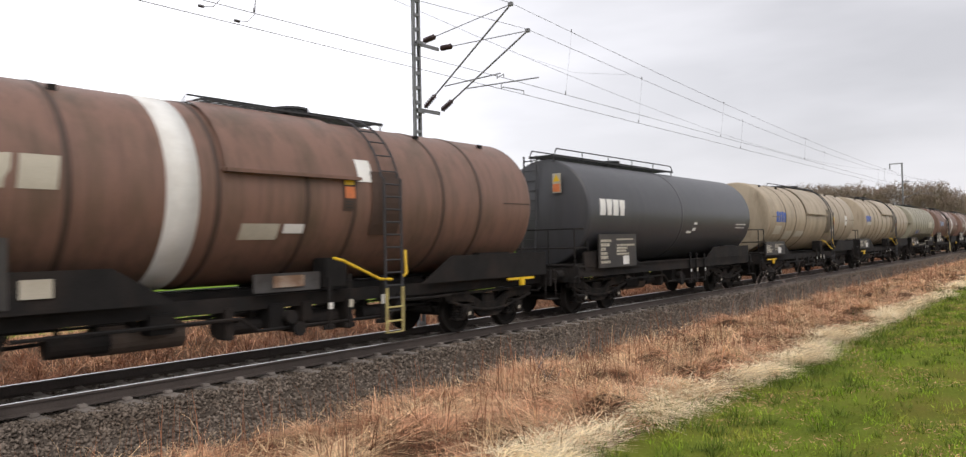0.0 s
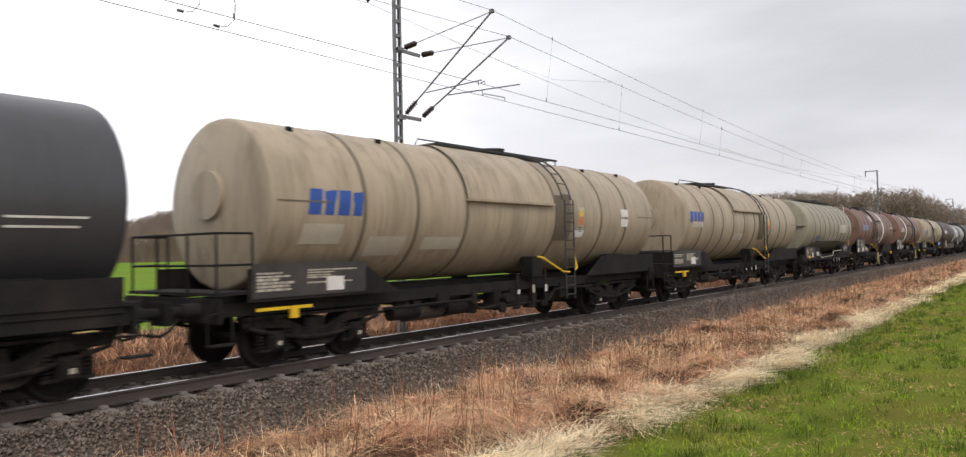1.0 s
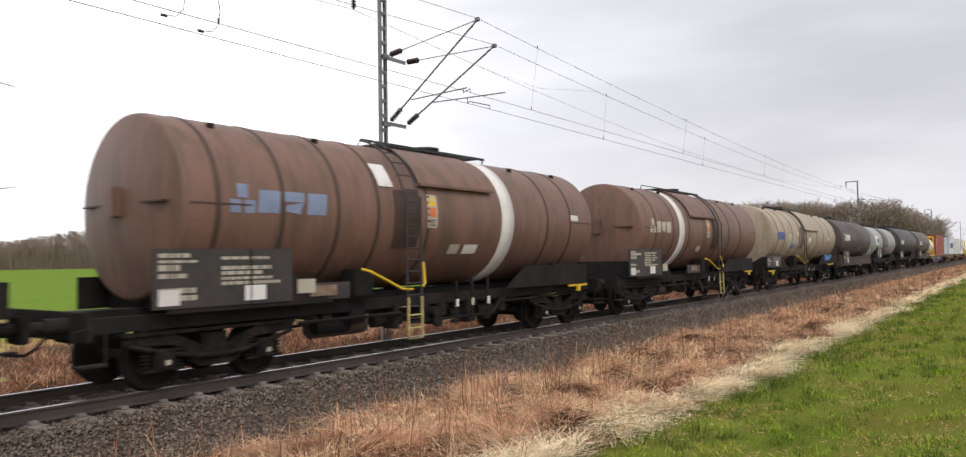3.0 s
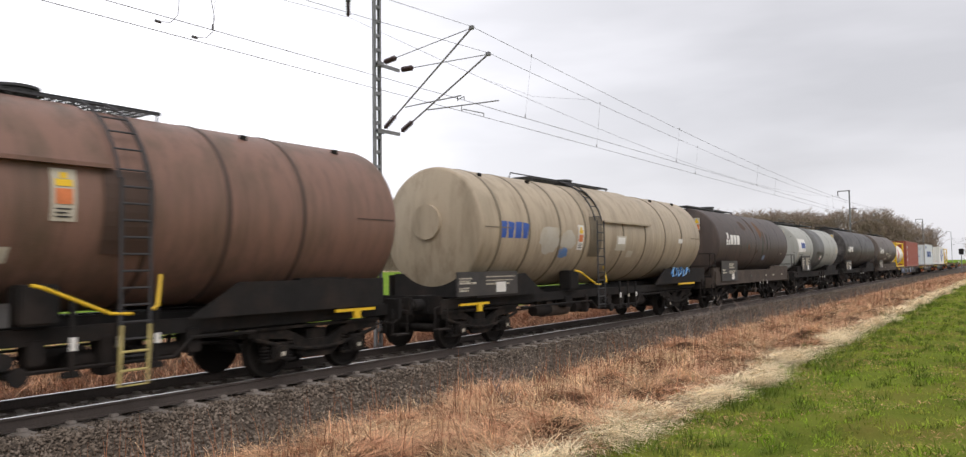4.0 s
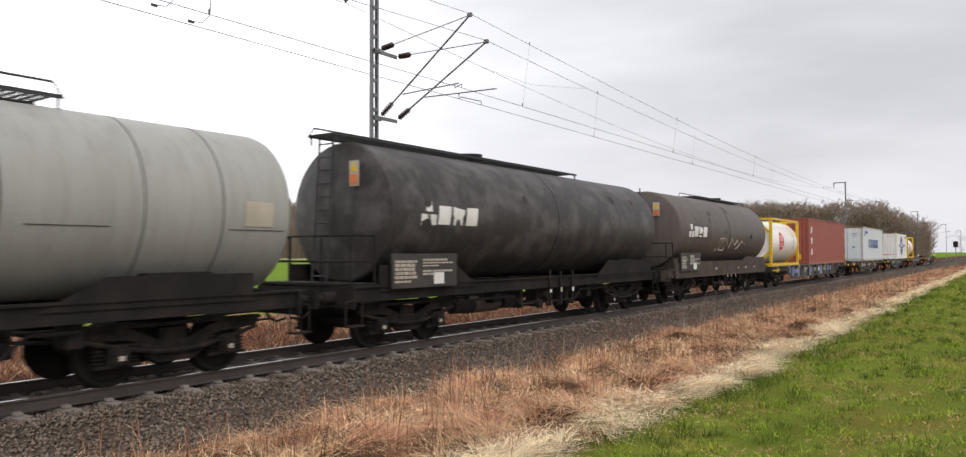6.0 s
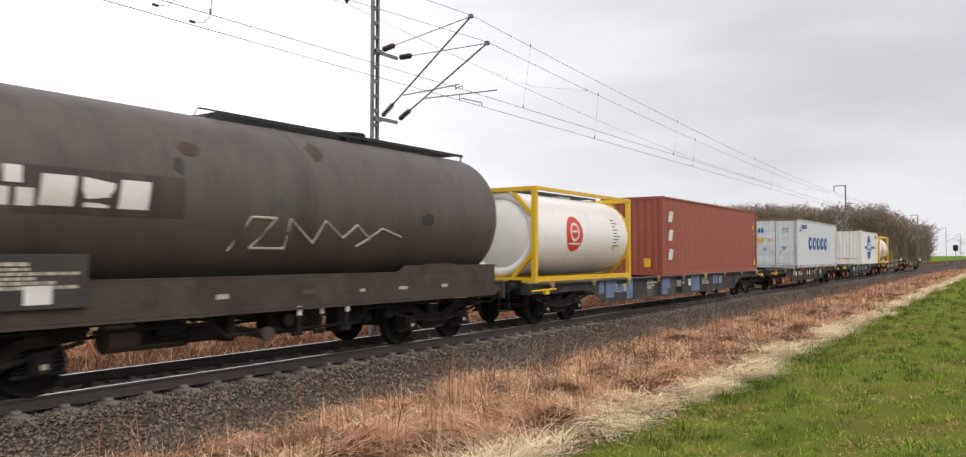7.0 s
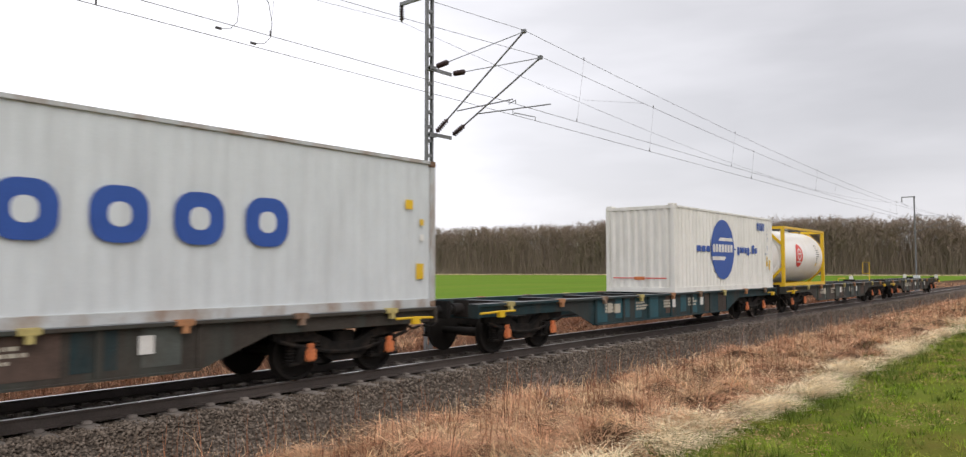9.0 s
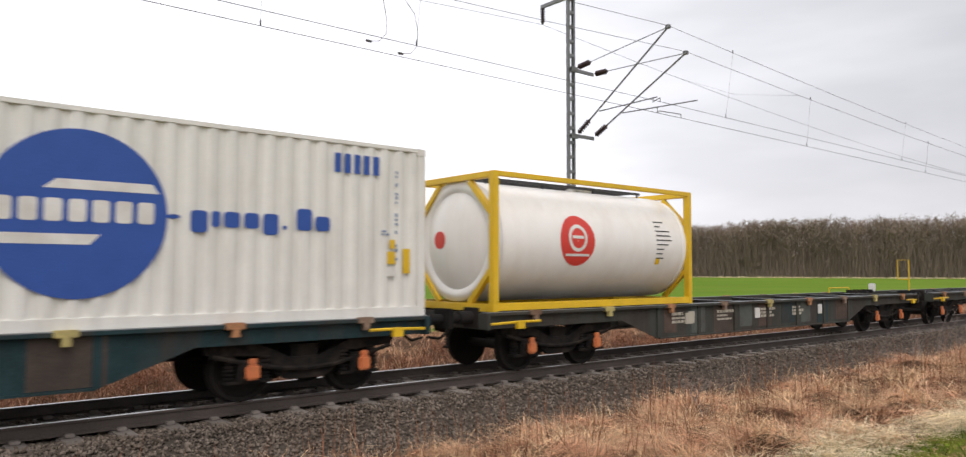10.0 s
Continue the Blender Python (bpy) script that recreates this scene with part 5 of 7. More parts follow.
for k, (a, z, w, h, m) in enumerate(((132.35, 3.4, 0.75, 1.1, "rust_faint"), (132.6, 2.75, 0.3, 1.3, "patch_grey"), (132.9, 3.1, 0.25, 0.9, "patch_brown"), (131.3, 3.6, 0.5, 0.9, "patch_brown"), (130.0, 2.62, 0.3, 0.3, "patch_grey"), (130.35, 2.55, 0.4, 0.35, "rust_faint"),
                                     (131.6, 2.4, 0.5, 0.2, "patch_brown"), (132.7, 2.2, 0.16, 0.9, "patch_grey"), (133.4, 2.9, 0.18, 1.2, "frame_grey"), (130.0, 3.55, 0.9, 0.6, "patch_brown"), (136.2, 2.3, 0.3, 0.12, "cream"))):
    blotch(shell, mid, a, z, w, h, 70 + k, m, 2.74, 1.46)
for a in (127.4, 129.2, 130.7, 134.0, 135.6):
    part("weld_seam", turned(bmesh.new(), [(a - mid - 0.02, 1.46), (a - mid - 0.012, 1.465), (a - mid + 0.012, 1.465), (a - mid + 0.02, 1.46)], 2.74, 72), M["tank_sooty"], shell, smooth=True)
part("weld_line", tank_patch(bmesh.new(), 126.25 - mid, 127.3 - mid, 2.73, 2.75, 2.74, 1.46, 0.006), M["tank_sooty"], shell)
part("graffiti_spot", tank_patch(bmesh.new(), 132.9 - mid, 133.3 - mid, 2.0, 2.2, 2.74, 1.46, 0.01), M["paleblue"], shell)
# grey with dark middle
wg, shell, mid = tank_wagon("light grey tank wagon with dark middle section and railed roof walkway", 138.3, 152.4, 140.1, 151.5, "tank_grey", 1.4, 2.63, (141.1, 149.6), (), style="solebar", end_ladder=True,
                            walk_x=(139.8, 143.8), walk_rail=2, platform=True, bands=((145.45, 3.15, "tank_midgrey"),))
walkway(wg, 144.8 - mid, 148.2 - mid, 4.12, 2)
part("owner_panel", tank_patch(bmesh.new(), 140.15 - mid, 141.87 - mid, 2.42, 3.16, 2.63, 1.4, 0.012), M["white"], shell)
word(shell, mid, 140.83, 141.8, 2.63, 2.96, 4, "blue", 2.63, 1.415)
data_panel(wg, mid, 140.6, 142.7, 1.35, 2.2, 41, y=-1.45)
end_warning(wg, mid, 140.1, 2.63, 1.4)
bm = bmesh.new()
box(bm, 145.0 - mid, 146.8 - mid, -1.5, -1.36, 2.42, 2.45)
part("drip_lip", bm, M["tank_midgrey"], shell)
sign = part("hazard_board", tank_patch(bmesh.new(), 145.92 - mid, 146.3 - mid, 1.98, 2.24, 2.63, 1.41, 0.012), M["white"], shell, "small white hazard sign with a red mark")
part("hazard_label", tank_patch(bmesh.new(), 145.98 - mid, 146.2 - mid, 2.03, 2.1, 2.63, 1.41, 0.016), M["red"], sign, "red mark")
for a, b in ((140.2, 141.3), (147.3, 148.4), (150.3, 151.4)):
    part("weld_line", tank_patch(bmesh.new(), a - mid, b - mid, 2.28, 2.295, 2.63, 1.4, 0.012), M["frame_grey"], shell)
for a in (143.2, 148.9, 150.2):
    part("weld_seam", turned(bmesh.new(), [(a - mid - 0.015, 1.4), (a - mid - 0.01, 1.404), (a - mid + 0.01, 1.404), (a - mid + 0.015, 1.4)], 2.63, 72), M["patch_grey"], shell, smooth=True)
part("data_patch", tank_patch(bmesh.new(), 150.6 - mid, 151.15 - mid, 2.35, 2.75, 2.63, 1.4, 0.012), M["cream"], shell, "pale data patch")
bm = bmesh.new()
for u in range(8):
    a = u * math.pi / 4 + 0.2
    rod(bm, (140.1 - mid - 0.235, 0.15 * math.cos(a), 2.63 + 0.15 * math.sin(a)), (140.1 - mid - 0.06, 1.3 * math.cos(a), 2.63 + 1.3 * math.sin(a)), 0.008, 5)
part("end_seams", bm, M["frame_dark"], shell)

# two blackish wagons
for (s0, s1, r0, r1, piv, wx, lg, seed) in ((152.4, 168.2, 154.1, 167.3, None, (153.5, 163.7), (155.45, 156.95), 51), (168.2, 182.6, 169.9, 181.5, (170.6, 179.7), (174.6, 181.6), (171.25, 172.8), 61)):
    wg, shell, mid = tank_wagon("blackened tank wagon with white owner mark and weathered paint" if seed == 51 else "black-brown tank wagon with scratched graffiti and white owner mark", s0, s1, r0, r1, "tank_sooty" if seed == 51 else "tank_umber", 1.48, 2.77, piv, ((s0 + s1) / 2 + 0.4,), style="solebar", end_ladder=True,
                                walk_x=wx, walk_rail=1, platform=True, skirt1=(s1 - 4.2, s1 - 1.0), frame_mat="frame_brown" if seed == 61 else "frame_dark")
    word(shell, mid, lg[0], lg[1], 2.52, 2.92, 3, "white", 2.77, 1.48, True)
    data_panel(wg, mid, s0 + 1.6, s0 + 3.7, 1.2, 1.9, seed, y=-1.47)
    end_warning(wg, mid, r0, 2.77, 1.48)
    for k in range(9 if seed == 51 else 5):
        lot = random.Random(seed * 10 + k)
        blotch(shell, mid, r0 + 0.8 + (r1 - r0 - 1.6) * lot.random(), 2.3 + 1.5 * lot.random(), lot.uniform(0.15, 0.6), lot.uniform(0.12, 0.5), seed + k, lot.choice(("patch_grey", "patch_brown", "frame_grey")), 2.77, 1.48)
    part("weld_line", tank_patch(bmesh.new(), r0 + 0.05 - mid, r0 + 1.2 - mid, 2.76, 2.78, 2.77, 1.48, 0.006), M["black_coat"], shell)
    if seed == 61:
        side_plate(wg, mid, s0 + 1.2, s1 - 1.1, 1.0, 1.52, "frame_brown")
        part("dark_field", tank_patch(bmesh.new(), 170.95 - mid, 173.3 - mid, 2.42, 3.02, 2.77, 1.48, 0.005), M["tank_dark"], shell, "freshly blackened field round the owner mark")
        bm = bmesh.new()
        zig = [(174.2, 1.95), (174.5, 2.5), (175.0, 2.5), (174.6, 2.0), (175.3, 2.0), (175.3, 2.5), (175.9, 2.1), (176.1, 2.5), (176.6, 2.2), (176.9, 2.45), (177.3, 2.2), (177.0, 2.05), (177.6, 2.4), (178.2, 2.25)]
        for (a, c), (b, d) in zip(zig, zig[1:]):
            def on(x, z):
                return Vector((x - mid, -1.485 * math.cos(math.asin((z - 2.77) / 1.485)), z))
            rod(bm, on(a, c), on(b, d), 0.022, 5)
        part("graffiti_scribble", bm, M["cream"], shell, "thin pale graffiti scribble")


# ---- container flats ----
def flat_wagon(label, s0, s1, mat, deep=(4.4, 5.6), z_low=0.42, orange_boxes=True, stub=None, end_lamps=False):
    L, mid = s1 - s0, (s0 + s1) / 2
    half = L / 2
    wg = thing("container_wagon", label, "flat wagon", "wagons of the freight train", pose(mid, TRACK_Y, 0))
    h0 = half - 0.62
    for s in (-1, 1):
        bm = bmesh.new()
        o = [(-h0, 0.86), (-half + deep[0], 0.86), (-half + deep[1], z_low), (half - deep[1], z_low), (half - deep[0], 0.86), (h0, 0.86), (h0, 1.13), (-h0, 1.13)]
        prism(bm, o, s * 1.2 - 0.012, s * 1.2 + 0.012)
        part("side_sill", bm, M[mat], wg)
        bm = bmesh.new()
        box(bm, -h0, h0, s * 1.2 - 0.02 - 0.09 * (s < 0), s * 1.2 + 0.02 + 0.09 * (s > 0), 1.10, 1.15)
        prism(bm, [(-half + deep[1], z_low), (half - deep[1], z_low), (half - deep[1], z_low + 0.03), (-half + deep[1], z_low + 0.03)], s * 1.2 - 0.08, s * 1.2 + 0.08)
        part("sill_flange", bm, M[mat], wg)
        part("sill_top", box(bmesh.new(), -h0, h0, s * 1.2 - 0.03 - 0.08 * (s < 0), s * 1.2 + 0.03 + 0.08 * (s > 0), 1.151, 1.157), M["sill_top"], wg, "pale top of the side sill")
        for k in range(7):
            x = -half + deep[1] + (L - 2 * deep[1]) * k / 6
            part("stiffener", box(bmesh.new(), x - 0.05, x + 0.05, s * 1.2 - 0.05, s * 1.2 + 0.05, z_low + 0.03, 1.1), M[mat], wg)
    for k in range(9):
        x = -h0 + 0.3 + (2 * h0 - 0.6) * k / 8
        part("cross_member", box(bmesh.new(), x - 0.09, x + 0.09, -1.19, 1.19, 0.96, 1.10), M["frame_dark"], wg)
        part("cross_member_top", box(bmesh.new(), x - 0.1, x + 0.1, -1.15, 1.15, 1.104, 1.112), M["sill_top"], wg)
    part("centre_beam", box(bmesh.new(), -h0, h0, -0.16, 0.16, 0.8, 1.08), M["frame_dark"], wg)
    for e in (-1, 1):
        bm = bmesh.new()
        box(bm, e * h0 - 0.08 * (e > 0), e * h0 + 0.08 * (e < 0), -1.35, 1.35, 0.85, 1.14, 0.015)
        part("headstock", bm, M[mat], wg)
        bm = bmesh.new()
        pipe(bm, [(e * (h0 - 0.1), -1.3, 0.95), (e * (h0 - 0.7), -1.42, 0.98), (e * (h0 - 1.2), -1.42, 0.98)], 0.025, 6)
        box(bm, e * (h0 - 0.7) - 0.09, e * (h0 - 0.7) + 0.09, -1.46, -1.38, 0.86, 1.0)
        part("brake_handle", bm, M["yellow"], wg, "yellow brake handle")
    piv = (-half + 2.7, half - 2.7)
    for p in piv:
        bg = bogie(wg, p)
        if orange_boxes:
            for ax in (-0.9, 0.9):
                bm = bmesh.new()
                box(bm, ax - 0.1, ax + 0.1, -1.27, -1.18, 0.36, 0.58, 0.03)
                box(bm, ax - 0.06, ax + 0.06, -1.25, -1.18, 0.58, 0.66, 0.015)
                part("axle_cap", bm, M["orange"], bg, "faded orange axle box cover")
    buffers(wg, half, M[mat])
    # folding spigots and patches
    for k in range(9):
        x = -h0 + 1.2 + (2 * h0 - 2.4) * k / 8
        for s in (-1, 1):
            bm = bmesh.new()
            box(bm, x - 0.14, x + 0.14, s * 1.27 - 0.06, s * 1.27 + 0.06, 1.08, 1.175, 0.012)
            box(bm, x - 0.05, x + 0.05, s * 1.3 - 0.04, s * 1.3 + 0.04, 0.98, 1.1)
            part("container_spigot", bm, M[("rust", "spigot", "rust_orange")[(k + seed_of(s0)) % 3]], wg)
    rnd = random.Random(int(s0) * 3)
    fields = {"frame_teal": ("patch_teal", "patch_brown", "frame_dark", "patch_teal", "frame_brown"), "frame_grey": ("patch_grey", "frame_dark", "frame_blue", "frame_brown")}.get(mat, ("patch_grey", "patch_brown", "frame_brown", "patch_grey", "frame_teal"))
    for k in range(9):   # repaired and grimy fields of paint between the stiffeners
        x = -half + deep[1] + (L - 2 * deep[1]) * (k + rnd.uniform(0.02, 0.25)) / 9
        w = rnd.uniform(0.4, 0.95)
        z = rnd.uniform(z_low + 0.03, z_low + 0.14)
        part("paint_field", box(bmesh.new(), x, x + w, -1.2175, -1.21, z, 1.08), M[rnd.choice(fields)], wg)
    for k in range(3):
        x = -half + deep[1] + (L - 2 * deep[1]) * (k + rnd.uniform(0.2, 0.7)) / 3
        part("label_plate", box(bmesh.new(), x, x + 0.22, -1.235, -1.2, 0.72, 0.98, 0.006), M["white" if k else "cream"], wg, "small pale plate on the sill")
    part("label_plate", box(bmesh.new(), -half + deep[1] + 1.0, -half + deep[1] + 1.3, -1.24, -1.2, 0.7, 0.95, 0.006), M["cream" if orange_boxes else "frame_blue"], wg)
    for k in range(4):
        x = -half + deep[1] + 0.5 + (L - 2 * deep[1] - 2) * k / 4
        writing(wg, x, x + 0.9, 0.72, 0.98, -1.222, M["cream"], 3, int(s0) + k)
    bm = bmesh.new()
    rod(bm, (-1.2, 0.3, 0.72), (0.2, 0.3, 0.72), 0.2, 14)
    pipe(bm, [(piv[0] + 1.2, -0.2, 0.6), (-1.6, -0.2, 0.7), (2.2, -0.2, 0.7), (piv[1] - 1.2, -0.2, 0.6)], 0.03, 6)
    part("brake_rigging", bm, M["frame_dark"], wg)
    WAGONS.append((wg, mid))
    return wg, mid


def seed_of(s):
    return int(s) % 3


F = []
F.append(flat_wagon("long grey-brown container flat wagon with blue paint remains", 182.6, 206.1, "frame_grey", (4.2, 5.2), 0.44, False))
F.append(flat_wagon("grimy brown-teal container flat wagon with orange axle caps", 206.1, 226.0, "frame_moss"))
F.append(flat_wagon("dirty teal container flat wagon with orange axle caps", 226.0, 246.2, "frame_teal"))
F.append(flat_wagon("dark grey-green container flat wagon, half empty", 246.2, 266.5, "frame_moss"))
F.append(flat_wagon("empty dark container flat wagon at the train's end", 266.5, 286.7, "frame_moss"))
for k, (a, y) in enumerate(((268.2, 1.15), (286.0, 1.15), (286.0, -1.15))):
    wgx, midx = F[4]
    part("tail_marker", box(bmesh.new(), a - midx - 0.06, a - midx + 0.06, y - 0.12, y + 0.12, 1.15, 1.45, 0.03), M["white"], wgx, "white tail marker lamp")
wgx, midx = F[4]
part("yellow_handrail", pipe(bmesh.new(), [(269.6 - midx, 0.35, 1.1), (269.6 - midx, 0.35, 2.35), (269.6 - midx, 0.75, 2.35), (269.6 - midx, 0.75, 1.6), (269.6 - midx, 0.35, 1.6)], 0.025, 6), M["yellow"], wgx, "yellow tubular handrail")
wgx, midx = F[3]
part("yellow_handrail", pipe(bmesh.new(), [(264.4 - midx, 1.0, 1.15), (264.4 - midx, 1.0, 1.32), (265.9 - midx, 1.0, 1.32), (265.9 - midx, 1.0, 1.15)], 0.022, 6), M["yellow"], wgx, "low yellow handrail")
wg, mid = F[0]
for a, b, z0, z1 in ((187.4, 188.6, 0.72, 1.08), (189.4, 189.9, 0.66, 1.06), (198.0, 199.2, 0.7, 1.05), (192.6, 193.2, 0.7, 1.05)):
    bm = bmesh.new()
    box(bm, a - mid, b - mid, -1.226, -1.21, z0, z1)
    part("blue_paint_patch", bm, M["frame_blue"], wg, "blue paint left on the side sill")

CARGO = []


def corrugated(bm, x0, x1, y, z0, z1, out, pitch=0.28, depth=0.022):
    """A corrugated side sheet in the plane y, folded outwards by depth."""
    n = max(1, round((x1 - x0) / pitch))
    pts = []
    for i in range(n):
        a = x0 + (x1 - x0) * i / n
        w = (x1 - x0) / n
        pts += [(a, 0), (a + w * 0.25, 0), (a + w * 0.5, depth), (a + w * 0.75, depth)]
    pts.append((x1, 0))
    lo = [bm.verts.new((x, y + out * d, z0)) for x, d in pts]
    hi = [bm.verts.new((x, y + out * d, z1)) for x, d in pts]
    for i in range(len(pts) - 1):
        bm.faces.new((lo[i], lo[i + 1], hi[i + 1], hi[i]))
    return bm


def freight_container(label, s0, s1, H, mat, doors, frame_mat=None):
    L, mid = s1 - s0, (s0 + s1) / 2
    ct = thing("freight_container", label, "container", "containers on the train", pose(mid, TRACK_Y, 1.155))
    W, h = 1.219, L / 2
    fm = M[frame_mat or mat]
    for s in (-1, 1):
        bm = corrugated(bmesh.new(), -h + 0.12, h - 0.12, s * (W - 0.045), 0.15, H - 0.06, s, depth=0.036 if mat == "box_white" else 0.009 if mat == "box_grey" else 0.018)
        part("side_panel", bm, M[mat], ct)
        for z0, z1 in ((0.0, 0.16), (H - 0.07, H)):
            part("side_rail", box(bmesh.new(), -h + 0.1, h - 0.1, s * W - 0.06 * (s > 0), s * W + 0.06 * (s < 0), z0, z1, 0.008), fm, ct)
        for e in (-1, 1):
            bm = bmesh.new()
            box(bm, e * h - 0.15 * (e > 0), e * h + 0.15 * (e < 0), s * W - 0.13 * (s > 0), s * W + 0.13 * (s < 0), 0.118, H - 0.118, 0.01)
            part("corner_post", bm, fm, ct)
            for z in (0.0, H - 0.118):
                bm = bmesh.new()
                box(bm, e * (h + 0.004) - 0.178 * (e > 0), e * (h + 0.004) + 0.178 * (e < 0), s * (W + 0.004) - 0.162 * (s > 0), s * (W + 0.004) + 0.162 * (s < 0), z - 0.002, z + 0.12, 0.012)
                part("corner_casting", bm, M["rust"] if mat == "box_grey" else fm, ct)
    part("roof", box(bmesh.new(), -h + 0.05, h - 0.05, -W + 0.05, W - 0.05, H - 0.05, H - 0.015), M[mat], ct)
    part("floor", box(bmesh.new(), -h + 0.05, h - 0.05, -W + 0.05, W - 0.05, 0.05, 0.16), M["frame_dark"], ct)
    for e in (-1, 1):
        for z0, z1 in ((0.0, 0.16), (H - 0.11, H)):
            part("end_rail", box(bmesh.new(), e * h - 0.1 * (e > 0), e * h + 0.1 * (e < 0), -W + 0.1, W - 0.1, z0, z1, 0.008), M["rust"] if (mat == "box_grey" and z0 > 1) else fm, ct)
        if e == -1 and doors:
            part("door_gasket", box(bmesh.new(), -h + 0.035, -h + 0.07, -0.014, 0.014, 0.17, H - 0.12), M["frame_dark"], ct, "dark rubber gap between the doors")
            for s in (-1, 1):
                d = part("door", box(bmesh.new(), -h + 0.03, -h + 0.08, min(0.015 * s, s * (W - 0.14)), max(0.015 * s, s * (W - 0.14)), 0.17, H - 0.12, 0.01), M[mat], ct, "steel container door with lock bars")
                for k in range(5):
                    bm = bmesh.new()
                    z = 0.3 + k * (H - 0.5) / 5
                    box(bm, -h + 0.006, -h + 0.032, s * 0.1 if s > 0 else -W + 0.2, W - 0.2 if s > 0 else -0.1, z, z + (H - 0.5) / 5 - 0.12, 0.006)
                    part("door_panel", bm, M[mat], d)
                for yy in (0.28, 0.82):
                    bm = bmesh.new()
                    rod(bm, (-h - 0.015, s * yy, 0.14), (-h - 0.015, s * yy, H - 0.1), 0.022, 8)
                    for z in (0.3, 0.9, H * 0.6, H - 0.3):
                        box(bm, -h - 0.02, -h + 0.04, s * yy - 0.05, s * yy + 0.05, z, z + 0.06)
                    box(bm, -h - 0.03, -h - 0.01, s * yy - 0.25, s * yy, 1.0, 1.05)
                    part("lock_bar", bm, M["white"], d)
                for k, (yy, z, w, hh, m) in enumerate(((0.82, H - 0.8, 0.3, 0.26, "blue"), (0.85, H - 1.4, 0.34, 0.3, "yellow"), (0.3, H - 1.35, 0.26, 0.16, "yellow"), (0.6, H - 1.9, 0.2, 0.16, "paleblue")) if s > 0 else ((0.6, H - 0.6, 0.4, 0.05, "paleblue"), (0.6, H - 0.8, 0.3, 0.04, "paleblue"), (0.5, H - 1.8, 0.18, 0.16, "paleblue"))):
                    part("sticker", box(bmesh.new(), -h - 0.026, -h - 0.021, s * yy - w / 2, s * yy + w / 2, z, z + hh), M[m], d)
        else:
            bm = bmesh.new()
            n = 8
            pts = []
            for i in range(n):
                w = (2 * W - 0.26) / n
                a0 = -W + 0.13 + i * w
                pts += [(a0, 0), (a0 + w * 0.3, 0), (a0 + w * 0.5, 0.04), (a0 + w * 0.8, 0.04)]
            pts.append((W - 0.13, 0))
            lo = [bm.verts.new((e * (h - 0.05 + d), y, 0.15)) for y, d in pts]
            hi = [bm.verts.new((e * (h - 0.05 + d), y, H - 0.1)) for y, d in pts]
            for i in range(len(pts) - 1):
                bm.faces.new((lo[i], lo[i + 1], hi[i + 1], hi[i]))
            part("end_panel", bm, M[mat], ct)
    CARGO.append((ct, mid, 1.155))
    return ct, mid, h, W


def flat_mark(ct, name, outline, mat, y, label=""):
    """A painted shape on a container's side."""
    bm = bmesh.new()
    prism(bm, outline, y - 0.001, y + 0.002)
    return part(name, bm, M[mat], ct, label)


def rounded(x0, x1, z0, z1, r=0.1, n=5):
    pts = []
    for cx, cz, a in ((x1 - r, z0 + r, -90), (x1 - r, z1 - r, 0), (x0 + r, z1 - r, 90), (x0 + r, z0 + r, 180)):
        for i in range(n + 1):
            u = radians(a + 90 * i / n)
            pts.append((cx + r * math.cos(u), cz + r * math.sin(u)))
    return pts


def disc(cx, cz, r, n=48):
    return [(cx + r * math.cos(2 * math.pi * i / n), cz + r * math.sin(2 * math.pi * i / n)) for i in range(n)]


YS = -1.219 - 0.002
# oxide red
ct, mid, h, W = freight_container("oxide-red corrugated forty-foot container on a flat wagon", 192.5, 204.7, 2.87, "box_red", False)
for z in (1.95, 1.27, 0.57):
    flat_mark(ct, "letter_block", [(-5.55, z), (-5.2, z), (-5.1, z + 0.2), (-5.08, z + 0.4), (-5.4, z + 0.4), (-5.5, z + 0.25)], "white", YS, "worn white paint block")
for x, z, w, hh, m in ((h - 0.62, 0.28, 0.28, 0.26, "yellow"), (h - 0.75, 1.98, 0.2, 0.16, "yellow"), (h - 0.4, 1.7, 0.1, 0.12, "orange")):
    flat_mark(ct, "sticker", [(x, z), (x + w, z), (x + w, z + hh), (x, z + hh)], m, YS)
writing(ct, h - 0.62, h - 0.5, 0.9, 2.3, YS, M["cream"], 9, 4)
bm = bmesh.new()
box(bm, -h - 0.002, -h + 0.02, -0.75, -0.5, 0.3, 0.62)
part("sticker", bm, M["yellow"], ct)
# light grey, doors to the front
ct, mid, h, W = freight_container("light grey corrugated forty-foot container with doors and lock bars", 213.15, 225.45, 2.896, "box_grey", True, "box_worn")
for i in range(5):
    a = -2.86 + i * 1.17
    flat_mark(ct, "letter_block", rounded(a, a + 0.8, 1.1, 1.88, 0.3), "blue", YS, "blue rounded letter block")
    flat_mark(ct, "letter_counter", rounded(a + 0.24, a + 0.56, 1.32, 1.66, 0.14), "box_grey", YS - 0.004)
for i in range(4):
    a = -4.73 + i * 0.33
    flat_mark(ct, "letter_block", [(a, 2.34), (a + 0.26, 2.34), (a + 0.26, 2.58), (a, 2.58)], "blue", YS)
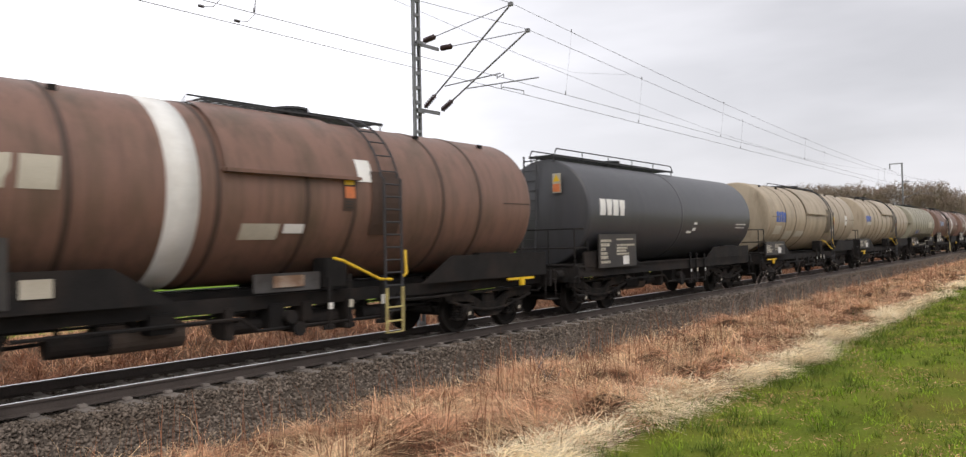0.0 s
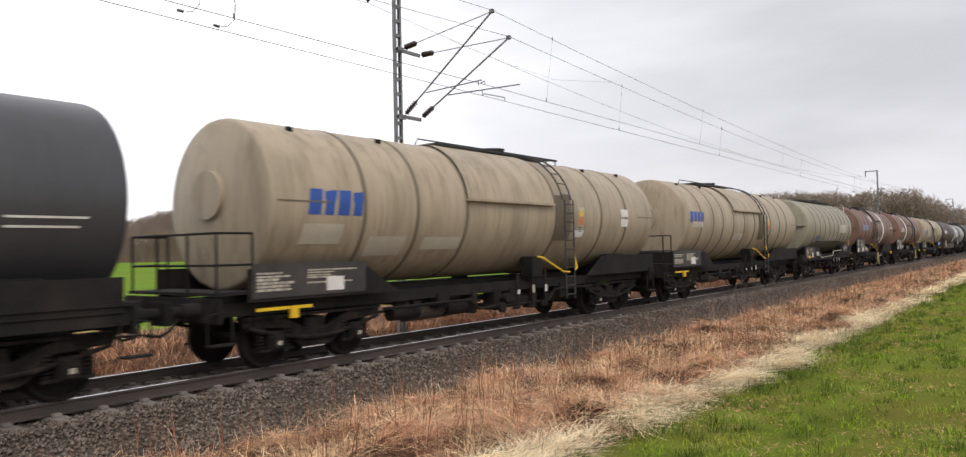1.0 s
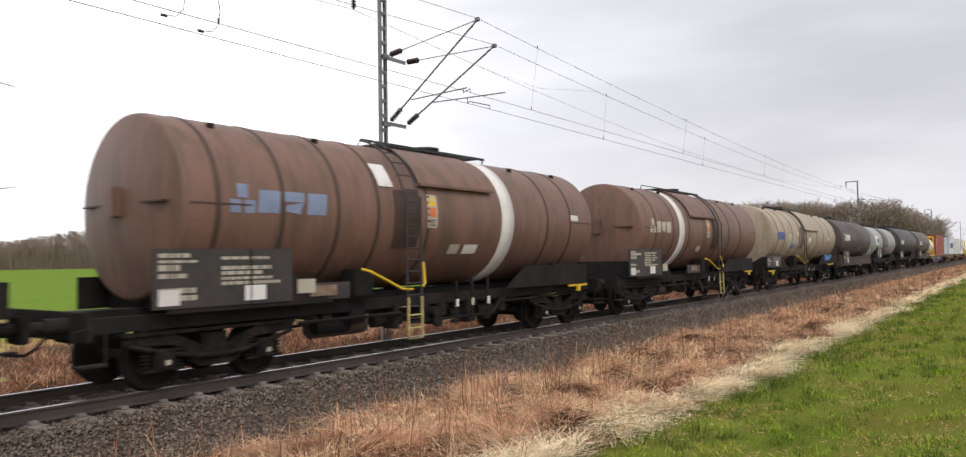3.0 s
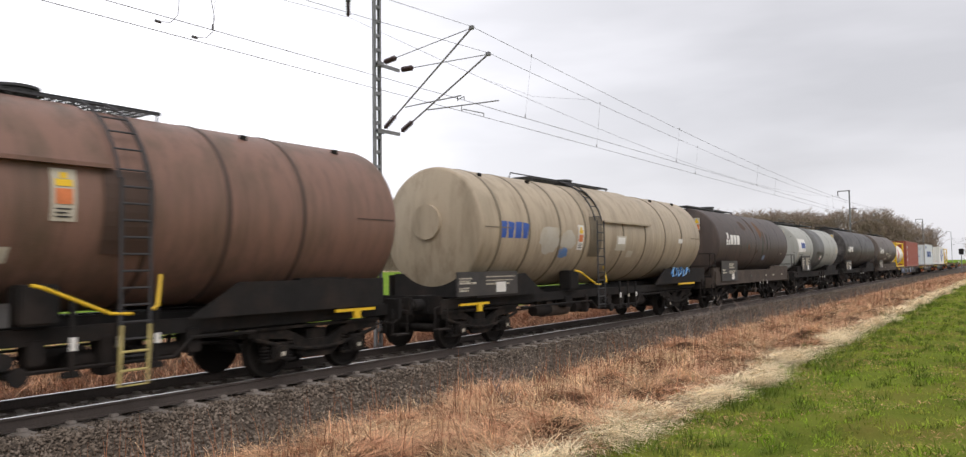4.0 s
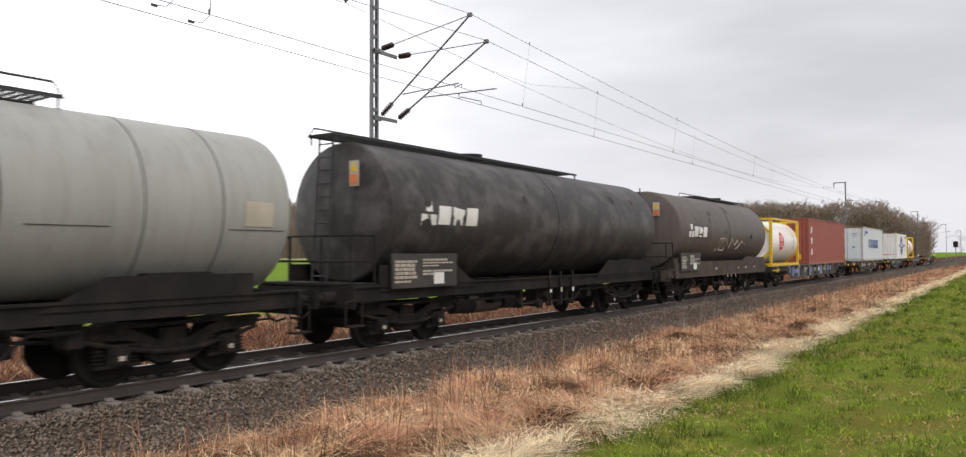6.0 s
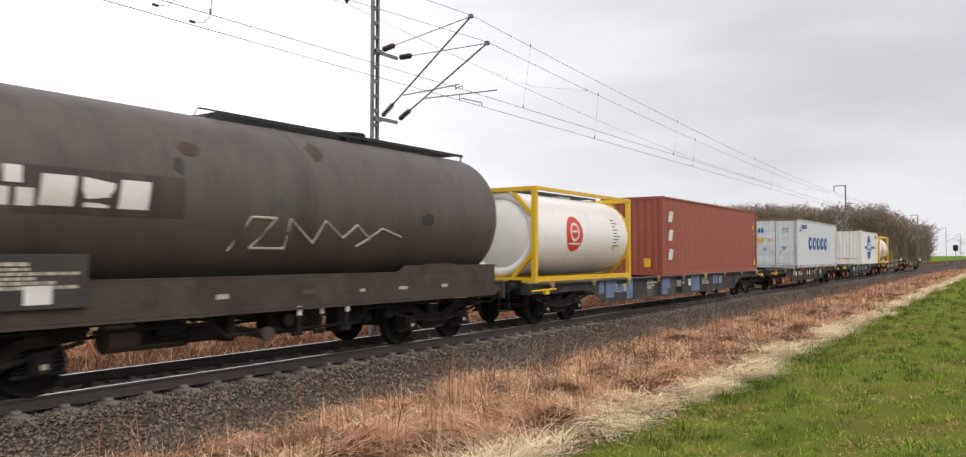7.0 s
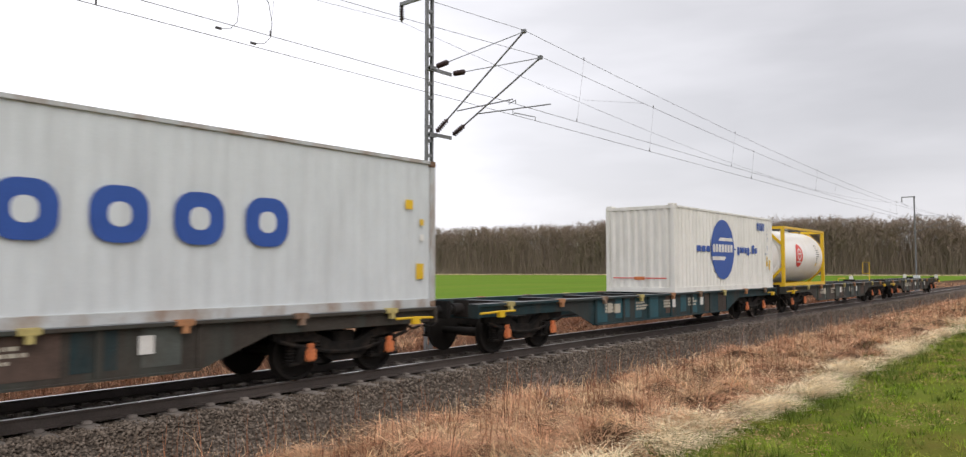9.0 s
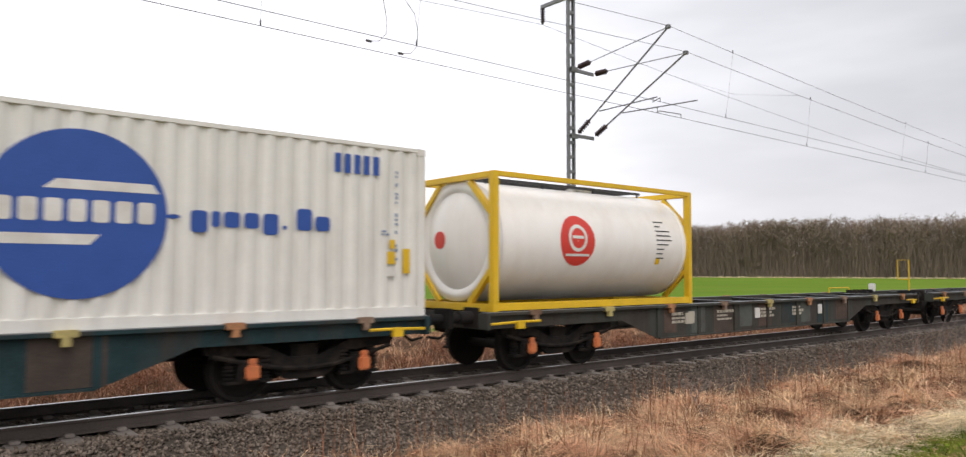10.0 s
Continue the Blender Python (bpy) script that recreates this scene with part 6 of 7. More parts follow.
flat_mark(ct, "emblem", [(-5.46, 2.18), (-4.81, 2.18), (-5.05, 2.26), (-5.1, 2.62), (-5.16, 2.26), (-5.46, 2.22)], "blue", YS)
for x, z, w, hh, m in ((h - 0.55, 0.55, 0.2, 0.3, "yellow"), (h - 0.85, 1.9, 0.2, 0.18, "yellow"), (h - 0.45, 1.6, 0.1, 0.12, "yellow"), (h - 0.45, 1.3, 0.1, 0.12, "white")):
    flat_mark(ct, "sticker", [(x, z), (x + w, z), (x + w, z + hh), (x, z + hh)], m, YS)
def raised_mark(ct, name, outline, mat, y, label=""):
    """A mark of the white container, set to its taller side."""
    return flat_mark(ct, name, [(x - 0.08, z + 0.055) for x, z in outline], mat, y, label)


# white thirty-foot box
ct, mid, h, W = freight_container("off-white corrugated thirty-foot container with a large blue disc", 236.4, 245.55, 2.77, "box_white", False)
raised_mark(ct, "round_emblem", disc(-0.55, 1.38, 1.05), "blue", YS, "large blue disc emblem")
raised_mark(ct, "emblem_bar", [(-0.95, 1.68), (0.39, 1.68), (0.3, 1.8), (-0.8, 1.8)], "white", YS - 0.004)
raised_mark(ct, "emblem_bar", [(-1.5, 1.0), (-0.42, 1.0), (-0.3, 1.13), (-1.52, 1.13)], "white", YS - 0.004)
for i in range(7):
    a = -1.46 + i * 0.265
    raised_mark(ct, "letter_block", rounded(a, a + 0.2, 1.28, 1.56, 0.04, 2), "white", YS - 0.004)
for a, b, z0, z1 in ((-2.8, -2.46, 1.28, 1.48), (-2.4, -2.06, 1.28, 1.48), (-2.0, -1.68, 1.28, 1.48), (0.5, 0.66, 1.37, 1.43), (0.8, 1.03, 1.2, 1.5), (1.08, 1.2, 1.28, 1.5), (1.25, 1.48, 1.28, 1.5), (1.54, 1.76, 1.28, 1.5), (1.82, 2.05, 1.2, 1.5), (2.12, 2.18, 1.28, 1.34), (2.34, 2.58, 1.28, 1.6), (2.64, 2.88, 1.28, 1.5)):
    raised_mark(ct, "letter_block", rounded(a, b, z0, z1, min(0.05, (b - a) / 3), 2), "blue", YS)
for i in range(5):
    raised_mark(ct, "number_bar", [(2.95 + i * 0.17, 2.2), (3.06 + i * 0.17, 2.2), (3.06 + i * 0.17, 2.5), (2.95 + i * 0.17, 2.5)], "blue", YS)
for x, z, w, hh, m in ((h - 0.75, 0.85, 0.16, 0.2, "yellow"), (h - 0.45, 0.7, 0.14, 0.4, "yellow"), (h - 0.75, 0.65, 0.16, 0.15, "white"), (h - 0.7, 1.1, 0.1, 0.14, "yellow")):
    flat_mark(ct, "sticker", [(x, z), (x + w, z), (x + w, z + hh), (x, z + hh)], m, YS)
bm = bmesh.new()
box(bm, -h - 0.002, -h + 0.0, -0.95, 0.95, 0.44, 0.47)
part("red_line", bm, M["red"], ct)
bm = bmesh.new()
box(bm, -h - 0.006, -h + 0.0, -0.18, 0.18, 0.4, 0.5)
part("sticker", bm, M["orange"], ct)
writing(ct, h - 0.6, h - 0.55, 0.9, 2.45, YS, M["paleblue"], 22, 8, 0.5)
writing(ct, h - 0.85, h - 0.65, 1.3, 1.4, YS, M["paleblue"], 2, 9)
for s in (-1, 1):
    part("lifting_lug", box(bmesh.new(), -h + 0.02, -h + 0.3, s * 1.1 - 0.1, s * 1.1 + 0.1, 2.77, 2.83, 0.01), M["box_white"], ct)


def tank_container(label, s0, s1):
    L, mid = s1 - s0, (s0 + s1) / 2
    ct = thing("tank_container", label, "tank container", "containers on the train", pose(mid, TRACK_Y, 1.155))
    h, W, H, R, zc = L / 2, 1.219, 2.57, 1.17, 1.32
    a, b = -h + 0.24, h - 0.24
    prof = [(a - 0.28, 0.0)] + [(a + 0.05 - 0.33 * math.cos(radians(9 * k)) ** 1.2, (R - 0.04) * math.sin(radians(9 * k)) ** 0.9) for k in range(1, 10)] + [(a + 0.05, R - 0.01), (a + 0.1, R), (b - 0.1, R), (b - 0.05, R - 0.01)]
    prof += [(b - 0.05 + 0.33 * math.cos(radians(9 * k)) ** 1.2, (R - 0.04) * math.sin(radians(9 * k)) ** 0.9) for k in range(9, 0, -1)] + [(b + 0.28, 0.0)]
    shell = part("tank", turned(bmesh.new(), prof, zc, 64), M["tank_white"], ct, "white insulated tank shell", True)
    for e in (-1, 1):
        fr = new("end_frame", None)
        fr.parent = ct
        for s in (-1, 1):
            part("post", box(bmesh.new(), e * h - 0.14 * (e > 0), e * h + 0.14 * (e < 0), s * W - 0.14 * (s > 0), s * W + 0.14 * (s < 0), 0, H, 0.012), M["yellow"], fr)
            for z0, z1 in ((0.14, 0.75), (H - 0.14, H - 0.75)):
                bm = bmesh.new()
                p0, p1 = Vector((e * (h - 0.07), s * (W - 0.75), z0)), Vector((e * (h - 0.07), s * (W - 0.14), z1))
                d = (p1 - p0).normalized()
                up = d.cross(Vector((1, 0, 0))) * 0.05
                q = [p0 - up, p1 - up, p1 + up, p0 + up]
                f0 = [bm.verts.new(v + Vector((-0.05, 0, 0))) for v in q]
                f1 = [bm.verts.new(v + Vector((0.05, 0, 0))) for v in q]
                bm.faces.new(f0)
                bm.faces.new(list(reversed(f1)))
                for i in range(4):
                    bm.faces.new((f0[(i + 1) % 4], f0[i], f1[i], f1[(i + 1) % 4]))
                bmesh.ops.recalc_face_normals(bm, faces=bm.faces[:])
                part("corner_brace", bm, M["yellow"], fr)
        for z0, z1 in ((0, 0.14), (H - 0.12, H)):
            part("cross_rail", box(bmesh.new(), e * h - 0.12 * (e > 0), e * h + 0.12 * (e < 0), -W + 0.14, W - 0.14, z0, z1, 0.01), M["yellow"], fr)
        part("tank_collar", turned(bmesh.new(), [(e * (h - 0.16), 0.9), (e * (h - 0.075), 0.98), (e * (h - 0.07), 1.16), (e * (h - 0.28), 1.168), (e * (h - 0.28), 0.9)], zc, 48), M["tank_white"], fr, smooth=True)
    for s in (-1, 1):
        for z0, z1 in ((0.02, 0.16), (H - 0.1, H)):
            part("long_rail", box(bmesh.new(), -h + 0.14, h - 0.14, s * W - 0.08 * (s > 0), s * W + 0.08 * (s < 0), z0, z1, 0.01), M["yellow"], ct)
    walkway(ct, -h + 0.5, h - 0.8, H - 0.06, 0, -0.35, 0.35)
    part("manhole", rod(bmesh.new(), (0.5, 0, zc + R - 0.05), (0.5, 0, zc + R + 0.1), 0.3, 18), M["tank_white"], ct)
    # red roundel with a plain white ring
    def spot(cx, cz, r, lift, r0=0.0):
        bm = bmesh.new()
        rows = []
        for rr in [r0 + (r - r0) * k / 6 for k in range(7)]:
            ring = []
            for i in range(40):
                u = 2 * math.pi * i / 40
                z = cz + rr * math.sin(u)
                q = math.asin(max(-1, min(1, (z - zc) / R)))
                ring.append(bm.verts.new((cx + rr * math.cos(u), -(R + lift) * math.cos(q), zc + (R + lift) * math.sin(q))))
            rows.append(ring)
        for inner, outer in zip(rows, rows[1:]):
            for i in range(40):
                j = (i + 1) % 40
                bm.faces.new((inner[i], inner[j], outer[j], outer[i]))
        return bm
    part("red_roundel", spot(-0.76, zc + 0.03, 0.5, 0.008, 0.01), M["red"], shell, "red round emblem")
    part("roundel_ring", spot(-0.76, zc + 0.08, 0.27, 0.014, 0.2), M["white"], shell)
    part("roundel_bar", tank_patch(bmesh.new(), -0.92, -0.6, zc + 0.07, zc + 0.13, zc, R, 0.014), M["white"], shell)
    part("roundel_bar", tank_patch(bmesh.new(), -1.1, -0.42, zc - 0.28, zc - 0.23, zc, R, 0.014), M["white"], shell)
    rnd = random.Random(int(s0))
    for k in range(9):
        part("stencil", tank_patch(bmesh.new(), h - 1.25, h - 1.25 + rnd.uniform(0.2, 0.55), zc + 0.5 - k * 0.1, zc + 0.525 - k * 0.1, zc, R, 0.008), M["label_dark"], shell)
    part("stencil", tank_patch(bmesh.new(), h - 1.25, h - 1.12, zc - 0.42, zc - 0.3, zc, R, 0.01), M["yellow"], shell)
    bm = bmesh.new()
    rod(bm, (-h - 0.045, 0.35, zc + 0.02), (-h + 0.05, 0.35, zc + 0.02), 0.17, 28)
    part("red_roundel", bm, M["red"], shell)
    CARGO.append((ct, mid, 1.155))
    return ct


tank_container("white tank container in a yellow frame with a red roundel", 183.7, 189.76)
tank_container("white tank container in a yellow frame on a half-empty flat", 247.05, 253.1)


# ---- plants, stones and woods: uncountable, one mesh for each kind ----
rng = np.random.default_rng(7)


def stuff_mesh(name, verts, loops, sizes, mat, label, category):
    me = bpy.data.meshes.new(name)
    me.vertices.add(len(verts))
    me.vertices.foreach_set("co", np.ascontiguousarray(verts, dtype=np.float32).ravel())
    me.loops.add(len(loops))
    me.loops.foreach_set("vertex_index", np.ascontiguousarray(loops, dtype=np.int32))
    me.polygons.add(len(sizes))
    starts = np.concatenate(([0], np.cumsum(sizes)[:-1])).astype(np.int32)
    me.polygons.foreach_set("loop_start", starts)
    me.update(calc_edges=True)
    me.validate()
    me.materials.append(mat)
    return tagged(new(name, me), label, category, kind="stuff")


GZ_Y = np.array([p[0] for p in PROFILE], dtype=float)
GZ_Z = np.array([p[1] for p in PROFILE], dtype=float)


def ground_at(y):
    return np.interp(y, GZ_Y, GZ_Z)


def soil_at(x, y):
    return ground_at(y) + hummock(x, y)


def swell(x, y, k=1.0, seed=0.0):
    """A smooth wave field from -1 to 1 that gathers plants in tufts."""
    return (np.sin(x * 1.7 * k + 1.3 * np.sin(y * 2.3 * k + seed)) + np.sin(y * 3.1 * k + 1.7 * np.sin(x * 1.1 * k + seed * 2))
            + np.sin((x + y) * 4.3 * k + seed) * 0.6) / 2.6


def blades(name, x, y, height, width, lean, turn, mat, label, lift=None):
    """Curved grass blades: base, bend and tip."""
    n = len(x)
    z = soil_at(x, y) - 0.02 + (0 if lift is None else lift)
    dx, dy = np.cos(turn), np.sin(turn)
    face = rng.uniform(0, 2 * np.pi, n)
    wx, wy = np.cos(face) * width / 2, np.sin(face) * width / 2
    mid_h, mid_o = height * 0.6 * np.maximum(0.16, 1 - 0.62 * lean), height * np.minimum(lean, 1.3) * 0.42
    tip_h, tip_o = height * np.maximum(0.1, 1 - 0.8 * lean), height * np.minimum(lean, 1.3) * 0.95
    v = np.empty((n, 5, 3))
    v[:, 0] = np.stack((x - wx, y - wy, z), 1)
    v[:, 1] = np.stack((x + wx, y + wy, z), 1)
    v[:, 2] = np.stack((x + dx * mid_o + wx * 0.8, y + dy * mid_o + wy * 0.8, z + mid_h), 1)
    v[:, 3] = np.stack((x + dx * mid_o - wx * 0.8, y + dy * mid_o - wy * 0.8, z + mid_h), 1)
    v[:, 4] = np.stack((x + dx * tip_o, y + dy * tip_o, z + tip_h), 1)
    base = (np.arange(n) * 5)[:, None]
    loops = (base + np.array([0, 1, 2, 3, 3, 2, 4])).ravel()
    sizes = np.tile([4, 3], n)
    return stuff_mesh(name, v.reshape(-1, 3), loops, sizes, mat, label, "dry grass" if "green" not in name else "grass")


def spread(n, x0, x1, y0, y1, near=4.0):
    """Places thinning out along the line."""
    u = rng.uniform(0, 1, n)
    x = (x0 + near) * ((x1 + near) / (x0 + near)) ** u - near
    return x, rng.uniform(y0, y1, n)


def tufts(name, cx, cy, per, length, spread_r, bias, bias_turn, mat, label, width=0.006, upright=0.3, flat=0.85, loft=0.0):
    """Tussocks: each one a fountain of blades falling outwards and to the side it was pressed to."""
    m = len(cx)
    k = np.repeat(np.arange(m), per)
    n = len(k)
    a = rng.uniform(0, 2 * np.pi, n)
    r = spread_r[k] * np.sqrt(rng.uniform(0, 1, n))
    dx = np.cos(a) + bias[k] * np.cos(bias_turn[k])
    dy = np.sin(a) + bias[k] * np.sin(bias_turn[k])
    x, y = cx[k] + r * np.cos(a), cy[k] + r * np.sin(a)
    lean = np.where(rng.uniform(0, 1, n) < upright, rng.uniform(0.15, 0.7, n), rng.uniform(flat, flat + 0.8, n))
    blades(name, x, y, length[k] * rng.uniform(0.55, 1.2, n), width * (1 + np.clip(cx[k] / 22, 0, 4)), lean, np.arctan2(dy, dx) + rng.normal(0, 0.25, n), mat, label, lift=(spread_r[k] - r) * 0.5 + loft * rng.uniform(0, 1, n))


# dry verge between the mown strip and the ballast
m = 4600
cx, cy = spread(m, 1.2, 120, 3.45, 8.35, 4.0)
cx[:420] = rng.uniform(-22, 1.2, 420)
edge = 7.85 + 0.4 * swell(cx, cy * 0, 0.8, 2.0) - np.clip((9 - cx) * 0.07, 0, 0.5)
keep = cy < edge
cx, cy = cx[keep], cy[keep]
m = len(cx)
low = hummock(cx, cy) + rng.normal(0, 0.03, m) < 0.005
dark = (swell(cx, cy, 0.9, 11.0) + rng.normal(0, 0.3, m) > 0.2) | low
a, b = cx[~dark], cy[~dark]
m = len(a)
tufts("dry_grass", a, b, 44, rng.uniform(0.25, 0.6, m), rng.uniform(0.05, 0.2, m), rng.uniform(0.3, 2.6, m), 6 * swell(a, b, 0.5, 3.0) + rng.normal(0, 0.5, m), M["dry"], "matted rust-brown dry grass tussocks on the railway verge", upright=0.03, flat=1.0, loft=0.1)
a, b = cx[dark], cy[dark]
thin = rng.uniform(0, 1, len(a)) < 0.75
a, b = a[thin], b[thin]
m = len(a)
tufts("dead_bracken", a, b, 30, rng.uniform(0.15, 0.38, m), rng.uniform(0.06, 0.22, m), rng.uniform(0.2, 2.2, m), 6 * swell(a, b, 0.5, 3.0) + rng.normal(0, 0.8, m), M["bracken"], "dark red-brown dead growth in the verge", upright=0.06, flat=0.95, loft=0.04)
# straw strewn over the mat
n = 26000
x, y = spread(n, 1.5, 90, 3.5, 8.0)
keep = rng.uniform(0, 1, n) < 0.4 + 0.6 * swell(x, y, 0.8, 9.0)
x, y = x[keep], y[keep]
n = len(x)
blades("dry_straw", x, y, rng.uniform(0.25, 0.7, n), 0.006 + 0.005 * np.clip(x / 30, 0, 2), rng.uniform(0.95, 1.6, n), 5 * swell(x, y, 0.6, 7.0) + rng.normal(0, 0.9, n), M["straw"], "pale straw lying in swirls over the verge", lift=rng.uniform(0.02, 0.2, n))
# upright stalks, thickest towards the ballast
n = 3000
x, y = spread(n, 1.5, 110, 4.2, 8.7)
keep = rng.uniform(0, 1, n) < (0.35 + 0.65 * swell(x, y, 0.9, 5.0)) * np.clip((y - 3.6) / 3.0, 0.25, 1)
x, y = x[keep], y[keep]
n = len(x)
blades("dry_stalks", x, y, rng.uniform(0.25, 0.7, n), 0.005 + 0.004 * np.clip(x / 30, 0, 2), rng.uniform(0.1, 0.8, n), rng.uniform(0, 6.28, n), M["straw"], "tall thin straw-coloured stalks standing in the verge")
n = 1500
x, y = spread(n, 1.5, 70, 4.0, 8.2)
blades("weed_stems", x, y, rng.uniform(0.4, 0.95, n), 0.007 + 0.004 * np.clip(x / 30, 0, 2), rng.uniform(0.02, 0.35, n), rng.uniform(0, 6.28, n), M["bracken"], "dark dead weed stems standing in the verge")
# bleached tussocks combed over along the mown edge, in separate clumps
m = 3600
cx, cy = spread(m, 1.2, 130, 2.9, 4.4, 3.5)
cx[:130] = rng.uniform(-22, 1.2, 130)
mid_y = 3.38 + 0.2 * swell(cx, 0 * cx, 0.8, 1.0)
keep = (np.abs(cy - mid_y) < 0.2 + 0.15 * swell(cx, 0 * cx, 1.1, 5.0)) & (swell(cx, cy * 0, 1.3, 12.0) + 0.4 * swell(cx, cy, 2.5, 4.0) + rng.normal(0, 0.12, m) > -0.55)
cx, cy = cx[keep], cy[keep]
m = len(cx)
tufts("bleached_grass", cx, cy, 52, rng.uniform(0.18, 0.46, m), rng.uniform(0.05, 0.18, m), rng.uniform(0.2, 2.2, m), -1.6 + 2.4 * swell(cx, cy, 0.9, 3.0) + rng.normal(0, 0.5, m), M["pale"], "bleached straw tussocks combed over along the mown edge", upright=0.0, flat=1.05, loft=0.16)
m = 520      # single pale tussocks strewn through the brown mat
cx, cy = spread(m, 1.2, 60, 3.9, 6.6, 3.5)
keep = swell(cx, cy, 1.2, 8.0) > 0.0
cx, cy = cx[keep], cy[keep]
m = len(cx)
tufts("straw_tussocks", cx, cy, 26, rng.uniform(0.3, 0.6, m), rng.uniform(0.03, 0.12, m), rng.uniform(0.5, 2.4, m), rng.uniform(0, 6.28, m), M["straw"], "straw-coloured tussocks among the brown growth", upright=0.1, flat=0.85, loft=0.12)
# green tufts at the edge
n = 26000
x, y = spread(n, 2, 80, 2.5, 4.6)
keep = (swell(x, y, 1.1, 6.0) > 0.22) & (y < 3.75 + 0.55 * swell(x, 0 * x, 1.4, 2.0))
x, y = x[keep], y[keep]
n = len(x)
blades("green_tufts", x, y, rng.uniform(0.1, 0.32, n), np.full(n, 0.008), rng.uniform(0.3, 1.0, n), rng.uniform(0, 6.28, n), M["tuft"], "dull green grass tufts at the edge of the verge")
# mown grass: short tufts, thin thatch and taller bits
n = 230000
x, y = spread(n, 3.0, 90, -1.6, 3.6, 3.0)
c = swell(x, y, 3.0, 1.0) + 0.6 * swell(x, y, 8.0, 2.0) + 0.35 * swell(x, y, 1.2, 7.0)
keep = (rng.uniform(0, 1, n) < 0.58 + 0.42 * c) & (y < 3.42 + 0.2 * swell(x, 0 * x, 0.8, 1.0) + 0.1 * swell(x, y, 2.2, 3.0))
x, y, c = x[keep], y[keep], c[keep]
n = len(x)
blades("green_grass", x, y, rng.uniform(0.03, 0.1, n) * np.clip(1.1 + 1.0 * c, 0.4, 2.2), 0.005 + 0.008 * np.clip(x / 30, 0, 2.5), rng.uniform(0.2, 1.3, n), rng.uniform(0, 6.28, n), M["green"], "short mown green grass strip")
n = 36000
x, y = spread(n, 3.0, 60, -1.6, 3.5, 3.0)
keep = swell(x, y, 1.1, 4.0) + 0.5 * swell(x, y, 4.0, 9.0) > 0.15
x, y = x[keep], y[keep]
n = len(x)
blades("thatch", x, y, rng.uniform(0.04, 0.1, n), 0.005 + 0.006 * np.clip(x / 30, 0, 2), rng.uniform(1.0, 1.5, n), rng.uniform(0, 6.28, n), M["dry"], "dead yellow thatch in the mown grass", lift=0.02)
m = 1300
cx, cy = spread(m, 3.5, 60, 0.2, 3.7, 3.0)
cx, cy = cx[swell(cx, cy, 1.6, 5.0) > -0.1], cy[swell(cx, cy, 1.6, 5.0) > -0.1]
m = len(cx)
tufts("green_clumps", cx, cy, 34, rng.uniform(0.08, 0.24, m) * np.clip(0.45 + 0.2 * cy, 0.4, 1.1), rng.uniform(0.03, 0.12, m), rng.uniform(0, 0.8, m), rng.uniform(0, 6.28, m), M["tuft"], "darker green clumps in the grass strip", 0.005, 0.5)
# verge behind the track
n = 52000
x, y = spread(n, 1.0, 150, 13.9, 25.5, 8.0)
t = swell(x, y, 0.5, 2.5)
keep = rng.uniform(0, 1, n) < 0.55 + 0.5 * t
x, y, t = x[keep], y[keep], t[keep]
n = len(x)
blades("dry_grass_behind", x, y, rng.uniform(0.25, 0.6, n) * (1 + 0.4 * t), 0.012 + 0.008 * np.clip(x / 40, 0, 2), rng.uniform(0.4, 1.2, n), rng.uniform(0, 6.28, n), M["dry"], "brown dry grass and bramble behind the track", lift=np.clip(t, -0.2, 1) * 0.25)

m = 1500
cx, cy = spread(m, 1.0, 90, 14.2, 18.5, 8.0)
keep = swell(cx, cy, 0.8, 6.5) + rng.normal(0, 0.2, m) > -0.05
cx, cy = cx[keep], cy[keep]
m = len(cx)
tufts("bramble_behind", cx, cy, 46, rng.uniform(0.2, 0.5, m), rng.uniform(0.1, 0.4, m), rng.uniform(0.2, 1.6, m), rng.uniform(0, 6.28, m), M["bracken"], "dead red-brown bramble mounds behind the track", width=0.01, upright=0.15, flat=0.8, loft=0.25)
# ballast stones: broken octahedra
OCT = np.array([(1, 0, 0), (-1, 0, 0), (0, 1, 0), (0, -1, 0), (0, 0, 1), (0, 0, -1)], dtype=float)
OCT_F = np.array([(0, 2, 4), (2, 1, 4), (1, 3, 4), (3, 0, 4), (2, 0, 5), (1, 2, 5), (3, 1, 5), (0, 3, 5)])


def stones(name, x, y, z, size, mat, label):
    n = len(x)
    v = OCT[None] * rng.uniform(0.65, 1.25, (n, 6, 1)) + rng.normal(0, 0.22, (n, 6, 3))
    a, b = rng.uniform(0, 6.28, n), rng.uniform(0, 6.28, n)
    ca, sa, cb, sb = np.cos(a), np.sin(a), np.cos(b), np.sin(b)
    v = np.stack((v[..., 0] * ca[:, None] - v[..., 1] * sa[:, None], v[..., 0] * sa[:, None] + v[..., 1] * ca[:, None], v[..., 2] * 0.8), -1)
    v = np.stack((v[..., 0], v[..., 1] * cb[:, None] - v[..., 2] * sb[:, None], v[..., 1] * sb[:, None] + v[..., 2] * cb[:, None]), -1)
    v = v * size[:, None, None] + np.stack((x, y, z), -1)[:, None]
    loops = ((np.arange(n) * 6)[:, None, None] + OCT_F[None]).ravel()
    return stuff_mesh(name, v.reshape(-1, 3), loops, np.full(n * 8, 3), mat, label, "ballast")


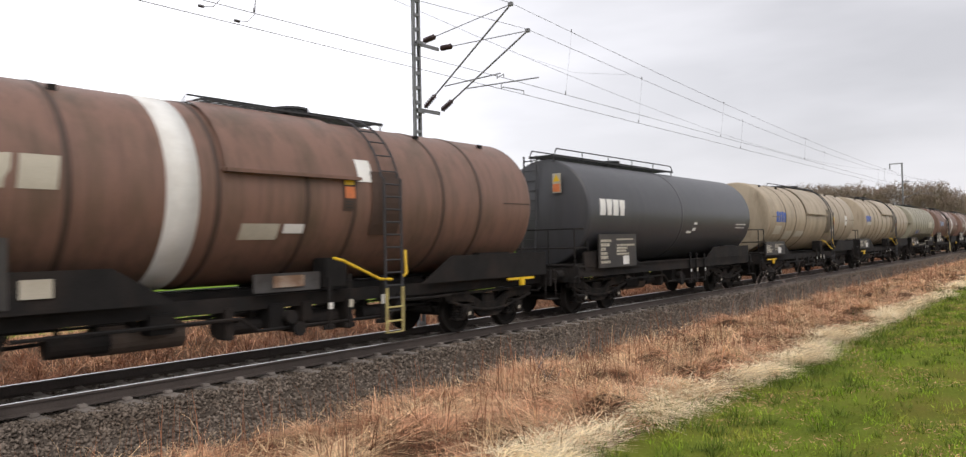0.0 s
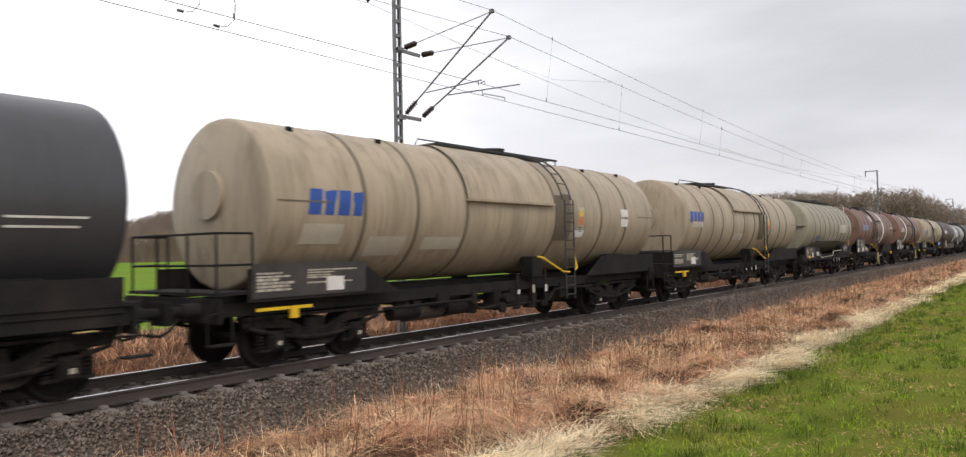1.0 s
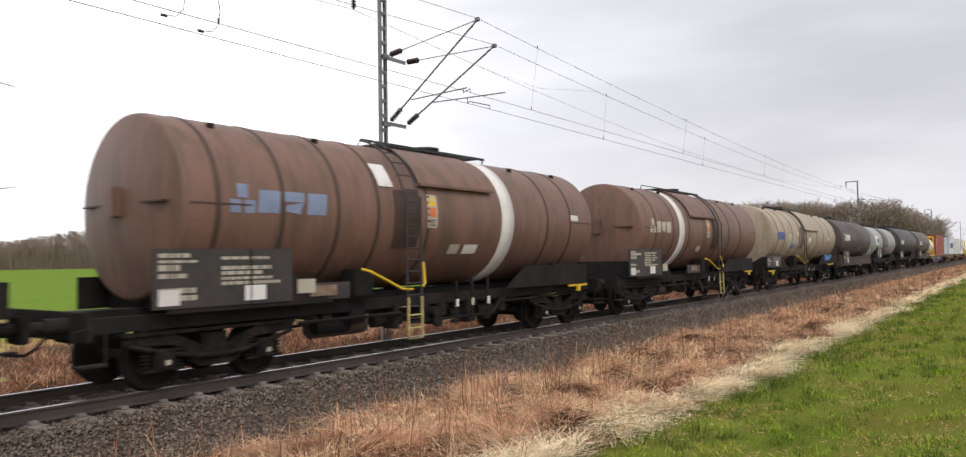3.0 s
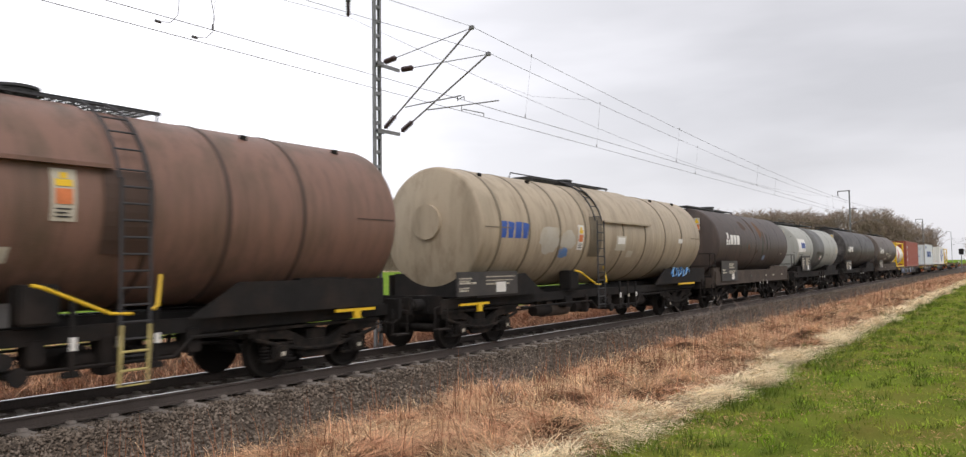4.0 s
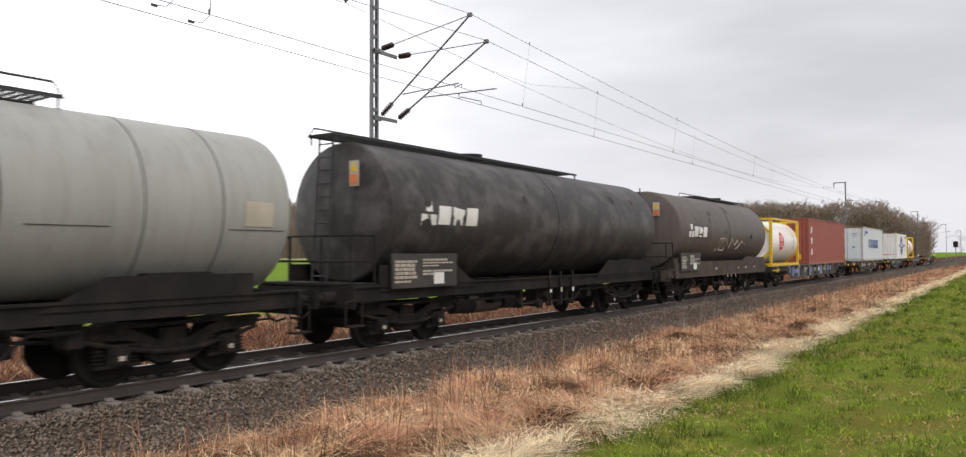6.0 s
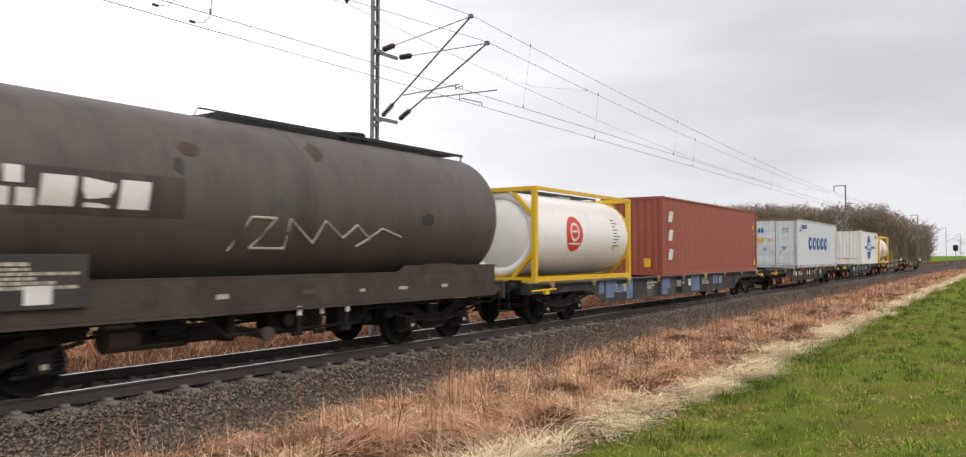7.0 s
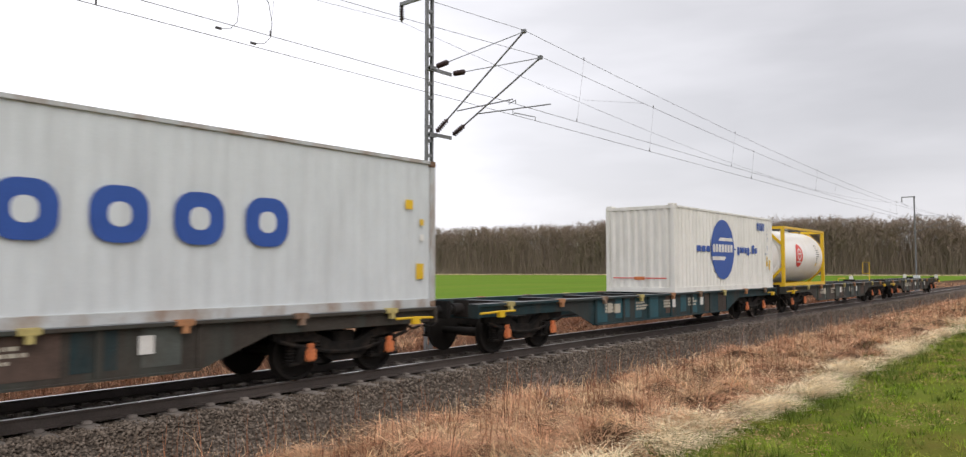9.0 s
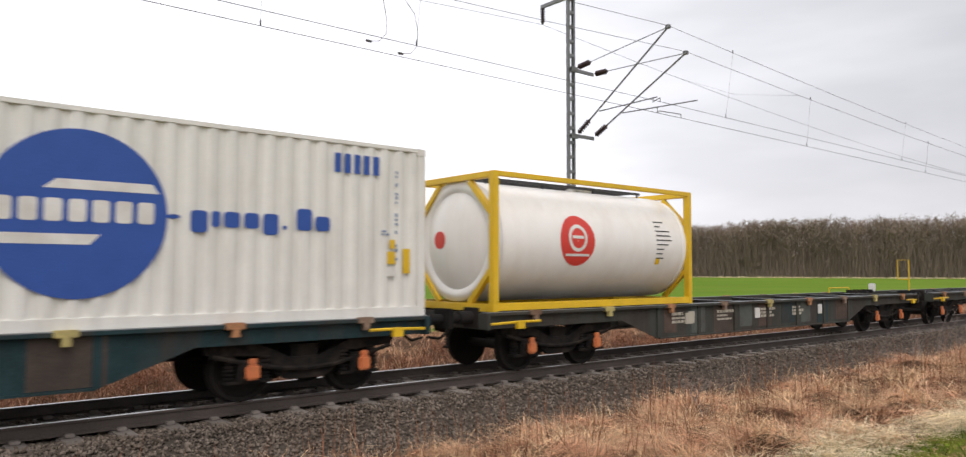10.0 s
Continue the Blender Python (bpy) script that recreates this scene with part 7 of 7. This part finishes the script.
n = 105000
x, y = spread(n, 0.5, 120, 7.6, 14.4, 5.0)
x[:7000] = rng.uniform(-22, 0.5, 7000)
on_rail = (np.abs(np.abs(y - TRACK_Y) - 0.7535) < 0.1)
phase = np.mod(x - 0.3 + 0.3, 0.6) - 0.3
on_sleeper = (np.abs(phase) < 0.12) & (np.abs(y - TRACK_Y) < 1.12) & (rng.uniform(0, 1, n) < np.where(np.abs(y - TRACK_Y) > 0.9, 0.93, 0.9))
behind = (y > 13) & (rng.uniform(0, 1, n) < 0.5)
thin = (y < 8.3) & (rng.uniform(0, 1, n) < 0.5)
keep = ~(on_rail | on_sleeper | behind | thin)
x, y = x[keep], y[keep]
n = len(x)
stones("ballast", x, y, ground_at(y) + rng.uniform(-0.01, 0.03, n) - 0.012 * (np.abs(y - TRACK_Y) < 1.3), rng.uniform(0.016, 0.037, n) * (1 + 0.4 * np.clip(x / 60, 0, 1.5)), M["ballast"], "grey-brown crushed stone ballast under the track")


# leafless saplings by the ballast
def twig_shrub(x, y, height, count, seed, arch=0.5):
    rnd = random.Random(seed)
    sh = thing("leafless_shrub", "thin leafless shrub with arching grey-brown twigs", "shrub", "saplings on the verge", pose(x, y, ground_z(y) - 0.03))
    for k in range(count):
        bm = bmesh.new()
        a = rnd.uniform(0, 6.28)
        p = Vector((rnd.uniform(-0.25, 0.25), rnd.uniform(-0.2, 0.2), 0))
        d = Vector((math.cos(a) * 0.35, math.sin(a) * 0.35, 1)).normalized()
        h = height * rnd.uniform(0.6, 1.1)
        steps = 7
        r = 0.0095
        for i in range(steps):
            q = p + d * h / steps
            rod(bm, p, q, r, 5, r * 0.8)
            if i > 1 and rnd.random() < 0.75:
                e = (d + Vector((rnd.uniform(-1, 1), rnd.uniform(-1, 1), rnd.uniform(0, 0.6)))).normalized()
                m = q + e * h * rnd.uniform(0.12, 0.3)
                rod(bm, q, m, r * 0.6, 4, r * 0.35)
            p = q
            d = (d + Vector((math.cos(a), math.sin(a), -0.5)) * arch * 0.16 + Vector((rnd.uniform(-0.12, 0.12), rnd.uniform(-0.12, 0.12), 0))).normalized()
            r *= 0.87
        part("stem", bm, M["twig"], sh)
    return sh


for i, (x, y, h, c, ar) in enumerate(((12.2, 8.35, 0.75, 9, 1.9), (13.4, 8.6, 0.6, 6, 1.8), (10.2, 8.0, 0.5, 4, 1.0), (20.6, 8.5, 1.0, 5, 0.5), (22.6, 8.45, 1.2, 7, 0.3), (24.3, 8.3, 1.4, 8, 0.2), (26.0, 8.5, 1.2, 6, 0.4), (28.8, 8.2, 1.5, 8, 0.2),
                                      (31.5, 8.4, 1.4, 8, 0.6), (36.0, 8.2, 1.7, 9, 0.5), (48.0, 8.0, 1.3, 8, 0.4), (55.0, 8.2, 1.4, 9, 0.4), (62.0, 7.8, 1.5, 9, 0.4), (70.0, 8.0, 1.5, 9, 0.4), (7.4, 7.2, 0.6, 4, 0.5), (9.0, 6.2, 0.65, 5, 0.3))):
    twig_shrub(x, y, h, c, 100 + i, ar)


# far woods: bare trees grown from a few patterns
def bare_tree(rnd, height):
    """Triangles of one leafless tree: trunk, limbs, branches, twigs, as three-sided spikes."""
    tri = []

    def spike(p, q, r0, r1):
        d = (q - p).normalized()
        u = d.orthogonal().normalized()
        w = d.cross(u)
        ring0 = [p + (u * math.cos(a) + w * math.sin(a)) * r0 for a in (0, 2.094, 4.189)]
        ring1 = [q + (u * math.cos(a) + w * math.sin(a)) * r1 for a in (0, 2.094, 4.189)]
        for i in range(3):
            j = (i + 1) % 3
            tri.append((ring0[i], ring0[j], ring1[j]))
            tri.append((ring0[i], ring1[j], ring1[i]))

    def sliver(p, q, w):
        d = (q - p).normalized()
        s = d.cross(Vector((rnd.uniform(-1, 1), rnd.uniform(-1, 1), rnd.uniform(-1, 1)))).normalized() * w
        tri.append((p - s, p + s, q))

    top = Vector((rnd.uniform(-0.5, 0.5), rnd.uniform(-0.5, 0.5), height))
    spike(Vector((0, 0, -0.5)), top * 0.55, 0.12, 0.08)
    spike(top * 0.55, top, 0.08, 0.03)
    start = rnd.uniform(0.08, 0.3)
    for k in range(15):
        z = start + (0.97 - start) * k / 15
        a = rnd.uniform(0, 6.28)
        out = height * (0.08 + 0.2 * (1 - abs(z - 0.5)) * rnd.uniform(0.5, 1.1))
        p = top * z
        q = p + Vector((math.cos(a) * out, math.sin(a) * out, out * rnd.uniform(0.6, 1.4)))
        if q.z > height * 1.02:
            q.z = height * 1.02
        spike(p, q, 0.06, 0.02)
        for j in range(12):
            u = rnd.uniform(0.2, 1)
            s = p.lerp(q, u)
            e = s + Vector((rnd.uniform(-1, 1), rnd.uniform(-1, 1), rnd.uniform(-0.1, 1.2))) * height * 0.085
            sliver(s, e, 0.055)
            sliver(s.lerp(e, 0.5), s.lerp(e, 0.5) + Vector((rnd.uniform(-1, 1), rnd.uniform(-1, 1), rnd.uniform(-0.2, 1))) * height * 0.06, 0.045)
    return np.array([[tuple(v) for v in t] for t in tri])


rnd = random.Random(3)
PATTERNS = [bare_tree(rnd, 16.0) for _ in range(7)]


def woods(name, places, label):
    """places: x, y, ground z, scale, width scale."""
    out = []
    for x, y, z, s, w in places:
        p = PATTERNS[rnd.randrange(len(PATTERNS))]
        a = rnd.uniform(0, 6.28)
        c, n_ = math.cos(a), math.sin(a)
        q = np.stack(((p[..., 0] * c - p[..., 1] * n_) * s * w + x, (p[..., 0] * n_ + p[..., 1] * c) * s * w + y, p[..., 2] * s + z), -1)
        out.append(q.reshape(-1, 3))
    v = np.concatenate(out)
    stuff_mesh(name, v, np.arange(len(v)), np.full(len(v) // 3, 3), M["bark"], label, "woods")


places = []
for k in range(1250):
    u = rnd.random()
    depth = rnd.random() ** 1.3 * 34
    bx, by = 322 - 122 * u, 26 + 264 * u
    taper = min(1.13, 0.7 + 6 * u) * (1 - 0.4 * max(0, u - 0.45))
    places.append((bx + depth * 0.92 + rnd.uniform(-2, 2), by + depth * 0.4 * (u > 0.1) + rnd.uniform(-2, 2), -0.5, taper * rnd.uniform(0.92, 1.2), rnd.uniform(0.8, 1.2)))
woods("far_woods", places, "leafless brown deciduous wood behind the field")


def hill_rise(u, d):
    return (19 * math.exp(-((u - 0.05) / 0.3) ** 2) + 5 * math.exp(-((u - 0.5) / 0.3) ** 2)) * min(1, d / 40)


rise_u = [-1.0 + 0.1 * k for k in range(26)]
rise_d = [0, 10, 20, 30, 40, 60, 80, 110, 150]
verts = [(235 - 110 * u + d * 0.5, 300 + 180 * u + d * 0.85, -0.75 + hill_rise(u, d) * (1 if d <= 80 else max(0, (150 - d) / 70))) for u in rise_u for d in rise_d]
k = len(rise_d)
me = bpy.data.meshes.new("ground_rise")
me.from_pydata(verts, [], [(i * k + j, (i + 1) * k + j, (i + 1) * k + j + 1, i * k + j + 1) for i in range(len(rise_u) - 1) for j in range(k - 1)])
me.materials.append(M["soil"])
tagged(new("ground_rise", me), "low leaf-strewn rise under the far wood", "ground", kind="structure")
places = []
for k in range(1300):     # the wooded rise farther back
    u = rnd.uniform(-0.3, 1.0)
    bx, by = 235 - 110 * u, 300 + 180 * u
    d = rnd.random() ** 1.3 * 60
    rise = hill_rise(u, d)
    places.append((bx + d * 0.5, by + d * 0.85, -0.5 + rise, (1.0 - 0.42 * max(u, 0)) * rnd.uniform(0.9, 1.1), rnd.uniform(0.8, 1.2)))
for k in range(520):     # the crown of the rise
    u, d = rnd.gauss(0.05, 0.17), rnd.uniform(26, 70)
    places.append((235 - 110 * u + d * 0.5, 300 + 180 * u + d * 0.85, -0.6 + hill_rise(u, d), rnd.uniform(0.7, 0.98), rnd.uniform(0.8, 1.2)))
for k in range(220):     # thin distant row
    u = rnd.random()
    places.append((150 - 330 * u + rnd.uniform(-8, 8), 520 + 120 * u + rnd.random() * 40, -0.5, rnd.choice((0.45, 0.55, 0.9)) * rnd.uniform(0.7, 1.1), rnd.uniform(0.8, 1.2)))
woods("far_woods_hill", places, "leafless wood on a low rise beyond the field")
places = []
for k in range(170):
    u = rnd.random()
    places.append((420 + 500 * rnd.random(), -160 + 190 * u, -0.3, rnd.uniform(0.5, 0.9), rnd.uniform(0.9, 1.3)))
woods("distant_trees", places, "distant leafless trees at the end of the line")
# undergrowth along the wood's edge
n = 60000
u = rng.uniform(0, 1, n)
d = rng.uniform(-1, 14, n)
bx, by = 321 - 122 * u + d, 26 + 264 * u
second = rng.uniform(0, 1, n) < 0.4
u2 = rng.uniform(0, 1, n)
bx = np.where(second, 235 - 110 * u2 + d * 0.5, bx)
by = np.where(second, 299 + 180 * u2 + d, by)
h = rng.uniform(1.5, 9.0, n)
blades("undergrowth", bx, by, h, np.full(n, 0.16), rng.uniform(0.1, 0.6, n), rng.uniform(0, 6.28, n), M["bark"], "brown scrub and saplings along the wood's edge")
n = 52000   # thin poles and saplings inside the wood
u = rng.uniform(0, 1, n)
d = rng.uniform(0, 22, n)
bx, by = 321 - 122 * u + d, 26 + 264 * u
second = rng.uniform(0, 1, n) < 0.4
u2 = rng.uniform(0, 0.75, n)
bx = np.where(second, 235 - 110 * u2 + d * 0.5, bx)
by = np.where(second, 299 + 180 * u2 + d, by)
blades("wood_saplings", bx, by, rng.uniform(6, 15.5, n) * np.where(second, 0.95, np.minimum(1.1, 0.7 + 6 * u)), np.full(n, 0.13), rng.uniform(0.02, 0.3, n), rng.uniform(0, 6.28, n), M["bark"], "slender leafless saplings inside the wood")
# pale grass margin at the end of the field
n = 9000
u = rng.uniform(0, 1, n)
blades("field_margin", 316 - 122 * u - rng.uniform(0, 4, n), 30 + 262 * u, rng.uniform(0.3, 0.9, n), np.full(n, 0.1), rng.uniform(0.1, 0.6, n), rng.uniform(0, 6.28, n), M["pale"], "pale grass margin between field and wood")


# small signal far down the line and a cabinet at the second mast
def line_signal(x, y):
    sg = thing("railway_signal", "small dark railway signal on a post by the line", "signal", "", pose(x, y, ground_z(y)))
    part("post", rod(bmesh.new(), (0, 0, -0.2), (0, 0, 3.4), 0.07, 10), M["mast"], sg)
    bm = box(bmesh.new(), -0.12, 0.12, -0.4, 0.4, 3.2, 4.3, 0.05)
    part("signal_head", bm, M["frame_dark"], sg, "black signal head")


line_signal(166.0, 8.5)
cb = thing("line_cabinet", "pale grey steel equipment cabinet at a mast foot", "cabinet", "", pose(88.8, MAST_Y - 0.2, ground_z(MAST_Y)))
part("body", box(bmesh.new(), -0.35, 0.35, -0.3, 0.3, 0.9, 1.9, 0.03), M["box_grey"], cb)
part("stand", box(bmesh.new(), -0.3, 0.3, -0.2, 0.2, -0.1, 0.9), M["mast"], cb)
# ---- everything on the rails moves together ----
def motions():
    # wheels roll towards -x, turning back about the y axis
    turns = [(k / 30, -84.0 * k) for k in range(301)]
    for ob, ax in WHEELSETS:
        walk(ob, [(t, pose(ax, 0, 0.46, 0, a % 360, 0)) for t, a in turns])
    for ob, mid in WAGONS:
        walk(ob, [(t, pose(mid - SPEED * t, TRACK_Y, 0)) for t in (0, 2.5, 5, 7.5, 10)])
    for ob, mid, z in CARGO:
        walk(ob, [(t, pose(mid - SPEED * t, TRACK_Y, z)) for t in (0, 2.5, 5, 7.5, 10)])


motions()
